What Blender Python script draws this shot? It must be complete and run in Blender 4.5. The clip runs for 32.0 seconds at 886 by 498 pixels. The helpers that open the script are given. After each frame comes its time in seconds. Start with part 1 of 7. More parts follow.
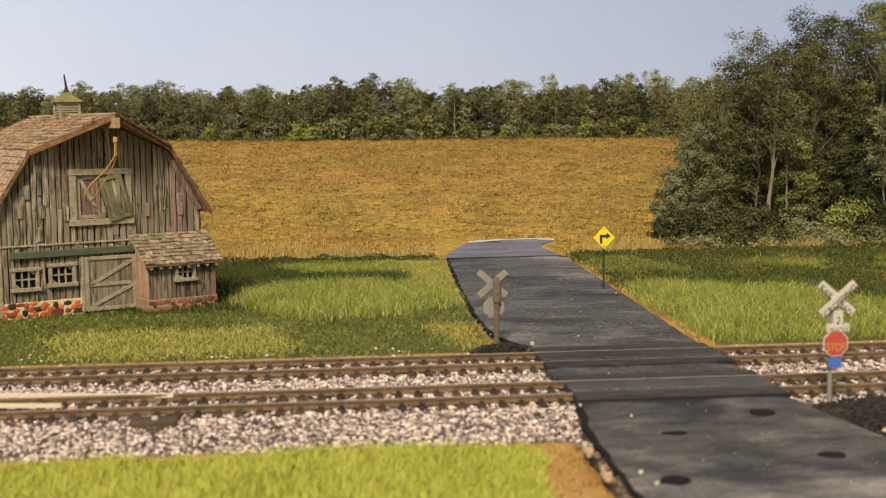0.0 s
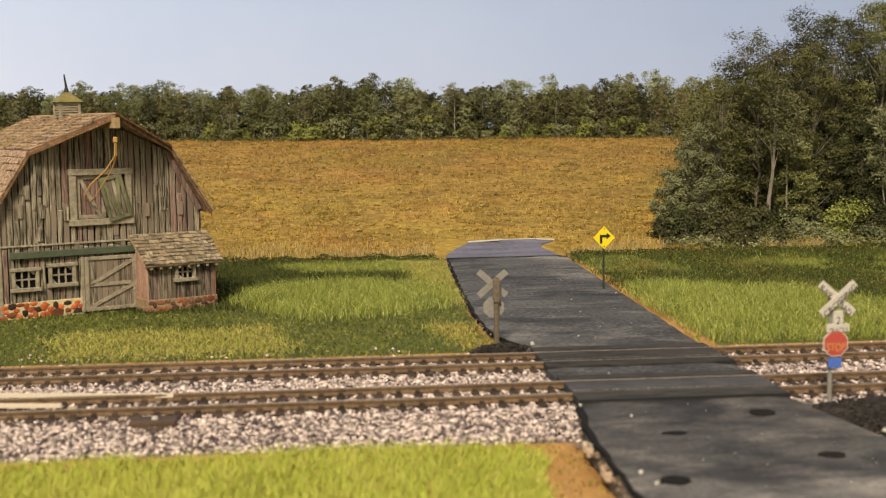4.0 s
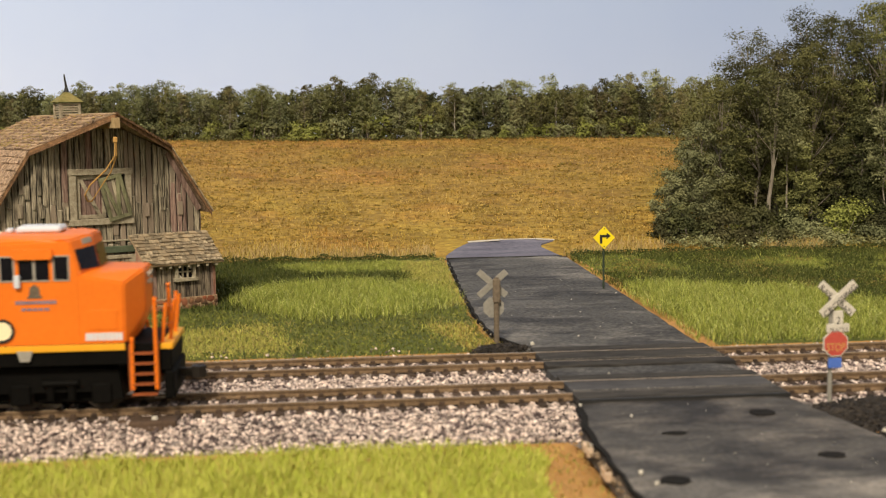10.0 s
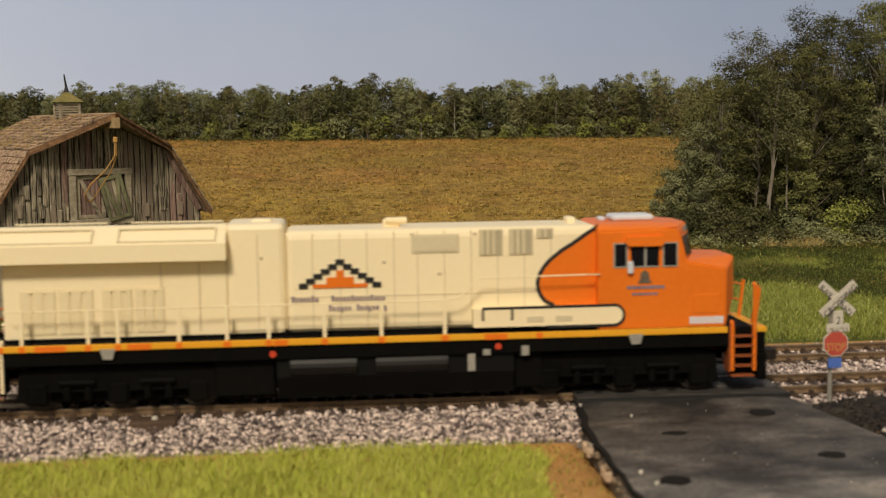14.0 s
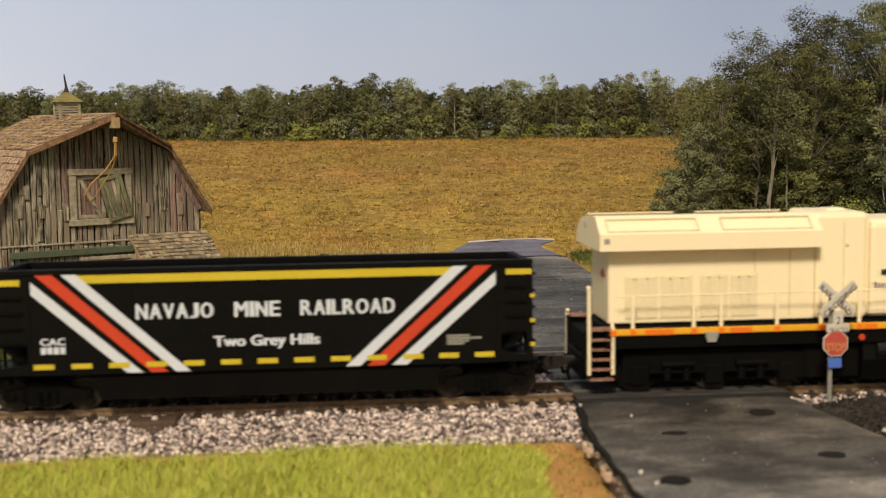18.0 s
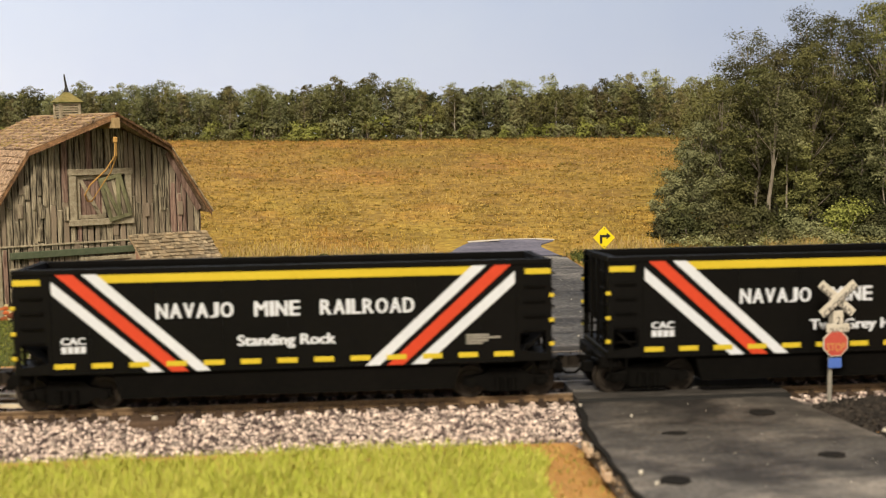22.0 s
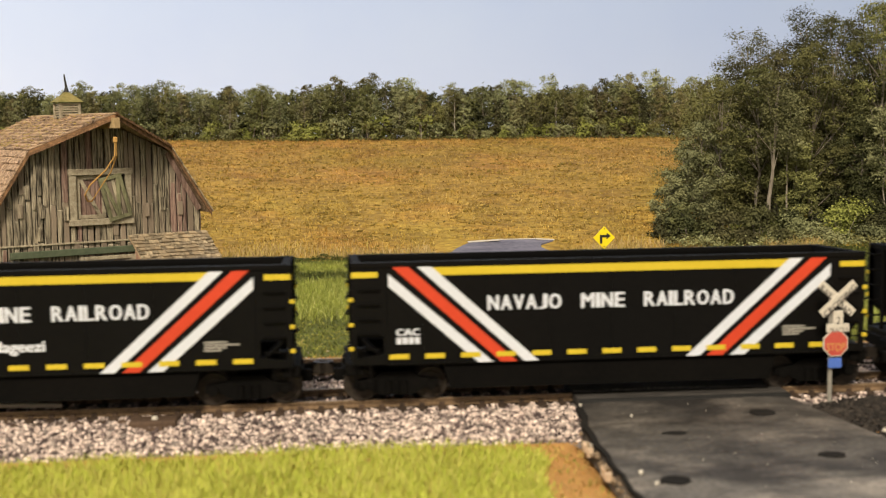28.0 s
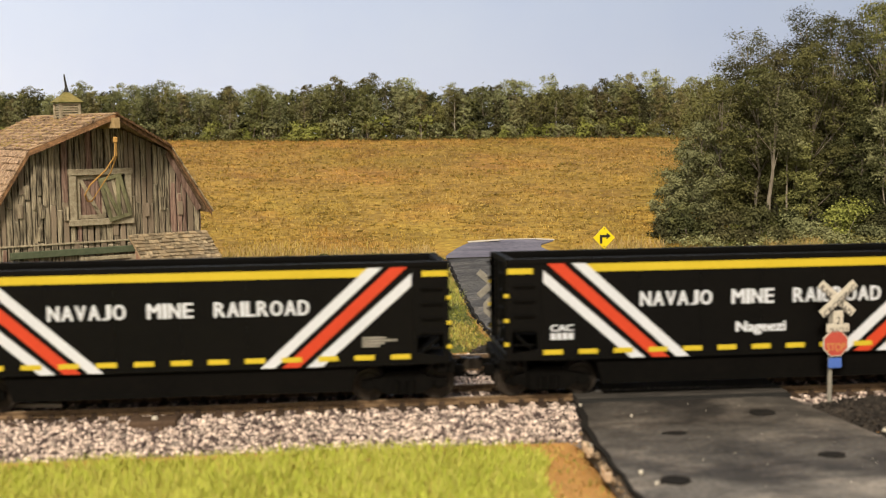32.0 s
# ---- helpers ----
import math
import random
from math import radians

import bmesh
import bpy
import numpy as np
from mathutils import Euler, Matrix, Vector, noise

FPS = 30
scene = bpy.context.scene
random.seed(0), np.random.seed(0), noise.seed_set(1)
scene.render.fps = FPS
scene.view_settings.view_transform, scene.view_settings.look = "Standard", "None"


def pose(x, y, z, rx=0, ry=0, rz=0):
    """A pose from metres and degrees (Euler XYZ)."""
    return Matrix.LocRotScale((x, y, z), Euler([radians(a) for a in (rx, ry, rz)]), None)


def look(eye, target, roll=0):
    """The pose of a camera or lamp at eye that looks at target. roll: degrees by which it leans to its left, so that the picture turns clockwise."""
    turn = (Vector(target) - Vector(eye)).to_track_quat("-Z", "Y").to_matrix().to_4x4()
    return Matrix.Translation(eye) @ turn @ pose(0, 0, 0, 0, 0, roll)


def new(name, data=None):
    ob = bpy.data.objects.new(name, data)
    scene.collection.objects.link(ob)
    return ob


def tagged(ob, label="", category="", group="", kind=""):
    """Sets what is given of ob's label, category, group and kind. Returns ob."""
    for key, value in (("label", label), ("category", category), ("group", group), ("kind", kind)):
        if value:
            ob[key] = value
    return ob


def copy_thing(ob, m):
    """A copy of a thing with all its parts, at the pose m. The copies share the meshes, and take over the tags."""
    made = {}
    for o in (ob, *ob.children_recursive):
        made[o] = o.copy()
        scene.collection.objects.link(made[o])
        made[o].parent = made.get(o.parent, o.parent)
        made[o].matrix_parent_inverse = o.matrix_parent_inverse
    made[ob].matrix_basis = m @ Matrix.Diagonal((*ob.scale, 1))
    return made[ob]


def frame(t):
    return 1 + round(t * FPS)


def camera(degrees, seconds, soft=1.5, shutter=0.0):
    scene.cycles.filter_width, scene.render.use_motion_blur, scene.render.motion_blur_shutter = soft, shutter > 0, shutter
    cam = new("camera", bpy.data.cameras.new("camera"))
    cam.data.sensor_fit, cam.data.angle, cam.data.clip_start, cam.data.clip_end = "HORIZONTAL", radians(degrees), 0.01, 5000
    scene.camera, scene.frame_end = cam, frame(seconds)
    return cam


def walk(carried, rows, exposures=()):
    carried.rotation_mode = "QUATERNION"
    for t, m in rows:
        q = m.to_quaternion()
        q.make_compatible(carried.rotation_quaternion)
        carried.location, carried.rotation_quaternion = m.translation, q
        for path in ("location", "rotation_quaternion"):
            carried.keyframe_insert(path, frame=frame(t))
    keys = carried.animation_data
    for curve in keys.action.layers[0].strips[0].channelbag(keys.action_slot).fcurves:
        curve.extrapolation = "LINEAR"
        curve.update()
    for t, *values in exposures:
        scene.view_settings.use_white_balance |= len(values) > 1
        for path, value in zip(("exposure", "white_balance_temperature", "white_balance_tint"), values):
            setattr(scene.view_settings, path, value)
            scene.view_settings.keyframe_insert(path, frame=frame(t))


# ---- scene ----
import functools

MM = 0.001          # the layout is 1:87; all lengths below are model millimetres
cam = camera(38.5, 32.0, soft=1.1, shutter=0.5)
cam.data.dof.use_dof, cam.data.dof.focus_distance, cam.data.dof.aperture_fstop = True, 0.72, 32.0
EYE = Vector((-51.1, -384.8, 83.0)) * MM
YAW, TILT, LEAN = radians(5.33), radians(5.74), -0.73
AIM = EYE + Vector((math.sin(YAW) * math.cos(TILT), math.cos(YAW) * math.cos(TILT), -math.sin(TILT)))
walk(cam, [(0, look(EYE, AIM, LEAN)), (32, look(EYE, AIM, LEAN))],
     [(0, 0.0), (9, 0.0), (11, -0.02), (12, -0.08), (13, -0.47), (14, -0.58), (15, -0.58), (17, -0.45), (19, 0.0), (20, 0.13), (24, 0.16), (28, 0.16), (32, 0.16)])

# ---- light: warm lamps high over the left of the layout, and the pale room round it ----
world = bpy.data.worlds.new("world")
scene.world = world
world.use_nodes = True
world.node_tree.nodes["Background"].inputs[0].default_value = (1.0, 0.88, 0.72, 1)
world.node_tree.nodes["Background"].inputs[1].default_value = 0.5
sun = new("sun", bpy.data.lights.new("sun", "SUN"))
sun.data.energy, sun.data.angle, sun.data.color = 3.9, radians(11), (1.0, 0.865, 0.67)
sun.matrix_world = look(Vector((-0.42, -1.36, 1.26)), Vector((0, 0, 0)))


# ---- materials ----
def mat(name, c1, c2=None, rough=0.75, coarse=40, fine=500, bump=0.25, metal=0.0, vary="", amount=0.35, c3=None,
        stretch=(1, 1, 1), contrast=(0.35, 0.65), spec=0.4):
    """c1 and c2 mingle by two noises; vary: 'island' or 'object' shifts the value of each piece, c3 tints some of them."""
    m = bpy.data.materials.new(name)
    m.use_nodes = True
    nt = m.node_tree
    n, l = nt.nodes, nt.links
    b = n["Principled BSDF"]
    b.inputs["Roughness"].default_value, b.inputs["Metallic"].default_value = rough, metal
    b.inputs["Specular IOR Level"].default_value = spec
    c2 = c2 or tuple(v * 0.7 for v in c1)
    co = n.new("ShaderNodeTexCoord")
    mp = n.new("ShaderNodeMapping")
    mp.inputs["Scale"].default_value = stretch
    l.new(co.outputs["Object"], mp.inputs[0])
    na, nb = n.new("ShaderNodeTexNoise"), n.new("ShaderNodeTexNoise")
    for node, s in ((na, coarse), (nb, fine)):
        node.inputs["Scale"].default_value, node.inputs["Detail"].default_value = s, 4
        l.new(mp.outputs[0], node.inputs["Vector"])
    mx = n.new("ShaderNodeMath")
    mx.operation = "MULTIPLY_ADD"
    mx.inputs[1].default_value = 0.5
    l.new(na.outputs[0], mx.inputs[0])
    hf = n.new("ShaderNodeMath")
    hf.operation = "MULTIPLY"
    hf.inputs[1].default_value = 0.5
    l.new(nb.outputs[0], hf.inputs[0])
    l.new(hf.outputs[0], mx.inputs[2])
    rp = n.new("ShaderNodeValToRGB")
    rp.color_ramp.elements[0].position, rp.color_ramp.elements[1].position = contrast
    rp.color_ramp.elements[0].color, rp.color_ramp.elements[1].color = (*c1, 1), (*c2, 1)
    l.new(mx.outputs[0], rp.inputs[0])
    col = rp.outputs[0]
    if vary:
        src = n.new("ShaderNodeNewGeometry").outputs["Random Per Island"] if vary == "island" else n.new("ShaderNodeObjectInfo").outputs["Random"]
        if c3:
            st = n.new("ShaderNodeMath")
            st.operation = "FRACT"
            mu = n.new("ShaderNodeMath")
            mu.operation = "MULTIPLY"
            mu.inputs[1].default_value = 7.31
            l.new(src, mu.inputs[0])
            l.new(mu.outputs[0], st.inputs[0])
            mc = n.new("ShaderNodeMix")
            mc.data_type = "RGBA"
            cut = n.new("ShaderNodeMapRange")
            cut.inputs["From Min"].default_value, cut.inputs["From Max"].default_value = 0.5, 0.75
            l.new(st.outputs[0], cut.inputs[0])
            l.new(cut.outputs[0], mc.inputs["Factor"])
            l.new(col, mc.inputs["A"])
            mc.inputs["B"].default_value = (*c3, 1)
            col = mc.outputs["Result"]
        mr = n.new("ShaderNodeMapRange")
        mr.inputs["To Min"].default_value, mr.inputs["To Max"].default_value = 1 - amount, 1 + amount
        l.new(src, mr.inputs[0])
        hs = n.new("ShaderNodeHueSaturation")
        l.new(mr.outputs[0], hs.inputs["Value"])
        l.new(col, hs.inputs["Color"])
        col = hs.outputs[0]
    l.new(col, b.inputs["Base Color"])
    if bump:
        bp = n.new("ShaderNodeBump")
        bp.inputs["Strength"].default_value, bp.inputs["Distance"].default_value = bump, 0.0006
        l.new(nb.outputs[0], bp.inputs["Height"])
        l.new(bp.outputs[0], b.inputs["Normal"])
    return m


M_SKY = mat("sky_paint", (0.495, 0.597, 0.88), (0.545, 0.645, 0.89), 0.95, 1.2, 9, 0)
# faint glow added to the board, which is no lamp
M_SKY.node_tree.nodes["Principled BSDF"].inputs["Emission Color"].default_value = (0.58, 0.66, 0.86, 1)
M_SKY.node_tree.nodes["Principled BSDF"].inputs["Emission Strength"].default_value = 0.15
# the sky pales towards the horizon; lamp fall-off from left to right is painted in
nt = M_SKY.node_tree
co, sep, end = nt.nodes.new("ShaderNodeTexCoord"), nt.nodes.new("ShaderNodeSeparateXYZ"), nt.nodes["Principled BSDF"].inputs["Base Color"]
nt.links.new(co.outputs["Object"], sep.inputs[0])
for axis, lo, hi, tone in (("X", -0.45, 0.6, (0.5, 0.535, 0.59, 1)), ("Z", 0.12, 0.26, (0.84, 0.9, 0.97, 1))):
    rise, mul = nt.nodes.new("ShaderNodeMapRange"), nt.nodes.new("ShaderNodeMix")
    rise.inputs["From Min"].default_value, rise.inputs["From Max"].default_value = lo, hi
    mul.data_type, mul.blend_type = "RGBA", "MULTIPLY"
    mul.inputs["B"].default_value = tone
    nt.links.new(sep.outputs[axis], rise.inputs[0])
    nt.links.new(rise.outputs[0], mul.inputs["Factor"])
    nt.links.new(end.links[0].from_socket, mul.inputs["A"])
    nt.links.new(mul.outputs["Result"], end)
M_EARTH = mat("ochre_earth", (0.32, 0.16, 0.045), (0.54, 0.3, 0.1), 0.95, 90, 700, 0.9, contrast=(0.3, 0.66))
M_TURF = mat("turf", (0.045, 0.06, 0.009), (0.11, 0.125, 0.02), 0.95, 30, 700, 0.6)
M_FIELD = mat("dry_field", (0.225, 0.14, 0.025), (0.395, 0.268, 0.046), 0.95, 26, 190, 1.0, stretch=(1, 1.3, 1), contrast=(0.38, 0.6))
M_FTUFT = mat("dry_stalks", (0.27, 0.168, 0.026), (0.45, 0.315, 0.06), 0.95, 26, 160, 0, vary="island", amount=0.32, c3=(0.5, 0.37, 0.11), stretch=(1, 3.2, 1), contrast=(0.38, 0.6))
# the crop turns from gold at the field's foot to russet at the wood
for m_field in (M_FIELD, M_FTUFT):
    nt = m_field.node_tree
    co, sep, rise, mul = nt.nodes.new("ShaderNodeTexCoord"), nt.nodes.new("ShaderNodeSeparateXYZ"), nt.nodes.new("ShaderNodeMapRange"), nt.nodes.new("ShaderNodeMix")
    nt.links.new(co.outputs["Object"], sep.inputs[0])
    nt.links.new(sep.outputs["Y"], rise.inputs[0])
    rise.inputs["From Min"].default_value, rise.inputs["From Max"].default_value = 0.39, 0.72
    mul.data_type, mul.blend_type = "RGBA", "MULTIPLY"
    mul.inputs["B"].default_value = (0.86, 0.79, 0.95, 1)
    end = nt.nodes["Principled BSDF"].inputs["Base Color"]
    nt.links.new(end.links[0].from_socket, mul.inputs["A"])
    nt.links.new(rise.outputs[0], mul.inputs["Factor"])
    nt.links.new(mul.outputs["Result"], end)


def drift(m, scale, tone, lo, hi, stretch=(1, 1, 1)):
    """Broad drifts of another tone laid over a material's colour."""
    nt = m.node_tree
    co, mp, cloud, cut, mul = [nt.nodes.new("ShaderNode" + k) for k in ("TexCoord", "Mapping", "TexNoise", "MapRange", "Mix")]
    mp.inputs["Scale"].default_value = stretch
    cloud.inputs["Scale"].default_value, cloud.inputs["Detail"].default_value = scale, 4
    cut.inputs["From Min"].default_value, cut.inputs["From Max"].default_value = lo, hi
    mul.data_type, mul.blend_type = "RGBA", "MULTIPLY"
    mul.inputs["B"].default_value = (*tone, 1)
    end = nt.nodes["Principled BSDF"].inputs["Base Color"]
    for a, b in ((co.outputs["Object"], mp.inputs[0]), (mp.outputs[0], cloud.inputs["Vector"]), (cloud.outputs[0], cut.inputs[0]), (cut.outputs[0], mul.inputs["Factor"]),
                 (end.links[0].from_socket, mul.inputs["A"]), (mul.outputs["Result"], end)):
        nt.links.new(a, b)


# broad olive and rusty drifts through the crop
for m_field in (M_FIELD, M_FTUFT):
    drift(m_field, 7, (0.92, 0.99, 0.84), 0.48, 0.62)
    drift(m_field, 16, (1.06, 0.95, 0.97), 0.5, 0.64)
    drift(m_field, 60, (0.82, 0.8, 0.8), 0.52, 0.62, (1, 2, 1))
    drift(m_field, 180, (0.68, 0.66, 0.66), 0.5, 0.62, (1, 2.2, 1))
    drift(m_field, 130, (1.25, 1.23, 1.25), 0.52, 0.62, (1, 2, 1))
M_STRAW = mat("pale_straw", (0.36, 0.25, 0.1), (0.52, 0.4, 0.19), 0.95, 20, 200, 0, vary="island", amount=0.3, c3=(0.4, 0.31, 0.08))
M_CLOD = mat("field_weeds", (0.22, 0.14, 0.03), (0.38, 0.26, 0.06), 0.95, 14, 120, 0, vary="island", amount=0.3, c3=(0.17, 0.12, 0.02))
M_ASPH = mat("asphalt", (0.024, 0.0235, 0.024), (0.15, 0.144, 0.136), 0.75, 15, 800, 0.5, stretch=(0.7, 1.0, 1), contrast=(0.4, 0.64), spec=0.3)
drift(M_ASPH, 14, (1.7, 1.67, 1.62), 0.48, 0.6, (1, 0.6, 1))
drift(M_ASPH, 42, (0.42, 0.42, 0.44), 0.52, 0.6, (0.5, 1.0, 1))
drift(M_ASPH, 95, (1.6, 1.58, 1.54), 0.55, 0.63, (0.45, 1.2, 1))
# the slab before the tracks is darker at the crossing and paler further off
M_ASPHN = mat("near_asphalt", (0.08, 0.076, 0.073), (0.21, 0.197, 0.182), 0.72, 22, 800, 0.5, stretch=(0.8, 1.0, 1), contrast=(0.38, 0.64), spec=0.3)
drift(M_ASPHN, 30, (0.4, 0.4, 0.42), 0.5, 0.6, (0.8, 0.9, 1))
drift(M_ASPHN, 48, (1.75, 1.7, 1.64), 0.5, 0.62, (0.8, 1.2, 1))
drift(M_ASPHN, 150, (0.7, 0.7, 0.7), 0.52, 0.6, (0.6, 1.2, 1))
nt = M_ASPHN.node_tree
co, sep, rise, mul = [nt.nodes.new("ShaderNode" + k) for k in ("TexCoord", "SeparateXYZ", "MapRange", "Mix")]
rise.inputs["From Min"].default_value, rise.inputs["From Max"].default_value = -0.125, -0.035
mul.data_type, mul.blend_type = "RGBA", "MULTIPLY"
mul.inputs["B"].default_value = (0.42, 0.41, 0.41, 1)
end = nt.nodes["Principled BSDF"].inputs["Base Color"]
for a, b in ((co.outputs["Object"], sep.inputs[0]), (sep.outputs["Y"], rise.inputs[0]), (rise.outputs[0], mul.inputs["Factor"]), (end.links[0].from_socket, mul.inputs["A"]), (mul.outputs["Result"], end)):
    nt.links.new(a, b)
M_ASPH2 = mat("printed_road", (0.09, 0.09, 0.125), (0.2, 0.195, 0.25), 0.9, 30, 300, 0.1, stretch=(1, 4, 1), spec=0.15)
M_RUBBER2 = mat("grey_panel", (0.045, 0.044, 0.048), (0.1, 0.097, 0.1), 0.85, 50, 400, 0.5, stretch=(0.3, 1, 1), spec=0.2)
M_RUBBER = mat("crossing_panel", (0.022, 0.021, 0.021), (0.075, 0.069, 0.064), 0.9, 50, 400, 0.5, stretch=(0.3, 1, 1), spec=0.15)
M_STUD = mat("worn_stud", (0.03, 0.028, 0.026), (0.22, 0.2, 0.17), 0.8, 60, 900, 0, vary="island", amount=0.6, contrast=(0.4, 0.6))
M_CHIP = mat("cream_chip", (0.5, 0.33, 0.2), (0.75, 0.6, 0.45), 0.9, 200, 900, 0.4)
M_STONE = mat("ballast_stone", (0.5, 0.39, 0.345), (0.86, 0.735, 0.66), 0.85, 300, 1500, 0.2, vary="island", amount=0.5, c3=(0.1, 0.072, 0.072))
M_BED = mat("ballast_bed", (0.10, 0.085, 0.08), (0.3, 0.26, 0.24), 0.95, 300, 900, 0.8)
M_RAIL = mat("rail_rust", (0.13, 0.086, 0.052), (0.31, 0.215, 0.13), 0.42, 60, 700, 0.2, metal=0.3)
M_RAILTOP = mat("rail_head", (0.5, 0.4, 0.29), (0.33, 0.24, 0.15), 0.42, 60, 800, 0.05, metal=0.6)
M_TIE = mat("tie_plastic", (0.04, 0.025, 0.016), (0.1, 0.062, 0.04), 0.8, 200, 900, 0.3, vary="object", amount=0.45)
M_BLACK = mat("car_black", (0.0022, 0.0022, 0.0022), (0.0042, 0.004, 0.0038), 0.45, 30, 600, 0.04, spec=0.14)
M_BLACK2 = mat("frame_black", (0.0015, 0.0015, 0.0015), (0.0045, 0.004, 0.0034), 0.7, 60, 600, 0.1, spec=0.08)
M_WHITE = mat("white_paint", (0.62, 0.66, 0.74), (0.68, 0.72, 0.8), 0.5, 60, 500, 0)
M_RED = mat("red_paint", (0.55, 0.05, 0.016), (0.62, 0.062, 0.022), 0.5, 60, 500, 0)
M_YELL = mat("yellow_paint", (0.56, 0.43, 0.022), (0.64, 0.5, 0.035), 0.5, 60, 500, 0)
M_STEEL = mat("wheel_steel", (0.022, 0.018, 0.015), (0.055, 0.045, 0.037), 0.5, 60, 700, 0.1, metal=0.6)
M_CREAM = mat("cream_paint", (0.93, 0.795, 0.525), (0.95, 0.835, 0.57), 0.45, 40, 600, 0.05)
# the hood's cream darkened, so panels and seams carry painted shade
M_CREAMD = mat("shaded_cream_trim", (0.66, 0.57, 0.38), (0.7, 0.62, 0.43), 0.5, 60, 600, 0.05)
M_LOUV = mat("louvre_tan", (0.42, 0.37, 0.24), (0.5, 0.44, 0.3), 0.6, 80, 900, 0.2)
M_GRILLE = mat("grille_cream", (0.78, 0.67, 0.43), (0.84, 0.73, 0.48), 0.6, 80, 900, 0.3)
M_ORANGE = mat("orange_paint", (0.78, 0.17, 0.008), (0.84, 0.2, 0.012), 0.42, 40, 600, 0.05)
M_GOLD = mat("sill_yellow", (0.8, 0.37, 0.016), (0.84, 0.42, 0.024), 0.5, 60, 600, 0)
M_GLASS = mat("dark_glazing", (0.006, 0.006, 0.009), (0.012, 0.011, 0.015), 0.2, 60, 600, 0, spec=0.15)
M_GREY = mat("grey_paint", (0.28, 0.27, 0.24), (0.38, 0.36, 0.32), 0.5, 80, 700, 0.1)
M_WOOD = mat("weathered_board", (0.036, 0.029, 0.02), (0.48, 0.415, 0.3), 0.9, 1100, 3200, 1.0, vary="object", amount=0.22, c3=(0.27, 0.215, 0.16), stretch=(1, 1, 0.07), contrast=(0.4, 0.6))
M_WOODG = mat("green_trim", (0.055, 0.075, 0.045), (0.1, 0.12, 0.075), 0.85, 90, 700, 0.4)
M_TRIM = mat("grey_trim", (0.2, 0.165, 0.11), (0.52, 0.46, 0.34), 0.85, 500, 2600, 0.9, contrast=(0.32, 0.66))
# near-black that paints the shade inside barn, doors, lean-to and cupola
M_DARK = mat("inside_shade", (0.012, 0.011, 0.009), (0.02, 0.018, 0.015), 0.9, 60, 600, 0)
M_SHINGLE = mat("shingle", (0.09, 0.055, 0.034), (0.6, 0.42, 0.28), 0.95, 600, 2200, 1.0, vary="object", amount=0.42, c3=(0.42, 0.3, 0.19), contrast=(0.39, 0.61))
M_SHINGLE2 = mat("grey_shingle", (0.1, 0.075, 0.045), (0.5, 0.41, 0.28), 0.95, 600, 2200, 1.0, vary="object", amount=0.35, c3=(0.36, 0.28, 0.18), contrast=(0.39, 0.61))
M_MAROON = mat("maroon_board", (0.1, 0.055, 0.045), (0.38, 0.26, 0.21), 0.9, 1100, 3200, 1.0, vary="object", amount=0.25, stretch=(1, 1, 0.07), contrast=(0.38, 0.62))
M_PINK = mat("faded_pink_board", (0.3, 0.16, 0.11), (0.58, 0.37, 0.27), 0.9, 300, 1800, 0.8, vary="object", amount=0.15, stretch=(1, 1, 0.2), contrast=(0.36, 0.64))
M_RUST = mat("rust_brown_edge", (0.07, 0.04, 0.022), (0.36, 0.2, 0.1), 0.95, 400, 1800, 1.0, contrast=(0.36, 0.64))
M_COBBLEB = mat("brown_fieldstone", (0.06, 0.035, 0.022), (0.26, 0.13, 0.065), 0.85, 300, 900, 0.4, vary="object", amount=0.45, c3=(0.26, 0.085, 0.04))
M_WORN = mat("worn_board_edge", (0.16, 0.135, 0.1), (0.62, 0.55, 0.42), 0.9, 900, 3000, 0.6, vary="object", amount=0.2, stretch=(1, 1, 0.12), contrast=(0.36, 0.64))
# dark brown weathered boards, with the eave's shade put into the colour too
M_SHEDW = mat("dark_shaded_board", (0.03, 0.022, 0.016), (0.31, 0.25, 0.18), 0.9, 1000, 3000, 1.0, vary="object", amount=0.25, stretch=(1, 1, 0.07), contrast=(0.4, 0.62))
M_MOSS = mat("mossy_shingle", (0.15, 0.14, 0.04), (0.27, 0.22, 0.08), 0.9, 120, 900, 0.6)
M_REDWOOD = mat("faded_red_board", (0.2, 0.075, 0.055), (0.42, 0.25, 0.17), 0.9, 700, 2600, 0.9, vary="object", amount=0.25, stretch=(1, 1, 0.1), contrast=(0.38, 0.62))
M_FOUND = mat("mortar", (0.55, 0.45, 0.24), (0.72, 0.62, 0.38), 0.95, 150, 900, 0.6)
M_COBBLE = mat("red_fieldstone", (0.42, 0.07, 0.025), (0.58, 0.19, 0.06), 0.85, 300, 900, 0.4, vary="object", amount=0.4, c3=(0.035, 0.022, 0.016))
M_ROPE = mat("rope", (0.5, 0.27, 0.07), (0.6, 0.36, 0.12), 0.9, 400, 1500, 0.4)
M_SIGNY = mat("sign_yellow", (0.85, 0.66, 0.01), (0.88, 0.7, 0.015), 0.5, 60, 600, 0)
M_SIGNW = mat("sign_white", (0.5, 0.47, 0.405), (0.64, 0.6, 0.53), 0.7, 150, 900, 0.1)
M_SIGNB = mat("sign_back_grey", (0.2, 0.19, 0.165), (0.3, 0.285, 0.25), 0.7, 150, 900, 0.1)
M_SIGNR = mat("sign_red", (0.43, 0.065, 0.048), (0.52, 0.095, 0.07), 0.5, 100, 800, 0)
M_SIGNBL = mat("sign_blue", (0.06, 0.14, 0.5), (0.09, 0.18, 0.58), 0.5, 100, 800, 0)
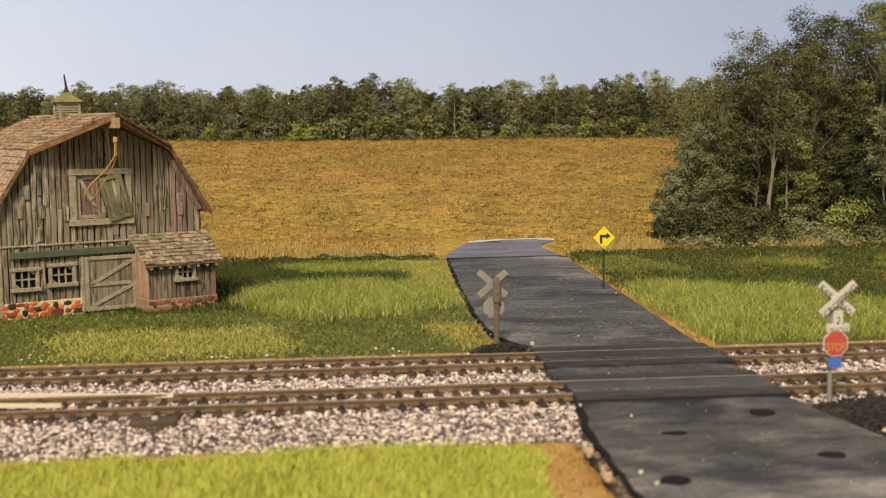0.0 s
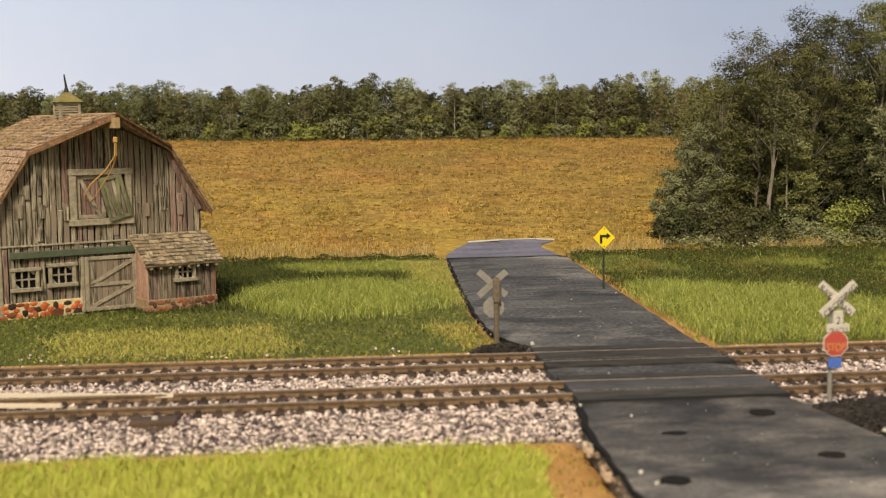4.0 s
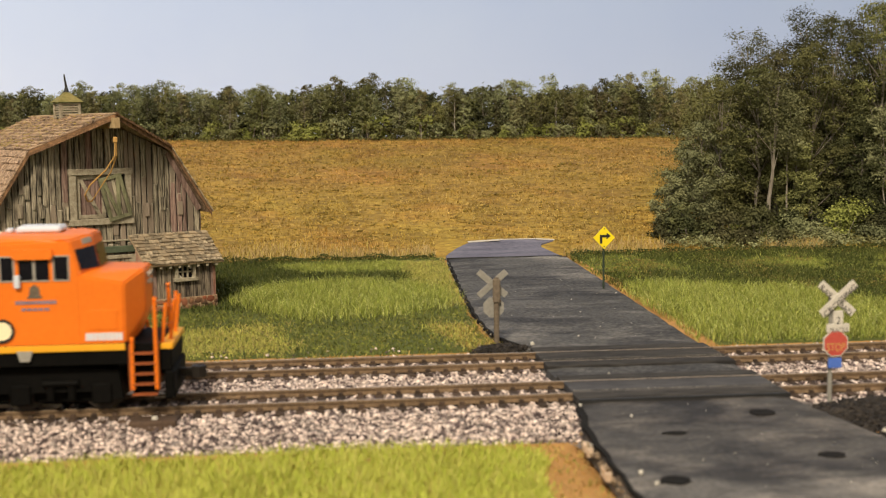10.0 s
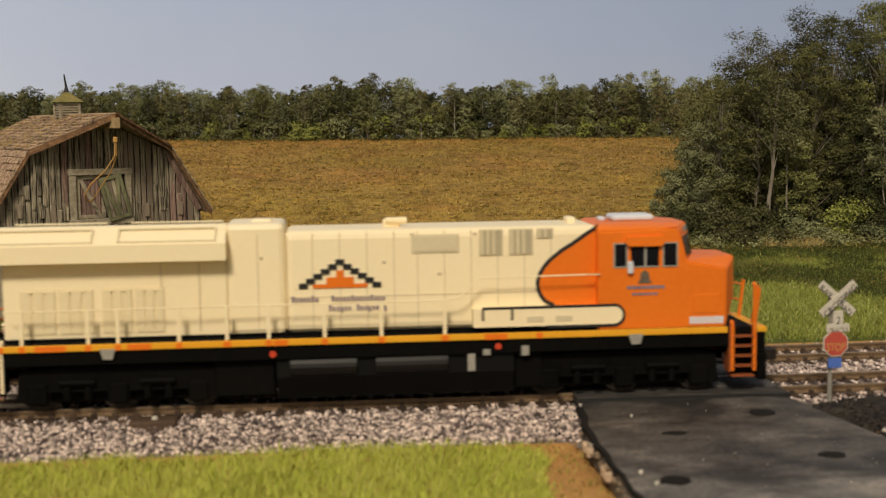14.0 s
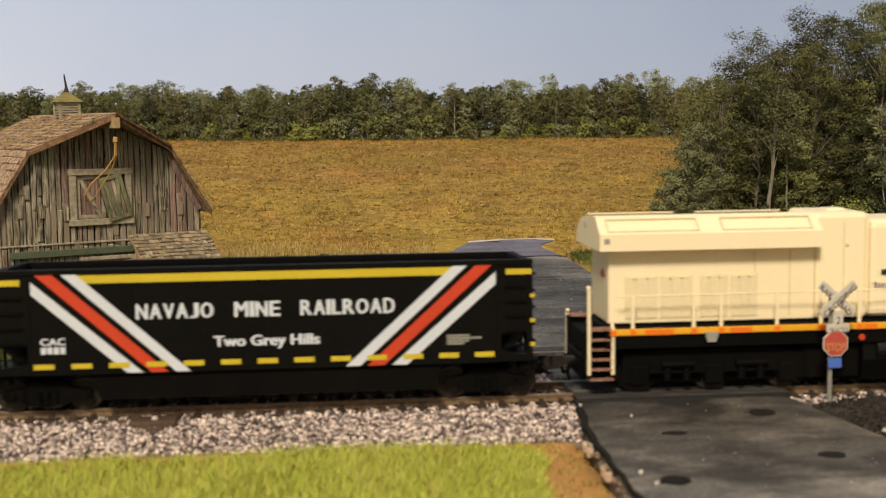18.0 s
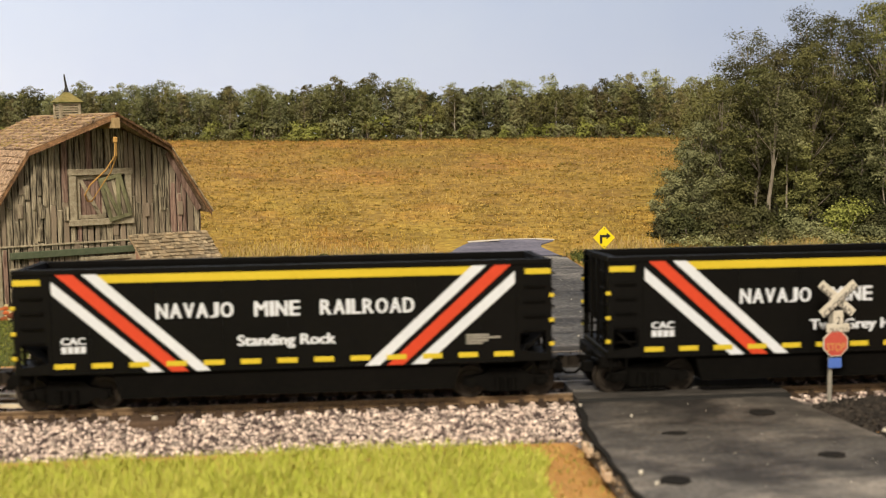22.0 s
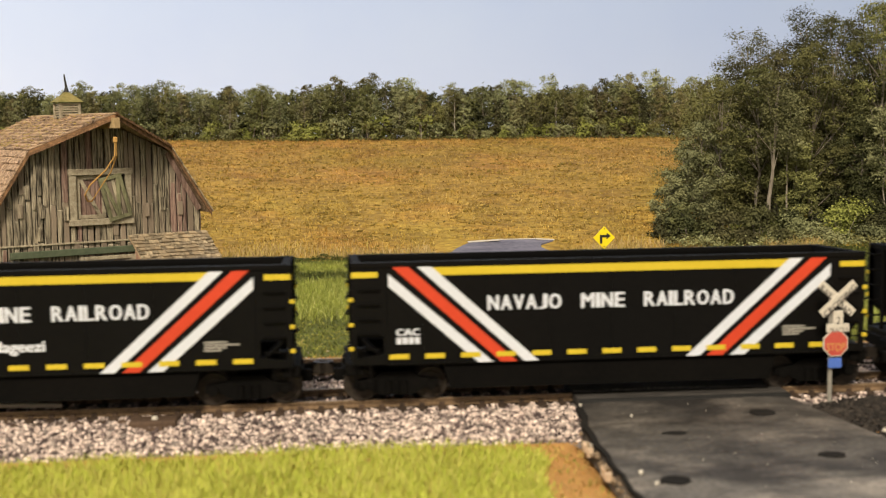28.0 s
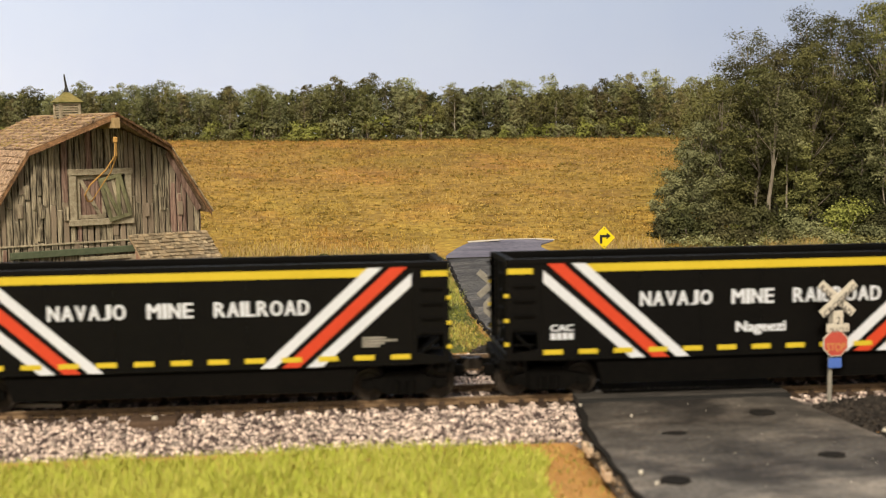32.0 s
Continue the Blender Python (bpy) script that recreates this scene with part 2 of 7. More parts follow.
M_INK = mat("sign_black", (0.012, 0.012, 0.012), (0.02, 0.02, 0.02), 0.6, 100, 800, 0)
M_FADE = mat("faded_ink", (0.05, 0.046, 0.045), (0.11, 0.1, 0.095), 0.7, 200, 800, 0)
M_POST = mat("sign_post_brown", (0.11, 0.085, 0.06), (0.19, 0.15, 0.105), 0.7, 100, 800, 0.2)
M_GPOST = mat("sign_post_green", (0.02, 0.035, 0.02), (0.04, 0.055, 0.03), 0.6, 100, 800, 0)
M_TAR = mat("tar", (0.012, 0.012, 0.012), (0.022, 0.02, 0.019), 0.95, 200, 900, 0.3, spec=0.1)
M_BARK = mat("bark", (0.17, 0.145, 0.115), (0.34, 0.3, 0.25), 0.95, 80, 500, 0.6, stretch=(1, 1, 0.3))


def leaf_mat(name, dark, light, tint, spread=0.4):
    """Foliage: clumps of two tones, each leaf and each tree a little off the others, some trees tinted."""
    m = mat(name, dark, light, 0.75, 75, 220, 0, vary="island", amount=0.2, contrast=(0.4, 0.6), spec=0.2)
    nt = m.node_tree
    end = nt.nodes["Principled BSDF"].inputs["Base Color"]
    col = end.links[0].from_socket
    info, val, hs, mix = nt.nodes.new("ShaderNodeObjectInfo"), nt.nodes.new("ShaderNodeMapRange"), nt.nodes.new("ShaderNodeHueSaturation"), nt.nodes.new("ShaderNodeMix")
    val.inputs["To Min"].default_value, val.inputs["To Max"].default_value = 1 - spread, 1 + spread
    far, frac = nt.nodes.new("ShaderNodeMath"), nt.nodes.new("ShaderNodeMath")
    far.operation, frac.operation = "MULTIPLY", "FRACT"
    far.inputs[1].default_value = 13.7
    mix.data_type = "RGBA"
    mix.inputs["B"].default_value = (*tint, 1)
    half = nt.nodes.new("ShaderNodeMath")
    half.operation = "MULTIPLY"
    half.inputs[1].default_value = 0.6
    for a, b in ((info.outputs["Random"], val.inputs[0]), (info.outputs["Random"], far.inputs[0]), (far.outputs[0], frac.inputs[0]), (frac.outputs[0], half.inputs[0]), (half.outputs[0], mix.inputs["Factor"]),
                 (col, mix.inputs["A"]), (mix.outputs["Result"], hs.inputs["Color"]), (val.outputs[0], hs.inputs["Value"]), (hs.outputs[0], end)):
        nt.links.new(a, b)
    return m


M_PALE = mat("pale_bark", (0.16, 0.135, 0.105), (0.36, 0.32, 0.26), 0.95, 120, 500, 0.6, stretch=(1, 1, 0.3))
M_LEAF = leaf_mat("leaf_green", (0.07, 0.08, 0.026), (0.185, 0.195, 0.065), (0.15, 0.13, 0.05))
M_LEAFD = leaf_mat("leaf_dark", (0.036, 0.043, 0.017), (0.095, 0.1, 0.038), (0.1, 0.085, 0.04))
M_LEAFL = leaf_mat("leaf_light", (0.15, 0.175, 0.035), (0.31, 0.33, 0.08), (0.25, 0.26, 0.08), 0.15)
M_LEAFG = leaf_mat("leaf_greygreen", (0.135, 0.152, 0.068), (0.29, 0.31, 0.15), (0.21, 0.2, 0.1))
M_LEAFB = leaf_mat("leaf_bronze", (0.1, 0.085, 0.04), (0.19, 0.165, 0.075), (0.14, 0.14, 0.06))
M_GRASSF = mat("grass_front", (0.38, 0.45, 0.045), (0.52, 0.56, 0.09), 0.8, 30, 300, 0, vary="island", amount=0.2, c3=(0.52, 0.5, 0.12))
M_GRASSL = mat("grass_light", (0.115, 0.15, 0.016), (0.29, 0.335, 0.05), 0.8, 45, 300, 0, vary="island", amount=0.45, c3=(0.37, 0.38, 0.09))
M_GRASSD = mat("grass_dark", (0.055, 0.072, 0.01), (0.145, 0.165, 0.024), 0.85, 40, 300, 0, vary="island", amount=0.45, c3=(0.18, 0.18, 0.038))
# deep green that also paints the shade beside the barn
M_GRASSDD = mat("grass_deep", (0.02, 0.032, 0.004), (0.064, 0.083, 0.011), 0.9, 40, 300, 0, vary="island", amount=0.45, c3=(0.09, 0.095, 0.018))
M_GRASSP = mat("grass_pale", (0.36, 0.43, 0.1), (0.52, 0.57, 0.18), 0.75, 45, 300, 0, vary="island", amount=0.3, c3=(0.6, 0.6, 0.26))
M_GRASSY = mat("grass_yellow", (0.33, 0.335, 0.06), (0.48, 0.465, 0.11), 0.85, 40, 300, 0, vary="island", amount=0.28, c3=(0.33, 0.27, 0.085))
M_COAL = mat("dark_ballast", (0.012, 0.01, 0.009), (0.042, 0.034, 0.028), 0.9, 200, 900, 0.5, vary="island", amount=0.5)
M_GLOSS = mat("gloss_black", (0.003, 0.003, 0.003), (0.007, 0.0065, 0.006), 0.42, 60, 700, 0.05, spec=0.4)
# leaf green darkened to paint the shade inside wood and grove
M_DEEP = mat("shaded_foliage", (0.032, 0.036, 0.016), (0.07, 0.074, 0.033), 0.85, 12, 150, 0, vary="island", amount=0.5)
# orange of the front steps, darkened to paint the shade they stand in
M_STEP = mat("shaded_orange_step", (0.22, 0.055, 0.014), (0.34, 0.085, 0.02), 0.7, 100, 800, 0.2)
M_PURP = mat("purple_grey_ink", (0.2, 0.15, 0.2), (0.28, 0.21, 0.26), 0.7, 200, 800, 0)


# ---- mesh helpers (millimetres) ----
def finish(me, m, smooth=False):
    for one in (m if isinstance(m, (list, tuple)) else [m]):
        me.materials.append(one)
    if smooth:
        me.polygons.foreach_set("use_smooth", [True] * len(me.polygons))
    return me


def mesh_of(name, bm, m, smooth=False):
    bmesh.ops.recalc_face_normals(bm, faces=bm.faces)
    bm.transform(Matrix.Scale(MM, 4))
    me = bpy.data.meshes.new(name)
    bm.to_mesh(me)
    bm.free()
    return finish(me, m, smooth)


def part(name, bm, m, parent=None, label="", smooth=False):
    ob = new(name, mesh_of(name, bm, m, smooth))
    ob.parent = parent
    return tagged(ob, label)


def split(name, bm, m, parent=None, label="", smooth=False):
    """Each loose piece of the bmesh becomes a part of its own."""
    bm.verts.index_update()
    left = set(bm.verts)
    made = []
    while left:
        todo, isle = [left.pop()], []
        while todo:
            v = todo.pop()
            isle.append(v)
            for e in v.link_edges:
                w = e.other_vert(v)
                if w in left:
                    left.remove(w)
                    todo.append(w)
        one, twin = bmesh.new(), {}
        for v in isle:
            twin[v] = one.verts.new(v.co)
        for f in {f for v in isle for f in v.link_faces}:
            one.faces.new([twin[v] for v in f.verts])
        made.append(part(name, one, m, parent, label, smooth))
    bm.free()
    return made


def piece(name, me, parent, x=0, y=0, z=0, rx=0, ry=0, rz=0):
    """An object of its own on a mesh that others share."""
    ob = new(name, me)
    ob.parent = parent
    ob.matrix_basis = at(x, y, z, rx, ry, rz)
    return ob


def at(x, y, z, rx=0, ry=0, rz=0):
    return pose(x * MM, y * MM, z * MM, rx, ry, rz)


def empty(name, x, y, z, rz=0, label="", category="", group="", kind=""):
    ob = new(name)
    ob.empty_display_size = 0.005
    ob.matrix_basis = at(x, y, z, 0, 0, rz)
    return tagged(ob, label, category, group, kind)


def box(bm, x0, x1, y0, y1, z0, z1, bev=0.0, seg=1):
    made = bmesh.ops.create_cube(bm, size=1.0)["verts"]
    for v in made:
        v.co = ((x0 + x1) / 2 + v.co.x * (x1 - x0), (y0 + y1) / 2 + v.co.y * (y1 - y0), (z0 + z1) / 2 + v.co.z * (z1 - z0))
    if bev:
        bmesh.ops.bevel(bm, geom=list({e for v in made for e in v.link_edges}), offset=bev, segments=seg, affect="EDGES", profile=0.5)
    return bm


def boxes(*rows, bev=0.0):
    bm = bmesh.new()
    for r in rows:
        box(bm, *r[:6], r[6] if len(r) > 6 else bev)
    return bm


def cyl(bm, p0, p1, r0, r1=None, n=10):
    p0, p1 = Vector(p0), Vector(p1)
    r1 = r0 if r1 is None else r1
    d = p1 - p0
    m = Matrix.Translation((p0 + p1) / 2) @ d.to_track_quat("Z", "Y").to_matrix().to_4x4()
    bmesh.ops.create_cone(bm, cap_ends=True, cap_tris=False, segments=n, radius1=r0, radius2=r1, depth=d.length, matrix=m)
    return bm


def prism(bm, outline, a, b, axis="y"):
    """A plate with the outline given in (x, z), reaching from a to b along y; axis 'x': outline in (y, z), along x."""
    def put(u, v, w):
        return (u, w, v) if axis == "y" else (w, u, v) if axis == "x" else (u, v, w)
    va = [bm.verts.new(put(u, v, a)) for u, v in outline]
    vb = [bm.verts.new(put(u, v, b)) for u, v in outline]
    n = len(outline)
    bm.faces.new(va)
    bm.faces.new(vb[::-1])
    for i in range(n):
        bm.faces.new((va[i], vb[i], vb[(i + 1) % n], va[(i + 1) % n]))
    return bm


def tube(bm, points, r, n=6):
    for a, b in zip(points, points[1:]):
        cyl(bm, a, b, r, r, n)
    return bm


def raw(name, verts, faces, m, parent=None, label="", smooth=False):
    """A mesh from arrays: verts in millimetres, faces all with the same number of corners."""
    verts, faces = np.asarray(verts, np.float32) * MM, np.asarray(faces, np.int32)
    me = bpy.data.meshes.new(name)
    me.vertices.add(len(verts))
    me.vertices.foreach_set("co", verts.ravel())
    k = faces.shape[1]
    me.loops.add(faces.size)
    me.loops.foreach_set("vertex_index", faces.ravel())
    me.polygons.add(len(faces))
    me.polygons.foreach_set("loop_start", np.arange(0, faces.size, k, dtype=np.int32))
    me.update(calc_edges=True)
    ob = new(name, finish(me, m, smooth))
    ob.parent = parent
    return tagged(ob, label)


bm0 = bmesh.new()
bmesh.ops.create_icosphere(bm0, subdivisions=1, radius=1.0)
ICO_V = np.array([v.co[:] for v in bm0.verts])
ICO_F = np.array([[v.index for v in f.verts] for f in bm0.faces])
bm0.free()
OCT_V = np.array([(1, 0, 0), (-1, 0, 0), (0, 1, 0), (0, -1, 0), (0, 0, 1), (0, 0, -1)], float)
OCT_F = np.array([(0, 2, 4), (2, 1, 4), (1, 3, 4), (3, 0, 4), (2, 0, 5), (1, 2, 5), (3, 1, 5), (0, 3, 5)])
rng = np.random.default_rng(7)


def stones(name, centres, sizes, m, parent=None, label="", flat=0.7, rough=0.3, fine=False, wide=1.0):
    """Many small broken stones (or clumps) in one mesh."""
    shape, faces = (ICO_V, ICO_F) if fine else (OCT_V * 1.15, OCT_F)
    n, k = len(centres), len(shape)
    q = rng.normal(size=(n, 4))
    q /= np.linalg.norm(q, axis=1)[:, None]
    w, x, y, z = q.T
    rot = np.stack([1 - 2 * (y * y + z * z), 2 * (x * y - z * w), 2 * (x * z + y * w), 2 * (x * y + z * w), 1 - 2 * (x * x + z * z), 2 * (y * z - x * w),
                    2 * (x * z - y * w), 2 * (y * z + x * w), 1 - 2 * (x * x + y * y)], 1).reshape(n, 3, 3)
    v = shape[None] * (1 + rough * rng.uniform(-1, 1, (n, k, 1))) * np.stack([np.ones(n), rng.uniform(0.6, 1, n), rng.uniform(0.45, 0.8, n)], 1)[:, None]
    v = np.einsum("nij,nkj->nki", rot, v) * np.asarray(sizes)[:, None, None] * np.array([wide, 1, flat])
    v = v + np.asarray(centres)[:, None]
    f = faces[None] + k * np.arange(n)[:, None, None]
    return raw(name, v.reshape(-1, 3), f.reshape(-1, 3), m, parent, label)


def blades(name, roots, height, width, m, parent=None, label="", lean=0.5):
    """Grass: one bent blade of two triangles pairs for each root."""
    roots = np.asarray(roots)
    n = len(roots)
    a = rng.uniform(0, 2 * math.pi, n)
    h = height * rng.uniform(0.55, 1.25, n)
    side = np.stack([np.cos(a), np.sin(a), np.zeros(n)], 1) * (width / 2)
    tip = np.stack([rng.normal(0, lean, n) * h, rng.normal(0, lean, n) * h, h], 1)
    mid = tip * np.array([0.35, 0.35, 0.6])
    v = np.stack([roots - side, roots + side, roots + mid + side * 0.7, roots + mid - side * 0.7, roots + tip + side * 0.1, roots + tip - side * 0.1], 1)
    base = 6 * np.arange(n)[:, None]
    f = np.concatenate([base + [[0, 1, 2, 3]], base + [[3, 2, 4, 5]]])
    return raw(name, v.reshape(-1, 3), f, m, parent, label)


def letters(words, height, m, name="lettering", bold=0.0, depth=0.0):
    """Lettering as a mesh in (x, z), facing -y, centred; returns mesh and width in millimetres."""
    cu = bpy.data.curves.new(name, "FONT")
    cu.body, cu.size, cu.align_x, cu.align_y, cu.resolution_u = words, 1.0, "CENTER", "CENTER", 3
    tmp = new("tmp", cu)
    me = bpy.data.meshes.new_from_object(tmp.evaluated_get(bpy.context.evaluated_depsgraph_get()))
    bpy.data.objects.remove(tmp)
    bpy.data.curves.remove(cu)
    co = np.zeros(len(me.vertices) * 3)
    me.vertices.foreach_get("co", co)
    co = co.reshape(-1, 3)
    low, high = co.min(0), co.max(0)
    k = height / 0.7
    out = np.stack([(co[:, 0] - (low[0] + high[0]) / 2) * k, np.zeros(len(co)), (co[:, 1] - 0.35) * k], 1) * MM
    me.vertices.foreach_set("co", out.ravel())
    me.update()
    me.name = name
    if bold:
        # thicker strokes: the letters again, shifted a little to both sides
        bm = bmesh.new()
        for dx, dy, dz in ((-1, 0, 0), (1, 0.02, 0), (0, 0.04, 0.5), (0, 0.06, -0.5)):
            me.transform(Matrix.Translation((dx * bold * height * MM, dy * MM, dz * bold * height * MM)))
            bm.from_mesh(me)
            me.transform(Matrix.Translation((-dx * bold * height * MM, -dy * MM, -dz * bold * height * MM)))
        bm.to_mesh(me)
        bm.free()
    finish(me, m)
    return me, (high[0] - low[0]) * k


def fit_letters(words, x0, x1, height, m, parent, y, z, name="lettering", bold=0.06):
    me, w = letters(words, height, m, name, bold)
    me.transform(Matrix.Diagonal(((x1 - x0) / w, 1, 1, 1)))
    return piece(name, me, parent, (x0 + x1) / 2, y, z)


ADVANCE = {"N": 72, "A": 72, "V": 67, "J": 56, "O": 78, "M": 83, "I": 28, "E": 65, "R": 72, "L": 59, "D": 72}


@functools.lru_cache(maxsize=None)
def capitals(word, width, height):
    """A word of heavy grotesque capitals, all standing on the line, as one mesh in (x, z), facing -y."""
    k = width / sum(ADVANCE[c] for c in word)
    bm, x = bmesh.new(), -width / 2
    for c in word:
        me, _ = letters(c, height, M_WHITE, "glyph")
        co = np.zeros(len(me.vertices) * 3)
        me.vertices.foreach_get("co", co)
        co = co.reshape(-1, 3) / MM
        low, high = co.min(0), co.max(0)
        heavy = 0.05 * height
        wide = max(0.4, ADVANCE[c] * k * 0.9 - 2 * heavy)
        out = np.stack([(co[:, 0] - low[0]) / max(1e-6, high[0] - low[0]) * wide + x + ADVANCE[c] * k * 0.05 + heavy, co[:, 1],
                        (co[:, 2] - low[2]) / (high[2] - low[2]) * (height * 0.94) - height * 0.47], 1)
        for n, (dx, dz) in enumerate(((-1, 0), (1, 0), (0, 0.4), (0, -0.4))):
            me.vertices.foreach_set("co", ((out + np.array([dx * heavy, 0.012 * n, dz * heavy])) * MM).ravel())
            me.update()
            bm.from_mesh(me)
        bpy.data.meshes.remove(me)
        x += ADVANCE[c] * k
    me = bpy.data.meshes.new("lettering")
    bm.to_mesh(me)
    bm.free()
    return finish(me, M_WHITE)


def texture_height(x, y):
    """Gentle unevenness of the scenery base."""
    return 0.6 * noise.noise(Vector((x * 0.02, y * 0.02, 0.3))) + 0.35 * noise.noise(Vector((x * 0.07, y * 0.07, 2.1)))


# ---- ground, field, sky board ----
TRACKS = (0.0, 51.4)         # centre lines of the two tracks; rail heads lie at z = 0
ROAD_L = ((-420, 16), (-118, 17.5), (-52, 18.5), (-17, 23), (70, 23), (84, 16), (105, 13), (150, 12.5), (220, 15), (300, 19), (374, 22.5))
ROAD_R = ((-420, 128), (-118, 101), (-68, 95), (-17, 87.5), (70, 87.5), (374, 95))


def along(rows, y):
    return float(np.interp(y, [r[0] for r in rows], [r[1] for r in rows]))


def ground_z(x, y):
    base = np.interp(y, [-700, -60, -45, -21, 66, 76, 110, 380, 400], [-9, -6.6, -6.0, -3.2, -3.2, -1.6, -0.6, -0.4, -0.4])
    if along(ROAD_L, y) - 2 < x < along(ROAD_R, y) + 1:
        return float(base) - 2.5
    return float(base) + (texture_height(x, y) if y < -48 or y > 74 else 0)


def field_z(x, y):
    k = min(1.0, max(0.0, (y - 388) / 412))
    return -0.6 + 68.0 * (k ** 0.92) - 0.006 * (x - 50) * k + (1.2 * noise.noise(Vector((x * 0.012, y * 0.012, 5))) + 0.6 * noise.noise(Vector((x * 0.05, y * 0.05, 1))) + 0.8 * noise.noise(Vector((x * 0.06 + y * 0.03, y * 0.16, 6)))) * min(1, k * 6)


def sheet(name, xs, ys, height, m, pick=None):
    v = [(x, y, height(x, y)) for y in ys for x in xs]
    w = len(xs)
    f = [(j * w + i, j * w + i + 1, (j + 1) * w + i + 1, (j + 1) * w + i) for j in range(len(ys) - 1) for i in range(w - 1)]
    ob = raw(name, v, f, m, smooth=True)
    if pick:
        ob.data.polygons.foreach_set("material_index", [pick(*v[q[0]][:2]) for q in f])
    return ob


def bare(x, y):
    """Where ochre earth shows between the grasses: along the road and the ballast."""
    wob = 5 * noise.noise(Vector((x * 0.05, y * 0.05, 9)))
    near_road = along(ROAD_L, y) - (3 if y > 120 else 8) + wob * 0.7 < x < along(ROAD_R, y) + 4 + wob * 0.7
    if y < -40:
        return y > -52 + wob * 0.5 or 8 + wob + (y + 50) * 0.15 < x < 110
    return y < 73 + wob * 0.4 or near_road or (y < 130 and -19 + (130 - y) * 0.22 + wob < x - 8 < 20)


xs = [-2200, -1500, -900, -600] + list(np.arange(-420, 461, 5.0)) + [600, 900, 1500, 2200]
ys = [-1500, -900, -500, -300] + list(np.arange(-200, -46, 7.0)) + [-44, -42, -32, -21, -10, 10, 30, 50, 60, 66, 70, 74, 78] + list(np.arange(84, 400, 5.0))
tagged(sheet("ground", xs, ys, ground_z, [M_TURF, M_EARTH], lambda x, y: 1 if -190 < y < 40 or (bare(x, y) and not (y > 76 and x < along(ROAD_L, y) - 7)) else 0),
       "model scenery base with dark turf and ochre earth", "ground", kind="structure")
xs = [-2200, -1200, -700] + list(np.arange(-500, 621, 5.0)) + [800, 1200, 2200]
ys = list(np.arange(384, 860, 3.0)) + [1000]
tagged(sheet("ground_field", xs, ys, field_z, M_FIELD), "golden dry field rising to the wood", "field", kind="structure")

part_sky = part("backdrop_sky", boxes((-2600, 2600, 1000, 1012, -60, 1500)), M_SKY)
tagged(part_sky, "pale blue painted sky board behind the layout", "sky backdrop", kind="structure")

# stalks of the field
n = 95000
fx = rng.uniform(-420, 520, n)
fy = 392 + 414 * rng.uniform(0, 1, n) ** 1.25
clump = np.array([noise.noise(Vector((a * 0.03, b * 0.012, 3))) for a, b in zip(fx, fy)])
keep = (clump > rng.uniform(-0.8, 0.3, n)) & ~((fx > 18) & (fx < 96) & (fy < 426))
fx, fy = fx[keep], fy[keep]
roots = np.stack([fx, fy, [field_z(a, b) + 0.05 for a, b in zip(fx, fy)]], 1)
tagged(blades("field_stalks", roots, 1.8, 0.55, M_FTUFT, lean=0.9), "dry golden crop covering the field", "field crop", kind="stuff")
n = 60000
fx, fy = rng.uniform(-420, 520, n), 395 + 405 * rng.uniform(0, 1, n) ** 1.1
clump = np.array([noise.noise(Vector((a * 0.035 + b * 0.015, b * 0.085, 14))) + 0.6 * noise.noise(Vector((a * 0.12, b * 0.2, 15))) for a, b in zip(fx, fy)])
keep = (clump > rng.uniform(0.05, 0.75, n)) & ~((fx > 18) & (fx < 96) & (fy < 428))
fx, fy = fx[keep], fy[keep]
tagged(stones("field_clods", np.stack([fx, fy, [field_z(a, b) + 0.3 for a, b in zip(fx, fy)]], 1), rng.uniform(0.4, 1.5, len(fx)), M_CLOD, flat=0.85, wide=1.5, rough=0.5),
       "brown weedy clumps scattered in the field", "field weeds", kind="stuff")
# tall pale straw along the field's foot
n = 16000
fx, fy = rng.uniform(-330, 330, n), 388 + np.abs(rng.normal(0, 13, n))
keep = np.array([noise.noise(Vector((a * 0.025, b * 0.03, 17))) for a, b in zip(fx, fy)]) > rng.uniform(-0.5, 0.5, n)
keep &= ~((fx > 16) & (fx < 97) & (fy < 424)) & ((fx < 165) | (np.abs(fx - 246) < 20))
fx, fy = fx[keep], fy[keep]
tagged(blades("field_straw", np.stack([fx, fy, [field_z(a, b) for a, b in zip(fx, fy)]], 1), 4.2, 0.5, M_STRAW, lean=0.3), "pale tan straw along the field's foot", "field straw", kind="stuff")

# ---- road ----
road = empty("road", 0, 0, 0, label="worn black asphalt country road across the tracks", category="road", kind="structure")


def road_slab(name, y0, y1, z0, z1, thick, m, step=6.0, label=""):
    bm = bmesh.new()
    rows = []
    k = max(2, int((y1 - y0) / step))
    for i in range(k + 1):
        y = y0 + (y1 - y0) * i / k
        a, b = along(ROAD_L, y) + 1.2 * noise.noise(Vector((y * 0.13, 1, 0))), along(ROAD_R, y) + 0.7 * noise.noise(Vector((y * 0.13, 7, 0)))
        z = z0 + (z1 - z0) * i / k
        top = [bm.verts.new((a + (b - a) * j / 10, y, z + (0.3 * noise.noise(Vector((a + j * 3, y * 0.1, 0))) - (0.5 if j in (0, 10) else 0)))) for j in range(11)]
        rows.append([bm.verts.new((a - 0.8, y, z - thick))] + top + [bm.verts.new((b + 0.8, y, z - thick))])
    for r, s in zip(rows, rows[1:]):
        for j in range(len(r) - 1):
            bm.faces.new((r[j], r[j + 1], s[j + 1], s[j]))
        bm.faces.new((r[-1], r[0], s[0], s[-1]))
    bm.faces.new(rows[0])
    bm.faces.new(rows[-1][::-1])
    return part(name, bm, m, road, label)


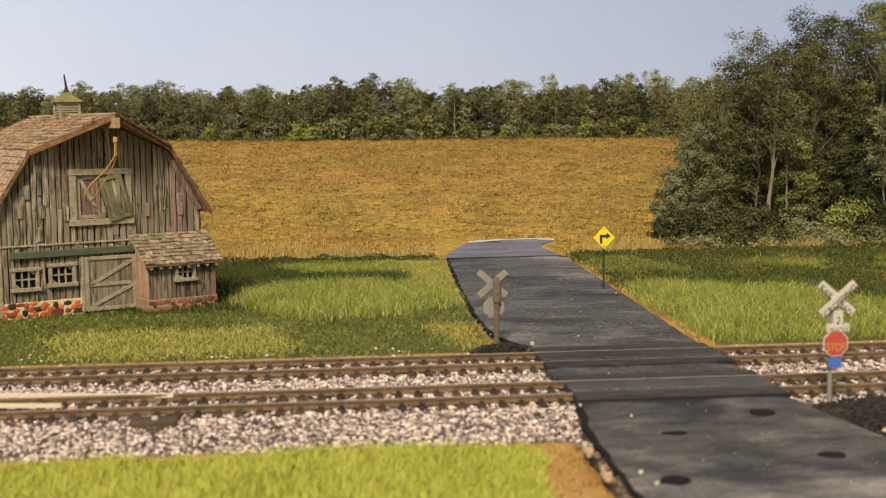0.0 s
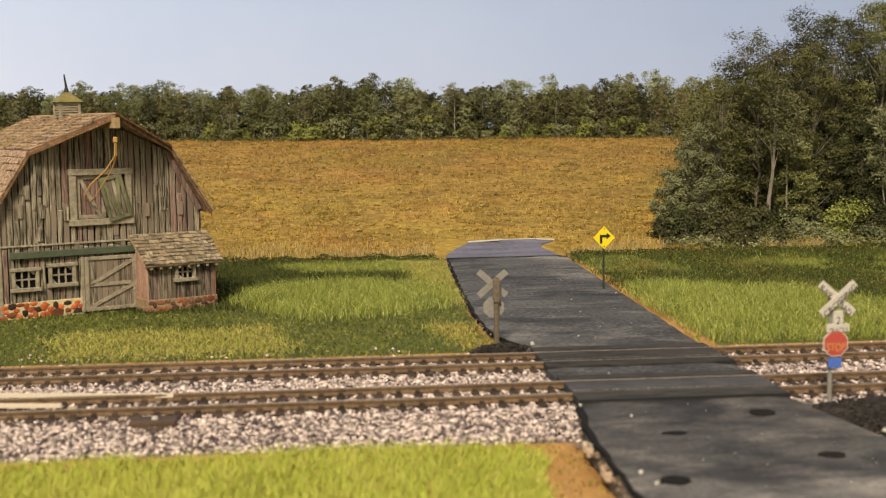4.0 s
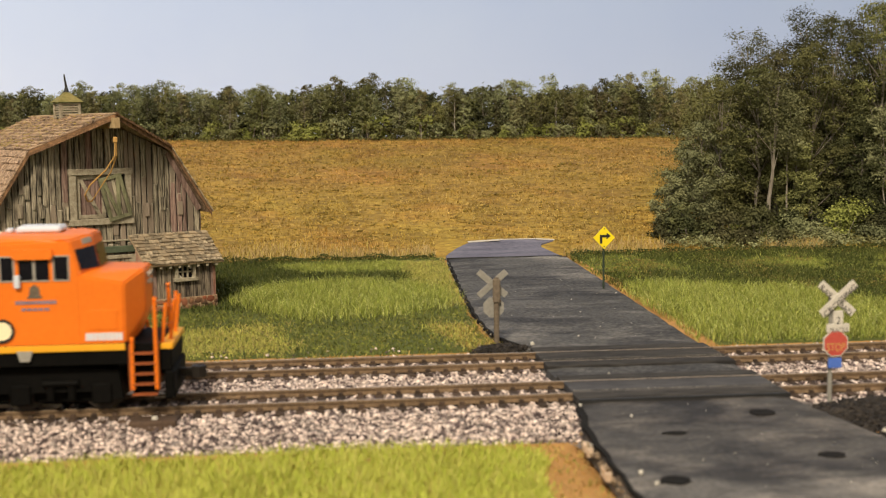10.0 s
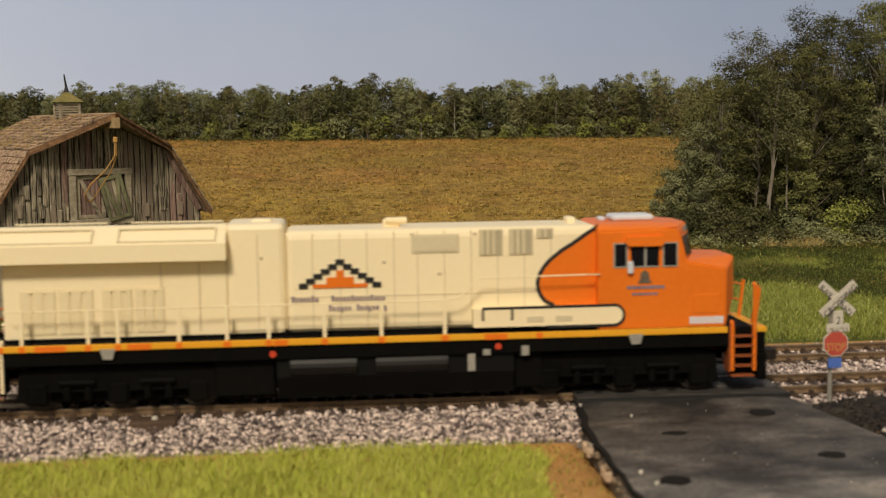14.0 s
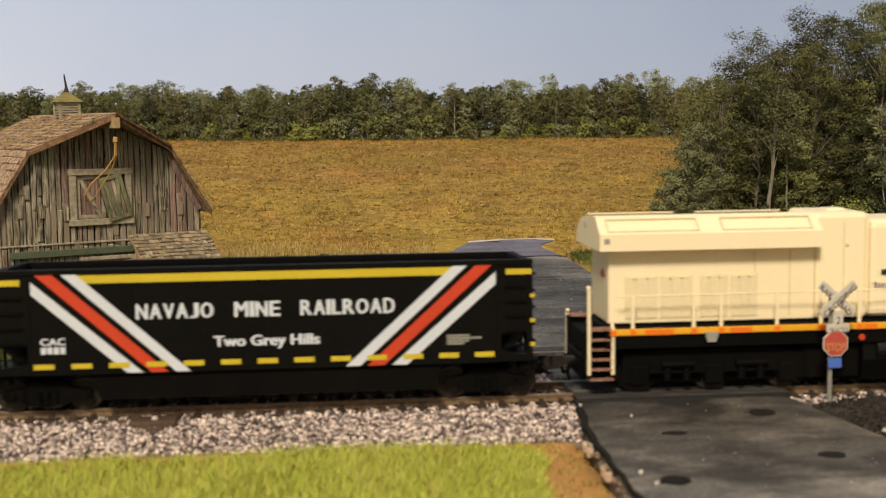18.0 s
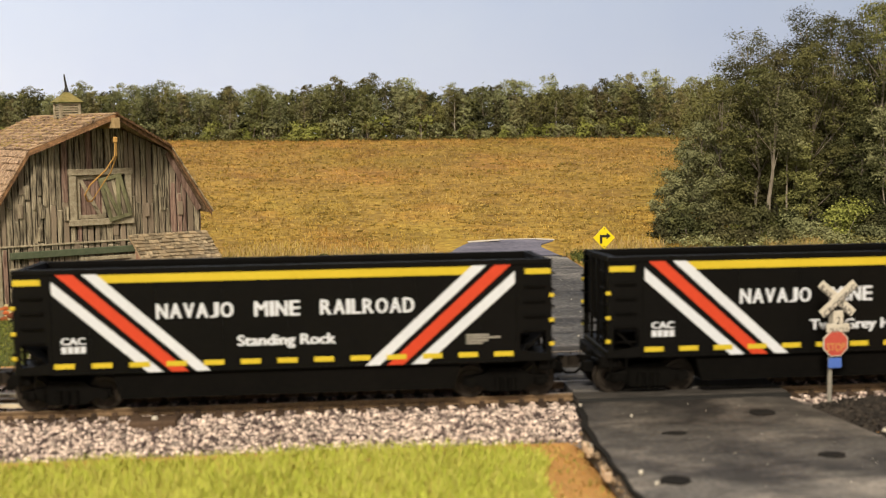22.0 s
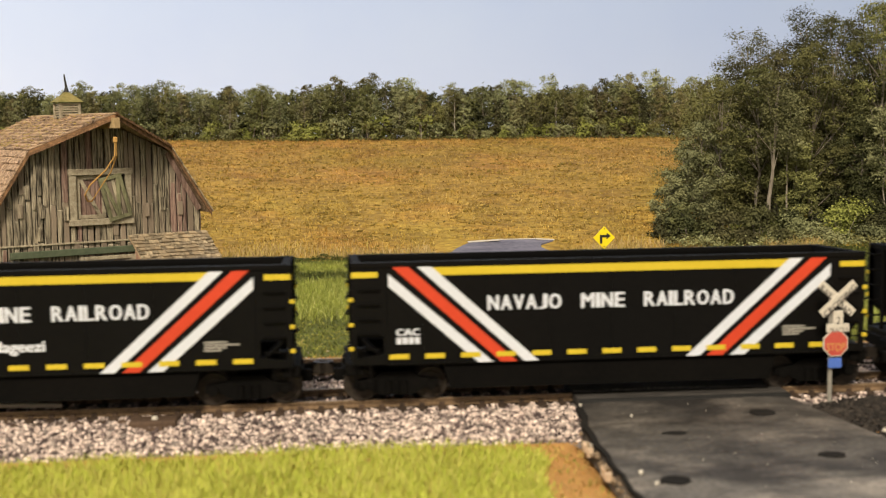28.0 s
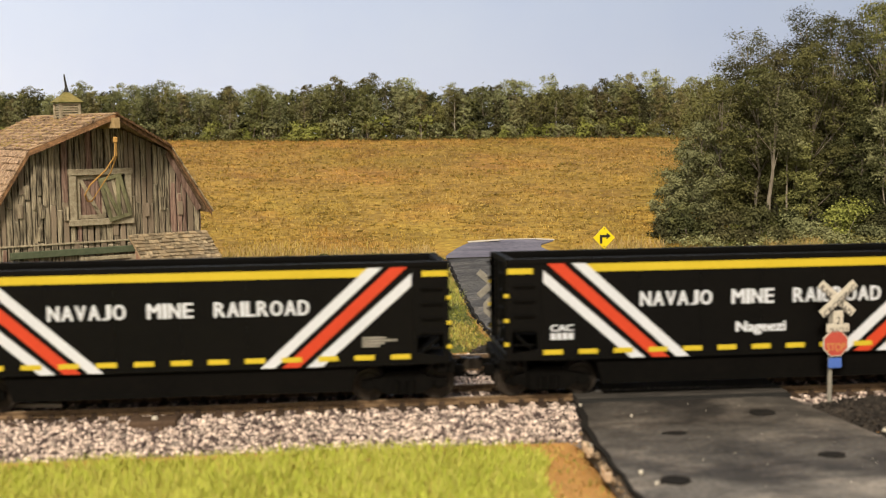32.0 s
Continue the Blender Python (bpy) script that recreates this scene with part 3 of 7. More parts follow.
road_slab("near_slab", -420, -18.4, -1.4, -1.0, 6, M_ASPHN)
road_slab("middle_slab", 17.4, 33.2, -0.6, -0.6, 3, M_ASPH)
road_slab("far_slab", 69.6, 374, -0.5, 0.5, 3, M_ASPH)
for i, (a, b, c, d) in enumerate(((-17, 23, 88, 8.2), (-7.4, 23.5, 88, 14.8), (9.7, 23, 88.5, 7.6), (33.5, 23, 88.5, 8.4), (44.0, 23, 88, 14.8), (61.1, 23, 88, 8.4))):
    bm = bmesh.new()
    box(bm, b, c, a, a + d, -2.4, 0.15, 0.25)
    part("crossing_panel", bm, M_RUBBER2 if i == 1 else M_RUBBER, road, "black ribbed rubber crossing panel")
    bm = bmesh.new()
    for k in range(int((c - b) / 1.1)):
        for e in (a + 0.25, a + d - 0.75):
            box(bm, b + 0.5 + k * 1.1, b + 1.0 + k * 1.1, e, e + 0.5, 0.1, 0.42)
    if a not in (-7.4, 44.0):
        bm.free()
        continue
    part("tread_studs", bm, M_STUD, road, "worn studs along the crossing panel")
# black box before the panel's face, standing in for its shadow
part("panel_shadow_strip", boxes((23.2, 88.2, -18.5, -17.03, -4, -0.1)), M_INK, road, "black strip painting the shadow under the panel's edge")
# the road's end, a bluish printed sheet lying up the foot of the field
bm = bmesh.new()
bm_out = [(22, 374.5), (91, 374.5), (90, 384), (87, 394), (84.5, 403), (86, 410), (95, 417), (84, 421), (60, 420), (40, 415), (31, 404), (25.5, 394), (22.4, 384)]
up = [bm.verts.new((x, y, max(field_z(x, y), 0.2) + 0.9)) for x, y in bm_out]
lo = [bm.verts.new((x, y, max(field_z(x, y), 0.2) - 0.5)) for x, y in bm_out]
bm.faces.new(up)
bm.faces.new(lo[::-1])
for i in range(len(up)):
    j = (i + 1) % len(up)
    bm.faces.new((up[i], lo[i], lo[j], up[j]))
part("road_end", bm, M_ASPH2, road, "bluish grey bend of the road where it meets the field")

part("road_joint", boxes((21.8, 92.4, 373.3, 374.4, -0.6, 0.95), bev=0.15), M_INK, road, "dark gap where two road sheets meet")
rim = [(40, 415.8), (60, 421), (84, 422), (96, 417.4)]
bm = bmesh.new()
for (a, b), (c, d) in zip(rim, rim[1:]):
    prism(bm, [(a, field_z(a, b) + 0.7), (c, field_z(c, d) + 0.7), (c, field_z(c, d) + 1.1), (a, field_z(a, b) + 1.1)], min(b, d), max(b, d) + 0.5)
part("pale_rim", bm, M_SIGNW, road, "white torn edge of the printed road sheet")

# ---- tracks ----
RAIL = [(-1.35, -2.1), (1.35, -2.1), (1.35, -1.75), (0.35, -1.45), (0.35, -0.75), (0.75, -0.6), (0.75, -0.08), (0.6, 0), (-0.6, 0), (-0.75, -0.08), (-0.75, -0.6), (-0.35, -0.75), (-0.35, -1.45), (-1.35, -1.75)]
X0, X1 = -1950, 1250
TIE_X = list(np.arange(X0 + 3, X1, 6.05))
near_tie = mesh_of("tie", boxes((-1.35, 1.35, -15, 15, -4.0, -2.1, 0.2), *((-0.8, 0.8, s * 9 + a, s * 9 + a + 0.9, -2.2, -1.15, 0.2) for s in (-1, 1) for a in (-1.75, 0.85))), M_TIE)
track_things = []
for y in TRACKS:
    tr = empty("track", 0, y, 0, label="rusty code rails on brown ties in light ballast", category="railway track", group="railway tracks", kind="structure")
    track_things.append(tr)
    for s in (-9.0, 9.0):
        part("rail", prism(bmesh.new(), [(u + s, v) for u, v in RAIL], X0, X1, "x"), M_RAIL, tr)
        part("rail_head", boxes((X0, X1, s - 0.55, s + 0.55, -0.05, 0.02)), M_RAILTOP, tr, "worn metal running surface")
    bm = bmesh.new()
    for x in TIE_X:
        if -175 < x < 160:
            if not 24 < x < 88:
                piece("tie", near_tie, tr, x, 0, 0)
        else:
            box(bm, x - 1.35, x + 1.35, -15, 15, -4.0, -2.1)
    tagged(part("far_ties", bm, M_TIE, tr), kind="stuff")

# ballast bed and stones
bed = prism(bmesh.new(), [(-48, -7.0), (-44, -5.6), (-21, -3.0), (71, -3.0), (77, -2.2), (77, -6.6)], X0, X1, "x")
tagged(part("ballast_bed", bed, M_BED), "ballast bed under both tracks", "ballast", kind="structure")


def bed_z(y):
    return np.interp(y, [-49, -44, -21, 71, 78], [-6.2, -5.7, -3.0, -3.0, -2.2])


def ballast(x0, x1, n, size):
    x, y = rng.uniform(x0, x1, n), rng.uniform(-47, 75, n)
    ok = np.ones(n, bool)
    near = np.zeros(n, bool)
    for c in TRACKS:
        near |= np.abs(y - c) < 15
        for s in (-9, 9):
            ok &= np.abs(y - c - s) > 1.1
        on_tie = (np.abs(((x - X0 - 3 + 3.025) % 6.05) - 3.025) < 1.5) & (np.abs(y - c) < 15.2)
        ok &= ~on_tie | (rng.uniform(0, 1, n) < 0.04)
    ok &= ~((x > along(ROAD_L, 0) - 1.5) & (x < 90) & (y > -18))
    edge = np.array([2.5 * noise.noise(Vector((a * 0.06, 3, 0))) for a in x])
    ok &= (y > -45 + edge) & (y < 73 + edge)
    left = np.array([along(ROAD_L, b) for b in y])
    ok &= ~((x > left - 0.5) & (x < 93 - y * 0.05) & (y <= -18))
    x, y, near = x[ok], y[ok], near[ok]
    z = bed_z(y) + rng.uniform(-0.2, 0.55, len(x)) + near * 0.1
    return np.stack([x, y, z], 1), size * rng.uniform(0.55, 1.25, len(x))


c, s = ballast(-185, 165, 66000, 0.86)
tagged(stones("ballast_stones", c, s, M_STONE), "loose white, pink and grey ballast stones", "ballast", kind="stuff")
for a, b in ((-700, -185), (165, 600)):
    c, s = ballast(a, b, 12000, 1.5)
    tagged(stones("ballast_stones", c, s, M_STONE), "loose white, pink and grey ballast stones", "ballast", kind="stuff")


# ---- the train ----
def wheelset(parent, x, r, gauge=9.0):
    bm = bmesh.new()
    for s in (-1, 1):
        cyl(bm, (0, s * (gauge - 1.0), 0), (0, s * (gauge + 1.3), 0), r, r, 20)
        cyl(bm, (0, s * (gauge - 1.6), 0), (0, s * (gauge - 1.0), 0), r + 0.55, r + 0.55, 20)
        cyl(bm, (0, s * (gauge + 1.3), 0), (0, s * (gauge + 1.5), 0), r * 0.78, r * 0.72, 20)
        for k in range(4):
            a = k * math.pi / 2
            box(bm, math.cos(a) * r * 0.5 - 0.5, math.cos(a) * r * 0.5 + 0.5, s * (gauge + 1.4) - 0.25, s * (gauge + 1.4) + 0.25, math.sin(a) * r * 0.5 - 0.5, math.sin(a) * r * 0.5 + 0.5)
    cyl(bm, (0, -gauge - 2.4, 0), (0, gauge + 2.4, 0), 1.1, 1.1, 10)
    ob = part("wheelset", bm, M_STEEL, parent, "bare metal wheels on an axle", smooth=False)
    ob.matrix_basis = at(x, 0, r)
    return ob


def freight_truck(parent, x):
    tr = part("truck", boxes((-4, 4, -9, 9, 4.2, 7.2), bev=0.3), M_BLACK2, parent, "black cast freight truck")
    tr.matrix_basis = at(x, 0, 0)
    for s in (-1, 1):
        bm = bmesh.new()
        prism(bm, [(-13, 4.4), (-12.4, 6.6), (-7, 7.4), (-4.5, 9.2), (4.5, 9.2), (7, 7.4), (12.4, 6.6), (13, 4.4), (8.4, 4.2), (4.8, 2.2), (-4.8, 2.2), (-8.4, 4.2)], s * 12.4 - 0.9, s * 12.4 + 0.9)
        for a in (-10.4, 10.4):
            cyl(bm, (a, s * 12.4, 5.2), (a, s * 14.2, 5.2), 1.7, 1.5, 12)
        part("side_frame", bm, M_BLACK2, tr)
        bm = bmesh.new()
        for a in (-2.4, 0, 2.4):
            cyl(bm, (a, s * 13.4, 2.6), (a, s * 13.4, 6.6), 0.95, 0.95, 8)
        split("spring", bm, M_BLACK2, tr)
    return tr, [wheelset(tr, a, 4.9) for a in (-10.4, 10.4)]


def hopper(place_name):
    """A black coal gondola; origin midway on the rail heads."""
    car = empty("coal_car", 0, 0, 0, label="black coal gondola with red and white diagonal stripes",
                category="freight car", group="coal cars of the train")
    H, W, L, T = 42.5, 18.0, 67.0, 77.6
    # tub: outer skin with open top, inner walls and floor
    for s in (-1, 1):
        bm = bmesh.new()
        top = H if s < 0 else H - 1.3
        box(bm, -L, L, s * (W - 0.55) - 0.45, s * (W - 0.55) + 0.45, 11.8, top - 1.2, 0.1)
        box(bm, -T, T, s * (W - 0.4) - 0.85, s * (W - 0.4) + 0.6, top - 1.6, top, 0.2)
        for z in (12.2, 40.9):
            box(bm, -L, L, s * W - 0.12, s * W + 0.14, z - 0.12, z + 0.12)
        for k in range(-3, 4):
            part("side_post", box(bmesh.new(), k * 18.8 - 0.12, k * 18.8 + 0.12, s * W - 0.1, s * W + 0.12, 12, H - 1.6), M_BLACK, car)
        part("side_wall", bm, M_BLACK, car)
    bm = bmesh.new()
    box(bm, -L, L, -W + 1, W - 1, 11.6, 13.0)
    for s in (-1, 1):
        prism(bm, [(s * -51, 13), (s * -48.5, 4.3), (0, 4.3), (0, 13)], -W + 1.3, W - 1.3)
    part("tub_floor", bm, M_BLACK2, car)
    for e in (-1, 1):
        bm = bmesh.new()
        prism(bm, [(e * 76.4, 21), (e * 75.4, 21), (e * 66.4, 12.6), (e * 67.6, 12.6)], -W + 0.6, W - 0.6)
        box(bm, min(e * 75.4, e * 76.4), max(e * 75.4, e * 76.4), -W + 0.6, W - 0.6, 21, H - 2.4, 0.1)
        prism(bm, [(-W + 0.5, H - 1.7), (-W + 0.5, H - 0.1), (W - 0.5, H - 1.4), (W - 0.5, H - 3.0)], min(e * 74.6, e * 77.0), max(e * 74.6, e * 77.0), "x")
        for k in (-9, 0, 9):
            box(bm, min(e * 76.3, e * 77.2), max(e * 76.3, e * 77.2), k - 0.7, k + 0.7, 14, H - 1.6, 0.1)
        part("end_wall", bm, M_BLACK2, car)
        bm = bmesh.new()
        for s in (-1, 1):
            ya, yb = sorted((s * (W - 1.1), s * W))
            top = H - 1.2 if s < 0 else H - 2.5
            box(bm, min(e * L, e * T), max(e * L, e * T), ya, yb, 20.6, top, 0.1)
            box(bm, min(e * 75.8, e * T), max(e * 75.8, e * T), ya, yb, 12.2, top, 0.15)
            box(bm, min(e * L, e * 68.2), max(e * L, e * 68.2), ya, yb + 0.02, 12.2, 21, 0.1)
            prism(bm, [(e * L, 12.2), (e * L, 15.5), (e * T, 14.0), (e * T, 12.2)], ya + 0.05, yb - 0.05)
        box(bm, min(e * L, e * T), max(e * L, e * T), -W + 1, W - 1, 11.8, 14.0, 0.2)
        part("end_frame", bm, M_BLACK, car)
        for s in (-1, 1):
            grips = []
            for z in (17, 21.4, 25.8, 30.2, 34.6):
                grips.append(("ladder_rung", [(e * 69.4, s * (W + 0.1), z), (e * 69.4, s * (W + 0.9), z), (e * 75.4, s * (W + 0.9), z), (e * 75.4, s * (W + 0.1), z)], 0.27))
            for z in (18, 23, 28, 33, 38):
                grips.append(("end_rung", [(e * (T - 0.1), s * (W - 0.6), z), (e * (T + 0.9), s * (W - 0.6), z), (e * (T + 0.9), s * (W - 6.5), z), (e * (T - 3), s * (W - 6.5), z)], 0.25))
            grips.append(("stirrup", [(e * (T - 1), s * W, 12), (e * (T - 1), s * W, 7.4), (e * (T - 5.6), s * W, 7.4), (e * (T - 5.6), s * W, 12)], 0.32))
            for kind, bend, thick in grips:
                part(kind, tube(bmesh.new(), bend, thick, 5), M_BLACK2, car)
        marks = bmesh.new()
        for s in (-1, 1):
            yy = s * (W + 0.13)
            box(marks, min(e * 69.6, e * 77.3), max(e * 69.6, e * 77.3), yy - 0.06, yy + 0.06, 38.0, 39.7)
            for z in (17.1, 24.2, 31.6):
                box(marks, min(e * 76.8, e * 78.3), max(e * 76.8, e * 78.3), s * W - 0.5, s * W + 0.3, z - 0.6, z + 0.6, 0.2)
        split("grab_mark", marks, M_YELL, car, "yellow end mark")
        bm = bmesh.new()
        cyl(bm, (e * 74.5, -4.5, 17.2), (e * 74.5, 4.5, 17.2), 1.9, 1.9, 12)
        box(bm, min(e * 67, e * 73), max(e * 67, e * 73), -9, -2, 14, 18.5, 0.3)
        cyl(bm, (e * 70, 9, 15.6), (e * 70, 14, 15.6), 2.0, 2.0, 12)
        part("brake_gear", bm, M_BLACK2, car)
        bm = bmesh.new()
        box(bm, min(e * 60, e * 80.2), max(e * 60, e * 80.2), -3.2, 3.2, 7.4, 11.9, 0.3)
        box(bm, min(e * 80, e * 84.5), max(e * 80, e * 84.5), -1.1, 1.1, 7.6, 9.8, 0.2)
        part("draft_gear", bm, M_BLACK2, car)
        bm = bmesh.new()
        prism(bm, [(e * 83, -2.0), (e * 85.2, -2.4), (e * 87.4, -0.8), (e * 86.6, 0.2), (e * 84.8, -0.6), (e * 84.8, 1.4), (e * 86.6, 1.8), (e * 86.2, 2.6), (e * 83, 2.0)], 7.0, 10.4, "z")
        part("coupler", bm, M_STEEL, car, "bare metal knuckle coupler")
        part("end_sill", boxes((min(e * 74, e * 79.4), max(e * 74, e * 79.4), -16, 16, 8.8, 12.4), bev=0.3), M_BLACK2, car)
        part("lift_bar", tube(bmesh.new(), [(e * 79.8, -15, 11), (e * 80.2, -6, 10.6), (e * 84, -2.2, 10.4)], 0.35, 6), M_BLACK2, car)
        part("hose_bracket", boxes((min(e * 79, e * 83), max(e * 79, e * 83), -6.4, -3.6, 5.6, 9.2), bev=0.4), M_BLACK2, car)
        part("air_hose", tube(bmesh.new(), [(e * 79.5, -4, 9.4), (e * 82, -4.3, 7.6), (e * 84.6, -3.4, 5.2), (e * 86, -2, 5.0)], 0.4, 6), M_BLACK2, car)
    # livery on both sides
    for s in (-1, 1):
        y = s * (W + 0.27)
        red, white, gold = bmesh.new(), bmesh.new(), bmesh.new()
        for e in (-1, 1):
            cut = 0.0 if s < 0 else 1.5
            prism(red, [(e * (-67.0 + cut * 1.11), 42.4 - cut), (e * (-62.2 + cut * 1.11), 42.4 - cut), (e * -28.7, 12.2), (e * -33.5, 12.2)], y - 0.05, y + 0.05)
            prism(white, [(e * (-59.7 + cut * 1.11), 42.4 - cut), (e * (-55.5 + cut * 1.11), 42.4 - cut), (e * -22.3, 12.2), (e * -26.5, 12.2)], y - 0.05, y + 0.05)
            prism(white, [(e * -66.6, 39.1), (e * -66.6, 35.4), (e * -40.3, 12.2), (e * -35.8, 12.2)], y - 0.05, y + 0.05)
        prism(gold, [(-54.4, 40.7), (54.4, 40.7), (51.4, 38.3), (-51.4, 38.3)], s * (W + 0.15) - 0.05, s * (W + 0.15) + 0.05)
        for k in range(13):
            x = -66.6 + k * 10.57
            box(gold, x, x + 5.8, s * (W + 0.38) - 0.05, s * (W + 0.38) + 0.05, 13.8, 15.3)
        split("red_stripe", red, M_RED, car, "red diagonal stripes")
        split("white_stripe", white, M_WHITE, car, "white diagonal stripes")
        split("yellow_stripe", gold, M_YELL, car, "yellow stripe and reflector dashes")
        f = new("lettering_side")
        f.parent = car
        f.matrix_basis = at(0, s * (W + 0.22), 0, 0, 0, 0 if s < 0 else 180)
        for wd, a, b in (("NAVAJO", -37.7, -15.2), ("MINE", -9.8, 3.9), ("RAILROAD", 9.2, 37.1)):
            piece("lettering", capitals(wd, round(b - a, 1), 4.6), f, (a + b) / 2, 0, 29.8)
        if place_name:
            w = 2.16 * len(place_name)
            fit_letters(place_name, -0.4 - w / 2, -0.4 + w / 2, 3.1, M_WHITE, f, 0, 22.0, bold=0.07)
        fit_letters("CAC", -64.4, -57.6, 2.0, M_WHITE, f, 0, 22.6, bold=0.07)
        bars = bmesh.new()
        for k in range(4):
            box(bars, -64.4 + k * 1.8, -62.95 + k * 1.8, -0.05, 0.05, 18.2, 20.2, 0.02)
        split("number_bar", bars, M_WHITE, f)
        bars = bmesh.new()
        for z, a in ((20.1, 6.8), (19.3, 10.2), (18.5, 6.5), (17.7, 5.0)):
            box(bars, 52.0, 52.0 + a, -0.05, 0.05, z, z + 0.5)
        split("data_bar", bars, M_GREY, f)
    sets = []
    for x in (-64.3, 64.3):
        sets += freight_truck(car, x)[1]
    return car, sets


def loco():
    """The orange and cream diesel; origin on the rail heads."""
    en = empty("locomotive", 0, 0, 0, label="orange and cream six-axle diesel locomotive with black underframe", category="locomotive")
    bm = bmesh.new()
    box(bm, -146, 69.2, -17.2, 17.2, 14.5, 20.6, 0.2)
    box(bm, -151.2, -146, -11.2, 11.2, 12, 18.6, 0.3)
    box(bm, 69.2, 81.4, -15, 15, 12, 18.4, 0.3)
    box(bm, 69.2, 78.2, -15, 15, 18, 20.0, 0.3)
    split("underframe", bm, M_BLACK2, en)
    part("walkway_gap", boxes((-144, 30, -11.7, 11.7, 20.4, 21.6)), M_BLACK2, en)
    bm = bmesh.new()
    for s in (-1, 1):
        box(bm, -144, 68.6, s * 17.4 - 0.5, s * 17.4 + 0.5, 18.75, 20.6, 0.1)
    split("sill_stripe", bm, M_GOLD, en, "yellow side sill")
    bm = bmesh.new()
    for s in (-1, 1):
        for x, w in ((-144, 0.9), (-138, 0.9), (-130, 4.4), (-119.4, 0.9), (-111, 0.9), (-105, 3.4), (-93.7, 0.9), (-80, 1.1), (-68, 0.9), (-64.6, 2.0), (-51.8, 0.9), (-35.3, 0.9), (-16.6, 1.0), (-1.5, 3.4), (11.5, 1.0)):
            box(bm, x - w, x + w, s * 17.8 - 0.18, s * 17.8 + 0.18, 18.7, 20.5, 0.05)
    split("stanchion_foot", bm, M_ORANGE, en, "orange stanchion feet")
    # long hood in three heights
    bm = bmesh.new()
    box(bm, -144.2, -80, -11.8, 11.8, 21.2, 51.5, 0.6, 2)
    box(bm, -80.4, -63, -12, 12, 21.2, 53.9, 1.6, 2)
    box(bm, -63.4, 31, -12, 12, 21.2, 51.6, 2.6, 3)
    part("hood", bm, M_CREAM, en, "cream engine hood")
    bm = bmesh.new()
    prism(bm, [(-17.2, 44), (-17.2, 49), (-10.6, 53.9), (-8, 54.0), (6, 53.0), (10.6, 52.4), (17.2, 48), (17.2, 44), (12, 44), (-12, 44)], -148, -79.8, "x")
    part("radiator", bm, M_CREAM, en, "flared cream radiator housing")
    for s in (-1, 1):
        for x in (-131.5, -96.5):
            bm = bmesh.new()
            for a, b, c, d in ((-14, 14, 0.4, 0.85), (-14, 14, 5.6, 6.05), (-14, -13.5, 0.4, 6.05), (13.5, 14, 0.4, 6.05)):
                k0, k1 = c / 8.2, d / 8.2
                prism(bm, [(s * (17.0 - 6.2 * k0), 49.5 + 5.3 * k0), (s * (17.0 - 6.2 * k1), 49.5 + 5.3 * k1), (s * (16.7 - 6.2 * k1), 49.1 + 5.3 * k1), (s * (16.7 - 6.2 * k0), 49.1 + 5.3 * k0)], x + a, x + b, "x")
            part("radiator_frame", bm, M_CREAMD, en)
    for s in (-1, 1):
        for x0, x1, z0, z1 in ((-139.3, -129.0, 22.6, 36.0), (-128.4, -118.3, 22.6, 36.0), (-116.0, -107.2, 22.6, 36.0), (-106.6, -98.0, 22.6, 36.0)):
            bm = box(bmesh.new(), x0, x1, s * 11.8 - 0.15, s * 11.8 + 0.15, z0, z1)
            for k in range(3):
                w = (x1 - x0 - 0.4) / 3
                box(bm, x0 + 0.4 + k * w, x0 + (k + 1) * w, s * 11.95 - 0.25, s * 11.95 + 0.25, z0 + 0.4, z1 - 0.4, 0.12)
            for k in (0.3, 0.7):
                box(bm, x0 + (x1 - x0) * k - 0.5, x0 + (x1 - x0) * k + 0.5, s * 12.2 - 0.3, s * 12.2 + 0.3, z1 - 1.1, z1 - 0.5, 0.1)
            part("side_grille", bm, M_GRILLE, en, "cream intake door with three pressed panels")
    bm = bmesh.new()
    for s in (-1, 1):
        for x0, x1, z0, z1 in ((-25.8, -11.6, 44.2, 49.8), ):
            box(bm, x0, x1, s * 12.1 - 0.2, s * 12.1 + 0.2, z0, z1, 0.15)
        for x0, x1 in ((-5.3, 1.1), (3.7, 10.2), (12.0, 16.3)):
            z0 = 43.4 if x1 < 15 else 48.2
            box(bm, x0 - 0.4, x1 + 0.4, s * 12.05 - 0.2, s * 12.05 + 0.2, z0 - 0.4, 51.0, 0.1)
        box(bm, -25.2, -12.2, s * 12.35 - 0.1, s * 12.35 + 0.1, 44.8, 49.2, 0.1)
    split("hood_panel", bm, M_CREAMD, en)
    for s in (-1, 1):
        for x0, x1 in ((-5.3, 1.1), (3.7, 10.2), (12.0, 16.3)):
            z0 = 43.4 if x1 < 15 else 48.2
            bm = box(bmesh.new(), x0, x1, s * 12.2 - 0.15, s * 12.2 + 0.15, z0, 50.6)
            lv = part("louvre", bm, M_LOUV, en, "tan slatted louvre on the hood side")
            bm = bmesh.new()
            for k in range(int((x1 - x0) / 1.75)):
                box(bm, x0 + k * 1.75 + 0.1, x0 + k * 1.75 + 1.0, s * 12.4 - 0.2, s * 12.4 + 0.2, z0, 50.6)
            split("slat", bm, M_CREAMD, lv)
    bm = bmesh.new()
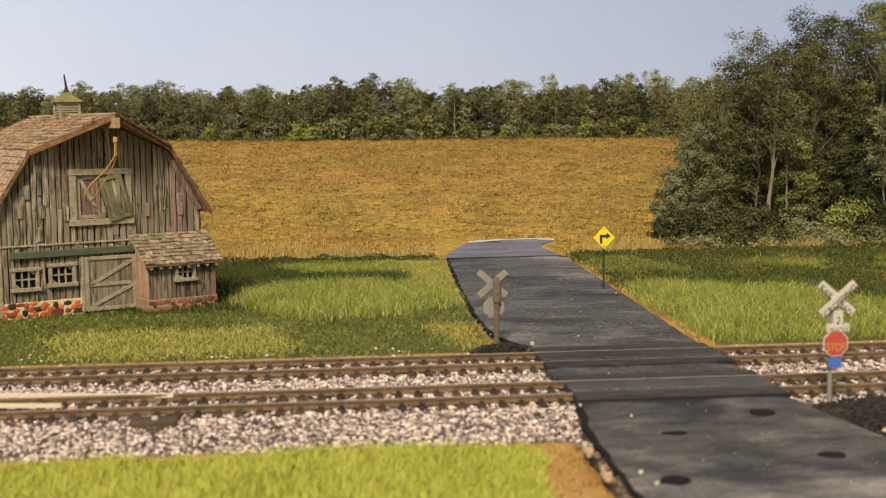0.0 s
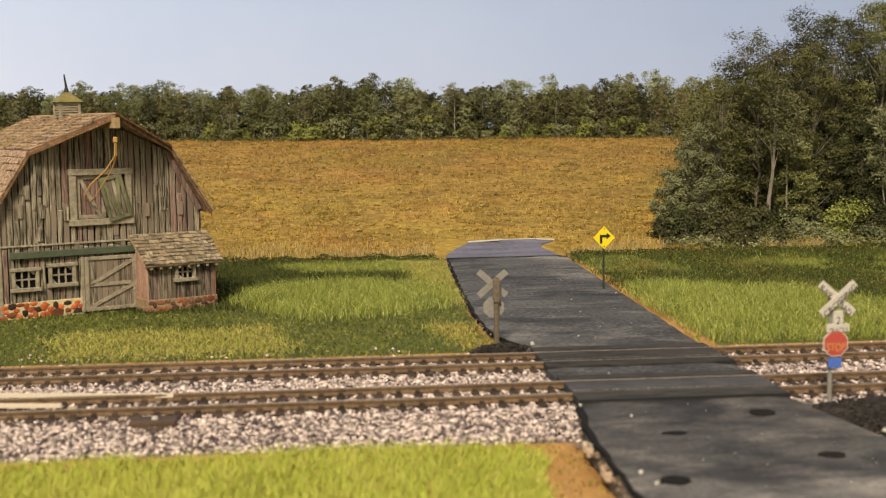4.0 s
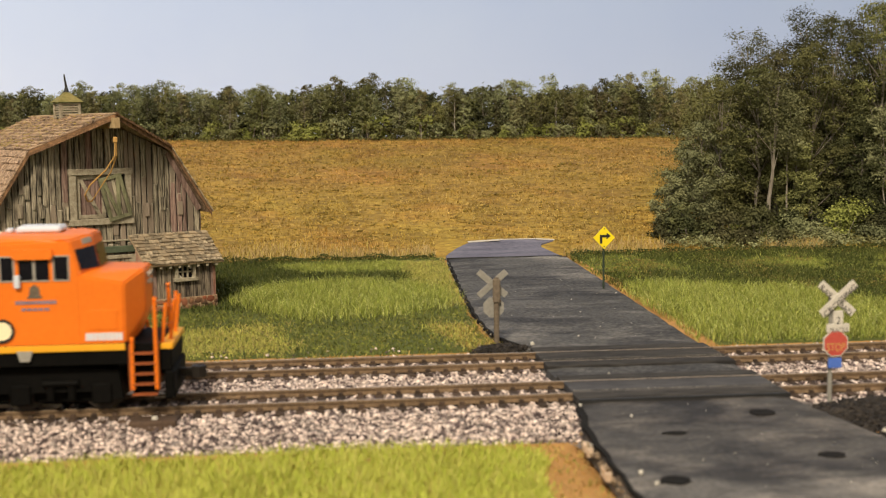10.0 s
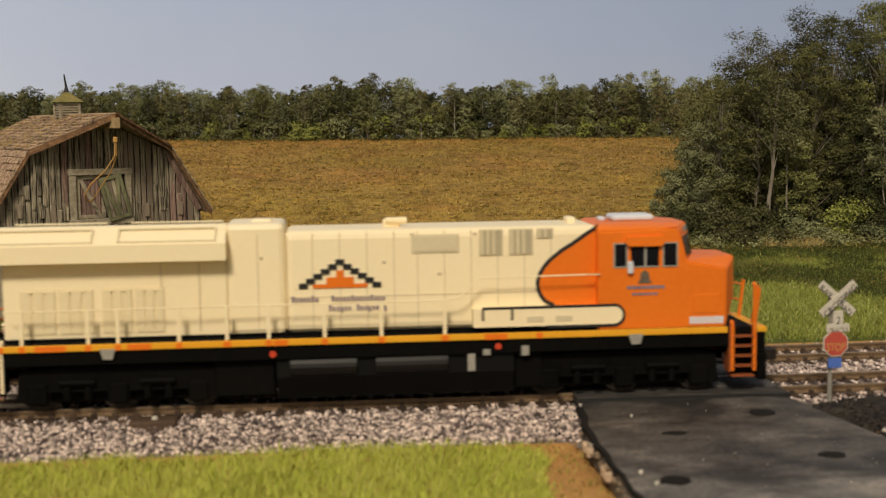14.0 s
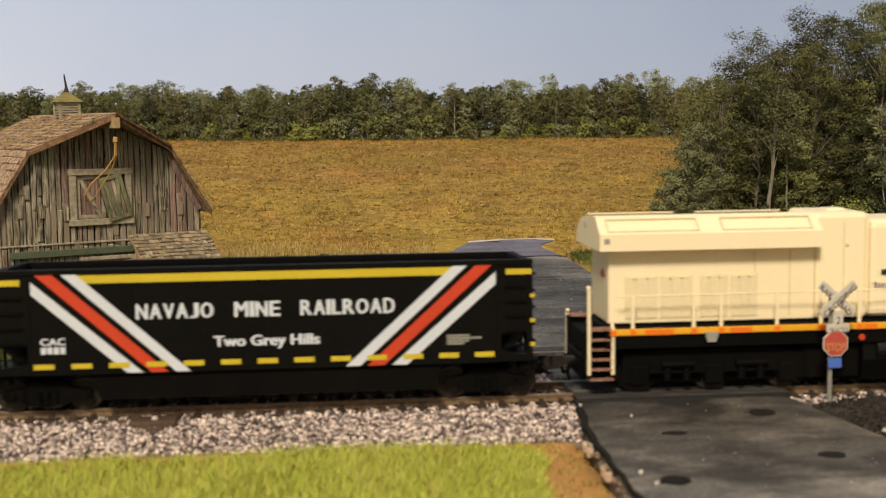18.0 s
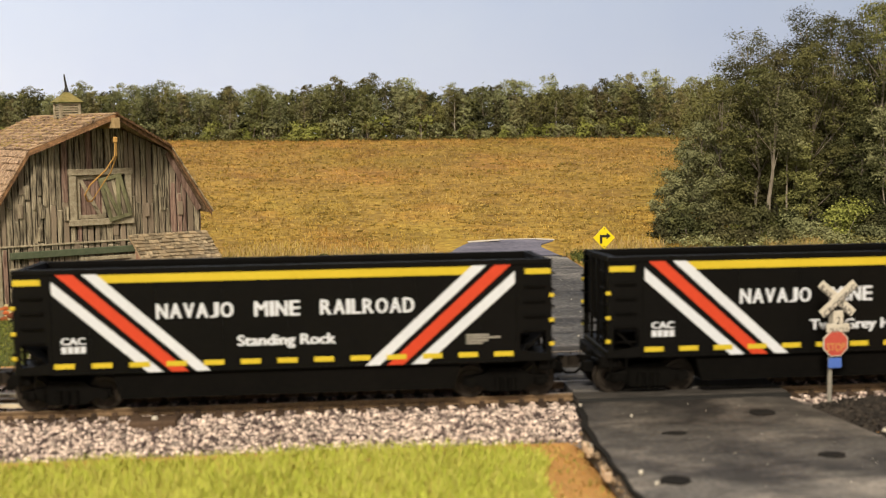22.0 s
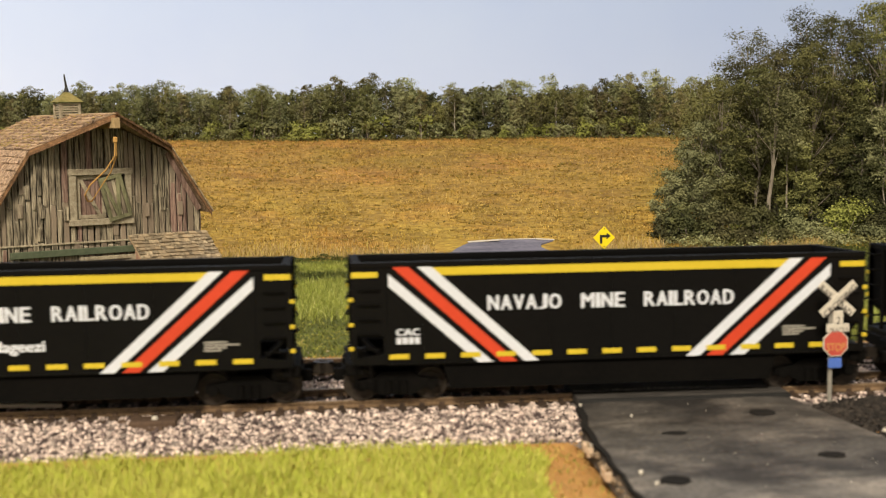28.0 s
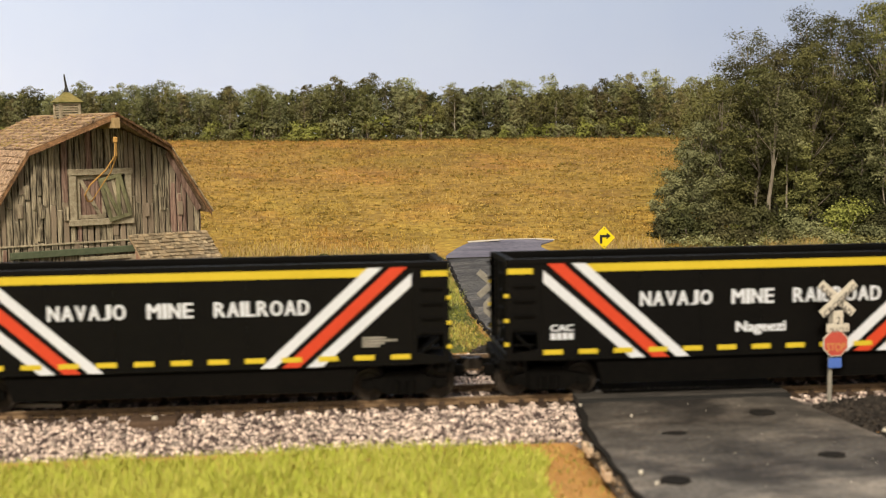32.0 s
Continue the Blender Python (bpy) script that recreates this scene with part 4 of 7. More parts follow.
    for s in (-1, 1):
        for x in (-99, -88, -80, -71, -62.8, -55, -47, -39, -31, -24, -16, -8, 0, 8, 16):
            box(bm, x - 0.14, x + 0.14, s * 12.05 - 0.12, s * 12.05 + 0.12, 22.8, 43 if x < -80 else 51)
        box(bm, -62, 16, s * 12.05 - 0.1, s * 12.05 + 0.1, 31.8, 32.05)
        for x, z in ((-25.6, 50.0), (-6.9, 49.8), (-17.6, 38.2), (-70, 44), (-34, 42)):
            box(bm, x - 0.5, x + 0.5, s * 12.1 - 0.3, s * 12.1 + 0.3, z - 0.4, z + 0.4, 0.1)
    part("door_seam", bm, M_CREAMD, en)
    # roof details
    bm = bmesh.new()
    for x, w, z in ((-31, 2.6, 51.6), (-70, 3, 52.6), (24, 1.4, 51.4)):
        box(bm, x - w, x + w, -3, 3, z - 0.2, z + 2.0, 0.5, 2)
    cyl(bm, (-33, -3.2, 53.6), (-26.6, -3.2, 53.4), 0.8, 1.1, 10)
    split("horn", bm, M_CREAM, en)
    # cab and nose, both with a front that is swept back to the sides
    def hull(points):
        bm = bmesh.new()
        for x, y, z in points:
            for q in (-y, y):
                bm.verts.new((x, q, z))
        bmesh.ops.convex_hull(bm, input=bm.verts)
        bmesh.ops.dissolve_limit(bm, angle_limit=0.02, verts=bm.verts, edges=bm.edges)
        bmesh.ops.bevel(bm, geom=list(bm.edges), offset=0.45, segments=2, affect="EDGES")
        return bm

    part("cab", hull([(29.5, 16.2, 20), (29.5, 16.2, 49.8), (29.5, 14.6, 51.2), (31.0, 12, 52.0), (53.6, 12, 51.9), (53.8, 16.2, 50.6), (56.2, 16.2, 41.4), (56.2, 16.2, 20), (58.6, 7, 51.7), (60.6, 7, 41.4), (60.6, 7, 20)]), M_ORANGE, en, "orange cab")
    part("nose", hull([(55, 16.1, 20.2), (55, 16.1, 40.6), (55, 9, 41.9), (68.4, 16.1, 20.2), (68.6, 16.1, 38.0), (73.4, 8, 41.2), (73.6, 8, 29), (70.6, 8, 21)]), M_ORANGE, en, "orange wide nose")

    def pane(bm, quad, u0, u1, v0, v1):
        """A thin plate on a slanting wall: quad = low near, low far, high far, high near."""
        a, b, c, d = [Vector(p) for p in quad]
        out = (b - a).cross(d - a).normalized()
        out = out if out.x > 0 else -out
        pts = [a.lerp(b, u).lerp(d.lerp(c, u), v) for u, v in ((u0, v0), (u1, v0), (u1, v1), (u0, v1))]
        lo, hi = [bm.verts.new(p - out * 0.2) for p in pts], [bm.verts.new(p + out * 0.2) for p in pts]
        bm.faces.new(lo[::-1])
        bm.faces.new(hi)
        for i in range(4):
            bm.faces.new((lo[i], lo[(i + 1) % 4], hi[(i + 1) % 4], hi[i]))

    bm, trim = bmesh.new(), bmesh.new()
    for s in (-1, 1):
        wall = [(56.2, s * 16.2, 41.4), (60.6, s * 7, 41.4), (58.6, s * 7, 51.7), (53.8, s * 16.2, 50.6)]
        pane(bm, wall, 0.1, 0.97, 0.06, 0.68)
        pane(trim, wall, 0.5, 0.9, 0.78, 0.94)
    pane(bm, [(60.6, -7, 41.4), (60.6, 7, 41.4), (58.6, 7, 51.7), (58.6, -7, 51.7)], 0.06, 0.94, 0.06, 0.68)
    split("windshield", bm, M_GLASS, en, "dark slanting windshield pane")
    split("number_board", trim, M_GREY, en, "small grey number board over the windshield")
    bm = bmesh.new()
    for y in (-2.2, 2.2):
        for z in (36.6, 38.8):
            cyl(bm, (73.0, y, z), (74.2, y, z), 0.85, 0.75, 10)
    split("headlight", bm, M_SIGNW, en, "white headlight on the nose")
    for s in (-1, 1):
        part("nose_hatch", box(bmesh.new(), 58.5, 66.4, s * 16.15 - 0.15, s * 16.15 + 0.15, 24.6, 30.4, 0.12), M_ORANGE, en)
    part("platform_edge", boxes((78.2, 81.8, -15, 15, 18.2, 19.9), bev=0.2), M_GOLD, en, "yellow front platform edge")
    bm = bmesh.new()
    for s in (-1, 1):
        for a, b in ((34.5, 37.9), (39.4, 43.4), (44.1, 47.9), (49.4, 53.2)):
            box(bm, a, b, s * 16.25 - 0.12, s * 16.25 + 0.12, 39.4, 46.0, 0.1)
    split("cab_window", bm, M_GLASS, en, "dark cab windows")
    bm = bmesh.new()
    for s in (-1, 1):
        for a, b in ((34.5, 37.9), (49.4, 53.2)):
            for r in ((a - 0.45, a, 39.0, 46.4), (b, b + 0.45, 39.0, 46.4), (a, b, 46.0, 46.4), (a, b, 39.0, 39.4)):
                box(bm, r[0], r[1], s * 16.35 - 0.15, s * 16.35 + 0.15, r[2], r[3])
        box(bm, 43.4, 44.1, s * 16.35 - 0.15, s * 16.35 + 0.15, 39.4, 46.0)
        box(bm, 39.4, 47.9, s * 16.35 - 0.15, s * 16.35 + 0.15, 39.0, 39.4)
    split("window_frame", bm, M_GREY, en, "grey window gaskets")
    bm = bmesh.new()
    for s in (-1, 1):
        prism(bm, [(38.6, 45.4), (48.6, 45.4), (49.4, 46.6), (49.0, 48.2), (37.9, 48.2), (37.4, 46.6)], min(s * 16.2, s * 17.6), max(s * 16.2, s * 17.6))
    split("sun_shade", bm, M_ORANGE, en)
    bm = bmesh.new()
    for s in (-1, 1):
        box(bm, 38.2, 39.9, s * 17.2 - 0.5, s * 17.2 + 0.5, 37.2, 41.0, 0.3)
    split("mirror", bm, M_WHITE, en)
    split("cab_beacon", boxes((36.4, 49.4, -5, 5, 51.8, 53.9, 0.7), (32.8, 34.8, -2, 2, 51.8, 53.2, 0.4)), M_WHITE, en, "white air conditioner on the cab roof")
    # orange sweep on the hood side with its black border
    for s in (-1, 1):
        edge = [(30.5, 51.4), (26.6, 49.0), (22.8, 46.4), (19.2, 44.2), (15.8, 41.6), (13.8, 39.4), (12.5, 37.2), (11.9, 35), (12.0, 32.8), (12.8, 30.8), (14.2, 29.0), (16.8, 27.7), (30.5, 27.7)]
        part("orange_sweep", prism(bmesh.new(), [(x, z) for x, z in edge], s * 12.25 - 0.12, s * 12.25 + 0.12), M_ORANGE, en)
        bm = bmesh.new()
        for (a, b), (c, d) in zip(edge, edge[1:-1]):
            ln = math.hypot(c - a, d - b)
            nx, nz = (d - b) / ln * 0.55, -(c - a) / ln * 0.55
            prism(bm, [(a - nx, b - nz), (c - nx, d - nz), (c + nx, d + nz), (a + nx, b + nz)], s * 12.42 - 0.1, s * 12.42 + 0.1)
        part("sweep_border", bm, M_INK, en)
        arc = [(34.2 + 2.75 * math.sin(k * math.pi / 8), 24.95 + 2.75 * math.cos(k * math.pi / 8)) for k in range(9)]
        part("side_box", prism(bmesh.new(), [(-8, 22.2), (-8, 27.6)] + arc, min(s * 11.9, s * 16.6), max(s * 11.9, s * 16.6)), M_CREAM, en)
        bm = bmesh.new()
        out = [(-5.4, 27.8), (34.2, 27.9)] + [(34.2 + (a - 34.2) * 1.12, 24.95 + (b - 24.95) * 1.12) for a, b in arc] + [(14, 21.9)]
        for (a, b), (c, d) in zip(out, out[1:]):
            ln = math.hypot(c - a, d - b) or 1
            nx, nz = (d - b) / ln * 0.4, -(c - a) / ln * 0.4
            prism(bm, [(a - nx, b - nz), (c - nx, d - nz), (c + nx, d + nz), (a + nx, b + nz)], s * 16.55 - 0.15, s * 16.55 + 0.15)
        part("box_border", bm, M_INK, en)
        bm = bmesh.new()
        for x in (-5.2, 3.5):
            box(bm, x - 0.4, x + 0.4, s * 16.65 - 0.15, s * 16.65 + 0.15, 24.2, 27.5)
        split("box_notch", bm, M_POST, en, "dark brown notch in the walkway box")
        for k in range(2):
            part("box_lid", box(bmesh.new(), 8 + k * 8.6, 13 + k * 8.6, s * 16.65 - 0.12, s * 16.65 + 0.12, 23.4, 25.2, 0.1), M_CREAMD, en)
        # stepped emblem and unreadable words as plain bars
        f = new("hood_emblem")
        f.parent = en
        f.matrix_basis = at(-47, s * 12.35, 0, 0, 0, 0 if s < 0 else 180)
        bm = bmesh.new()
        for k in range(6):
            for c in ((0,) if k == 0 else (k * 2.16, -k * 2.16)):
                box(bm, c - 1.3, c + 1.3, -0.06, 0.06, 41.4 - k * 1.38, 43.0 - k * 1.38)
        split("black_step", bm, M_INK, f)
        bm = bmesh.new()
        for w, z0, z1 in ((8.1, 34.6, 35.7), (4.0, 35.72, 37.7), (1.1, 37.72, 39.7)):
            box(bm, -w, w, -0.06, 0.06, z0, z1)
        split("orange_step", bm, M_ORANGE, f)
        bm = bmesh.new()
        for a, b in ((-14.2, -5.2), (-2.6, 14.0)):
            for k in range(int((b - a) / 1.15)):
                box(bm, a + k * 1.15, a + k * 1.15 + 0.75, -0.05, 0.05, 30.6, 31.7 + (0.6 if k % 5 == 0 else 0))
        for a, b in ((-3.4, 3.6), (4.8, 14.0)):
            for k in range(int((b - a) / 1.15)):
                box(bm, a + k * 1.15, a + k * 1.15 + 0.7, -0.05, 0.05, 27.8 - (0.4 if k % 4 == 3 else 0), 29.0 + (0.5 if k == 0 else 0))
        split("word_bar", bm, M_PURP, f)
        bm = bmesh.new()
        for k in range(9):
            box(bm, 57.4 + k * 1.17, 58.4 + k * 1.17, s * 16.0 - 0.25, s * 16.0 + 0.25, 21.5, 23.7)
        split("number_bar", bm, M_WHITE, en)
        bm = bmesh.new()
        box(bm, 41.6, 45.6, s * 16.3 - 0.1, s * 16.3 + 0.1, 34.2, 34.9)
        prism(bm, [(42, 34.5), (42.3, 37.2), (43.6, 38.2), (44.9, 37.2), (45.2, 34.5)], s * 16.3 - 0.1, s * 16.3 + 0.1)
        part("cab_emblem", bm, M_POST, en)
        bm = bmesh.new()
        for k in range(8):
            box(bm, 38.2 + k * 1.45, 39.5 + k * 1.45, s * 16.3 - 0.1, s * 16.3 + 0.1, 32.5, 33.5)
        for k in range(5):
            box(bm, 39.8 + k * 1.6, 41.1 + k * 1.6, s * 16.3 - 0.1, s * 16.3 + 0.1, 30.6, 31.4)
        split("word_bar", bm, M_PURP, en)
        # handrails
        posts = (-138, -119.4, -111, -93.7, -80, -68, -51.8, -35.3, -16.6)
        for x in posts:
            part("stanchion", box(bmesh.new(), x - 0.55, x + 0.55, s * 17.3 - 0.3, s * 17.3 + 0.3, 20.7, 30.8, 0.1), M_CREAM, en)
        part("handrail", tube(bmesh.new(), [(-143, s * 17.3, 30.4), (-17, s * 17.3, 30.8), (-12, s * 17.3, 31.4), (-9, s * 17.2, 34.4), (-6.4, s * 17, 37.0), (30, s * 16.8, 37.3)], 0.23, 6), M_CREAM, en)
        part("cab_handrail", tube(bmesh.new(), [(26, s * 16.9, 37.6), (30, s * 16.9, 37.6)], 0.23, 6), M_ORANGE, en)
        # steps at both ends
        for e, col in ((1, M_ORANGE), (-1, M_CREAM)):
            x0 = 69.4 if e > 0 else -151.6
            bm = bmesh.new()
            box(bm, x0, x0 + 0.9, s * 14.6 - 2.6, s * 14.6 + 2.6, 6.6, 20.2, 0.1)
            box(bm, x0 + 7.6, x0 + 8.5, s * 14.6 - 2.6, s * 14.6 + 2.6, 6.6, 20.2, 0.1)
            split("step_side", bm, M_STEP if e > 0 else M_BLACK2, en)
            bm = bmesh.new()
            box(bm, x0 + 0.9, x0 + 7.6, s * 14.6 - (1.2 if s > 0 else -0.4), s * 14.6 + (0.4 if s < 0 else -0.4) * -1, 5, 20)
            part("step_back", bm, M_BLACK2, en)
            for z in (5.2, 8.2, 11.2, 14.2, 17.2):
                part("step", box(bmesh.new(), x0 + 0.7, x0 + 7.8, s * 14.9 - 2.6, s * 14.9 + 2.6, z, z + 0.5), M_REDWOOD if e < 0 else M_STEP, en)
            if e < 0:
                part("step", box(bmesh.new(), x0 + 0.7, x0 + 7.8, s * 14.6 - 2.8, s * 14.6 + 2.8, 20.2, 20.7), M_REDWOOD, en, "rusty brown top tread")
            for xx in ((x0 + 1, x0 + 7.8) if e > 0 else (x0 + 0.4, x0 + 7.6)):
                high = 33.5 if xx > 75 or (xx < -150 and s < 0) else 22
                part("grab_post", tube(bmesh.new(), [(xx, s * 17, 7), (xx, s * 17, high - 1), (xx, s * 16, high)], 0.6, 6), col, en)
    split("pilot", boxes((79, 82, -15, 15, 3.5, 11.9, 0.5), (-152.4, -150.6, -11.2, 11.2, 4.5, 11.9, 0.5)), M_BLACK2, en)
    for y in (-13, -6.5, 6.5, 13):
        part("gate_post", tube(bmesh.new(), [(78.6 + (1.6 if abs(y) < 10 else 0), y, 19.8), (80.0 + (1.6 if abs(y) < 10 else 0), y, 31.6)], 0.55, 6), M_ORANGE, en)
    for z in (25, 30.2):
        for s in (-1, 1):
            part("gate_rail", cyl(bmesh.new(), (80.8, s * 6.5, z), (79.4, s * 13.2, z), 0.3, 0.3, 6), M_ORANGE, en)
    for e, x in ((1, 81.6), (-1, -152)):
        bm = bmesh.new()
        box(bm, min(x, x + e * 5), max(x, x + e * 5), -1.2, 1.2, 7.4, 9.8, 0.2)
        prism(bm, [(x + e * 4, -2.0), (x + e * 6.2, -2.4), (x + e * 8.4, -0.8), (x + e * 7.6, 0.2), (x + e * 5.8, -0.6), (x + e * 5.8, 1.4), (x + e * 7.6, 1.8), (x + e * 7.2, 2.6), (x + e * 4, 2.0)], 7.0, 10.4, "z")
        part("coupler", bm, M_STEEL, en)
    # hoses and marks on the rear end
    for y in (-6.5, -4.5, 4.5, 6.5):
        part("air_hose", tube(bmesh.new(), [(-152, y, 9.5), (-154.5, y, 8.6), (-155.6, y * 0.9, 6), (-154.8, y * 0.8, 3.6)], 0.5, 6), M_BLACK2, en)
    bm = bmesh.new()
    prism(bm, [(-7.6, 35.3), (-4.4, 37.6), (-1.2, 35.3), (-2.2, 35.3), (-4.4, 36.8), (-6.6, 35.3)], -144.45, -144.1, "x")
    box(bm, -144.45, -144.1, -5.6, -3.2, 35.0, 35.6)
    split("rear_emblem", bm, M_RED, en, "small red emblem on the hood's rear end")
    bm = bmesh.new()
    box(bm, -148.35, -147.9, 1.6, 3.6, 49.6, 51.4, 0.1)
    for s in (-1, 1):
        box(bm, -146.6, -145.0, s * 17.25 - 0.15, s * 17.25 + 0.15, 46.2, 47.8, 0.1)
    split("marker_light", bm, M_GREY, en, "small dark marker light on the radiator housing")
    # under the frame
    bm = bmesh.new()
    prism(bm, [(-15.6, 14.6), (-16.4, 9), (-14.6, 2.4), (14.6, 2.4), (16.4, 9), (15.6, 14.6)], -66, 4, "x")
    box(bm, 2, 12, -13, 13, 7, 14.5, 0.4)
    part("fuel_tank", bm, M_BLACK, en)
    for a, b in ((-84, -66.5), (4.5, 13)):
        part("equipment_box", boxes((a, b, -14.6, 14.6, 3.4, 14.5), bev=0.5), M_BLACK2, en)
    for s in (-1, 1):
        for a, b in ((-62, -42.7), (-37, -15.8)):
            part("air_reservoir", cyl(bmesh.new(), (a, s * 15.0, 12), (b, s * 15.0, 12), 3.0, 3.1, 16), M_GLOSS, en, smooth=False)
        bm = bmesh.new()
        for x, z0, z1 in ((-8.8, 9.4, 14.6), (-4.2, 14, 15.8), (7.3, 13.6, 16.6)):
            box(bm, x - 1.1, x + 1.1, s * 16.9 - 0.4, s * 16.9 + 0.4, z0, z1, 0.1)
        for x in (-114, 40.5):
            prism(bm, [(x - 2.2, 19.2), (x + 2.2, 19.2), (x + 1.3, 16.2), (x - 1.3, 16.2)], s * 17.9 - 0.3, s * 17.9 + 0.3)
        split("valve_box", bm, M_GREY, en)
        bm = bmesh.new()
        for x, z in ((-0.8, 16.6), (-67, 16.2)):
            cyl(bm, (x, s * 16.4, z), (x, s * 17.4, z), 1.0, 1.0, 10)
        split("fuel_cap", bm, M_RED, en)
    sets = []
    for x in (38, -112):
        tr = part("truck", boxes((-27, 27, -9.5, 9.5, 7, 14), (-20, -3, -11, 11, 2.6, 9), (3, 20, -11, 11, 2.6, 9), bev=0.5), M_BLACK2, en)
        tr.matrix_basis = at(x, 0, 0)
        for s in (-1, 1):
            bm = bmesh.new()
            prism(bm, [(-29, 4), (-28, 12.5), (-14, 13.5), (14, 13.5), (28, 12.5), (29, 4), (24, 3.4), (20, 6.2), (3.5, 6.2), (2, 3.4), (-2, 3.4), (-3.5, 6.2), (-20, 6.2), (-24, 3.4)], s * 13 - 1, s * 13 + 1)
            for a in (-23, 0, 23):
                box(bm, a - 2.9, a + 2.9, s * 13.6 - 1.1, s * 13.6 + 1.1, 2.6, 8.6, 0.4)
            for a in (-11.5, 11.5):
                cyl(bm, (a - 5, s * 14.6, 9), (a + 5, s * 14.6, 9), 1.1, 1.1, 8)
                for q in (-3, 3):
                    cyl(bm, (a + q, s * 14, 4), (a + q, s * 14, 9), 1.2, 1.2, 8)
            part("side_frame", bm, M_BLACK2, tr)
        sets += [wheelset(tr, a, 5.6) for a in (-23, 0, 23)]
    return en, sets


LOCO, LOCO_SETS = loco()
CARS = [hopper(nm) for nm in ("Two Grey Hills", "Standing Rock", "", "Nageezi", "")]
PITCH = 172.1


# ---- barn ----
barn = empty("barn", -150.5, 195.6, 0, 28, label="weathered grey plank gambrel barn with brown shingle roof", category="barn")
BW, BE, BB, BK, BZ, BL = 47.2, 44.1, 31.7, 71.7, 87.0, 103.0   # half width, eave, half break, break, ridge, length


def roof_under(x):
    """Height of the roof over the front wall."""
    x = abs(x)
    return BZ + (BK - BZ) * x / BB if x < BB else BK + (BE - BK) * (x - BB) / (BW - BB)


HOLES = [(-11.4, 10.9, 41.6, 61.2), (-39.6, -30.8, 13.0, 20.4), (-23.6, -14.6, 14.0, 21.4), (-9.2, 14.3, -1, 25)]


def wall_front():
    # carcass behind the planks: back wall and sides
    bm = bmesh.new()
    prism(bm, [(-BW, 0), (-BW, BE), (-BB, BK), (0, BZ), (BB, BK), (BW, BE), (BW, 0)], BL - 1.5, BL)
    box(bm, -BW, -BW + 1.5, 1.5, BL - 1.5, 0, BE)
    box(bm, BW - 1.5, BW, 1.5, BL - 1.5, 0, BE)
    part("wall", bm, M_WOOD, barn)
    # near-black sheet set back behind the front's planks, painting the shade inside
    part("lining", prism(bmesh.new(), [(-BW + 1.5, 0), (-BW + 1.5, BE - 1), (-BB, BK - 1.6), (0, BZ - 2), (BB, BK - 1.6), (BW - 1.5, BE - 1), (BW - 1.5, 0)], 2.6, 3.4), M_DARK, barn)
    r = random.Random(4)
    x = -BW
    while x < BW - 0.6:
        w = min(r.uniform(2.3, 3.2), BW - x)
        a, b = x + 0.29, x + w - 0.29
        split = 31.2 + r.uniform(-1.5, 1.2)
        mid = r.choice((44, 46, 47.5, 52, 58)) + r.uniform(-2, 2)
        spans = [(6.0 if x < -9.5 else 0.4, split), (split + 0.3, mid), (mid + 0.3, None)]
        for z0, z1 in spans:
            cuts = [(z0, z1)]
            for hx0, hx1, hz0, hz1 in HOLES:
                if b > hx0 and a < hx1:
                    fresh = []
                    for c0, c1 in cuts:
                        top = c1 if c1 is not None else 99
                        if top <= hz0 or c0 >= hz1:
                            fresh.append((c0, c1))
                            continue
                        if c0 < hz0:
                            fresh.append((c0, hz0))
                        if top > hz1:
                            fresh.append((hz1, c1))
                    cuts = fresh
            for c0, c1 in cuts:
                ra, rb = roof_under(a) - 0.5, roof_under(b) - 0.5
                if min(ra, rb) <= c0 + 0.8:
                    continue
                ta, tb = (ra, rb) if c1 is None else (min(ra, c1), min(rb, c1 + r.uniform(-0.3, 0.3)))
                y = r.uniform(-0.5, 0.35)
                j = [r.uniform(-0.1, 0.1) for _ in range(4)]
                za, zb = c0 - r.uniform(0, 0.7), c0 - r.uniform(0, 0.7)
                out = [(a + j[0], za), (b + j[1], zb)]
                for q in (0.3, 0.66):
                    out.append((b + r.uniform(-0.28, 0.22), zb + (tb - zb) * q))
                out += [(b + j[2], tb), (a + j[3], ta)]
                for q in (0.66, 0.3):
                    out.append((a + r.uniform(-0.22, 0.28), za + (ta - za) * q))
                bm = prism(bmesh.new(), out, y, y + 1.9)
                near = [e for e in bm.edges if all(abs(v.co.y - y) < 1e-4 for v in e.verts)]
                for f in bmesh.ops.bevel(bm, geom=near, offset=0.26, segments=1, affect="EDGES")["faces"]:
                    f.material_index = 1
                worn = r.random() < (0.75 if x > 30 and z0 > 30 else 0.12)
                part("plank", bm, [M_MAROON if worn else M_WOOD, M_WORN], barn)
        x += w


wall_front()


def slab(quad, thick):
    """A roof plane with the four corners given, thickened downwards."""
    bm = bmesh.new()
    q = [Vector(p) for p in quad]
    nrm = (q[1] - q[0]).cross(q[3] - q[0]).normalized()
    nrm = nrm if nrm.z > 0 else -nrm
    up, lo = [bm.verts.new(p) for p in q], [bm.verts.new(p - nrm * thick) for p in q]
    bm.faces.new(up)
    bm.faces.new(lo[::-1])
    for i in range(4):
        bm.faces.new((up[i], lo[i], lo[(i + 1) % 4], up[(i + 1) % 4]))
    return bm


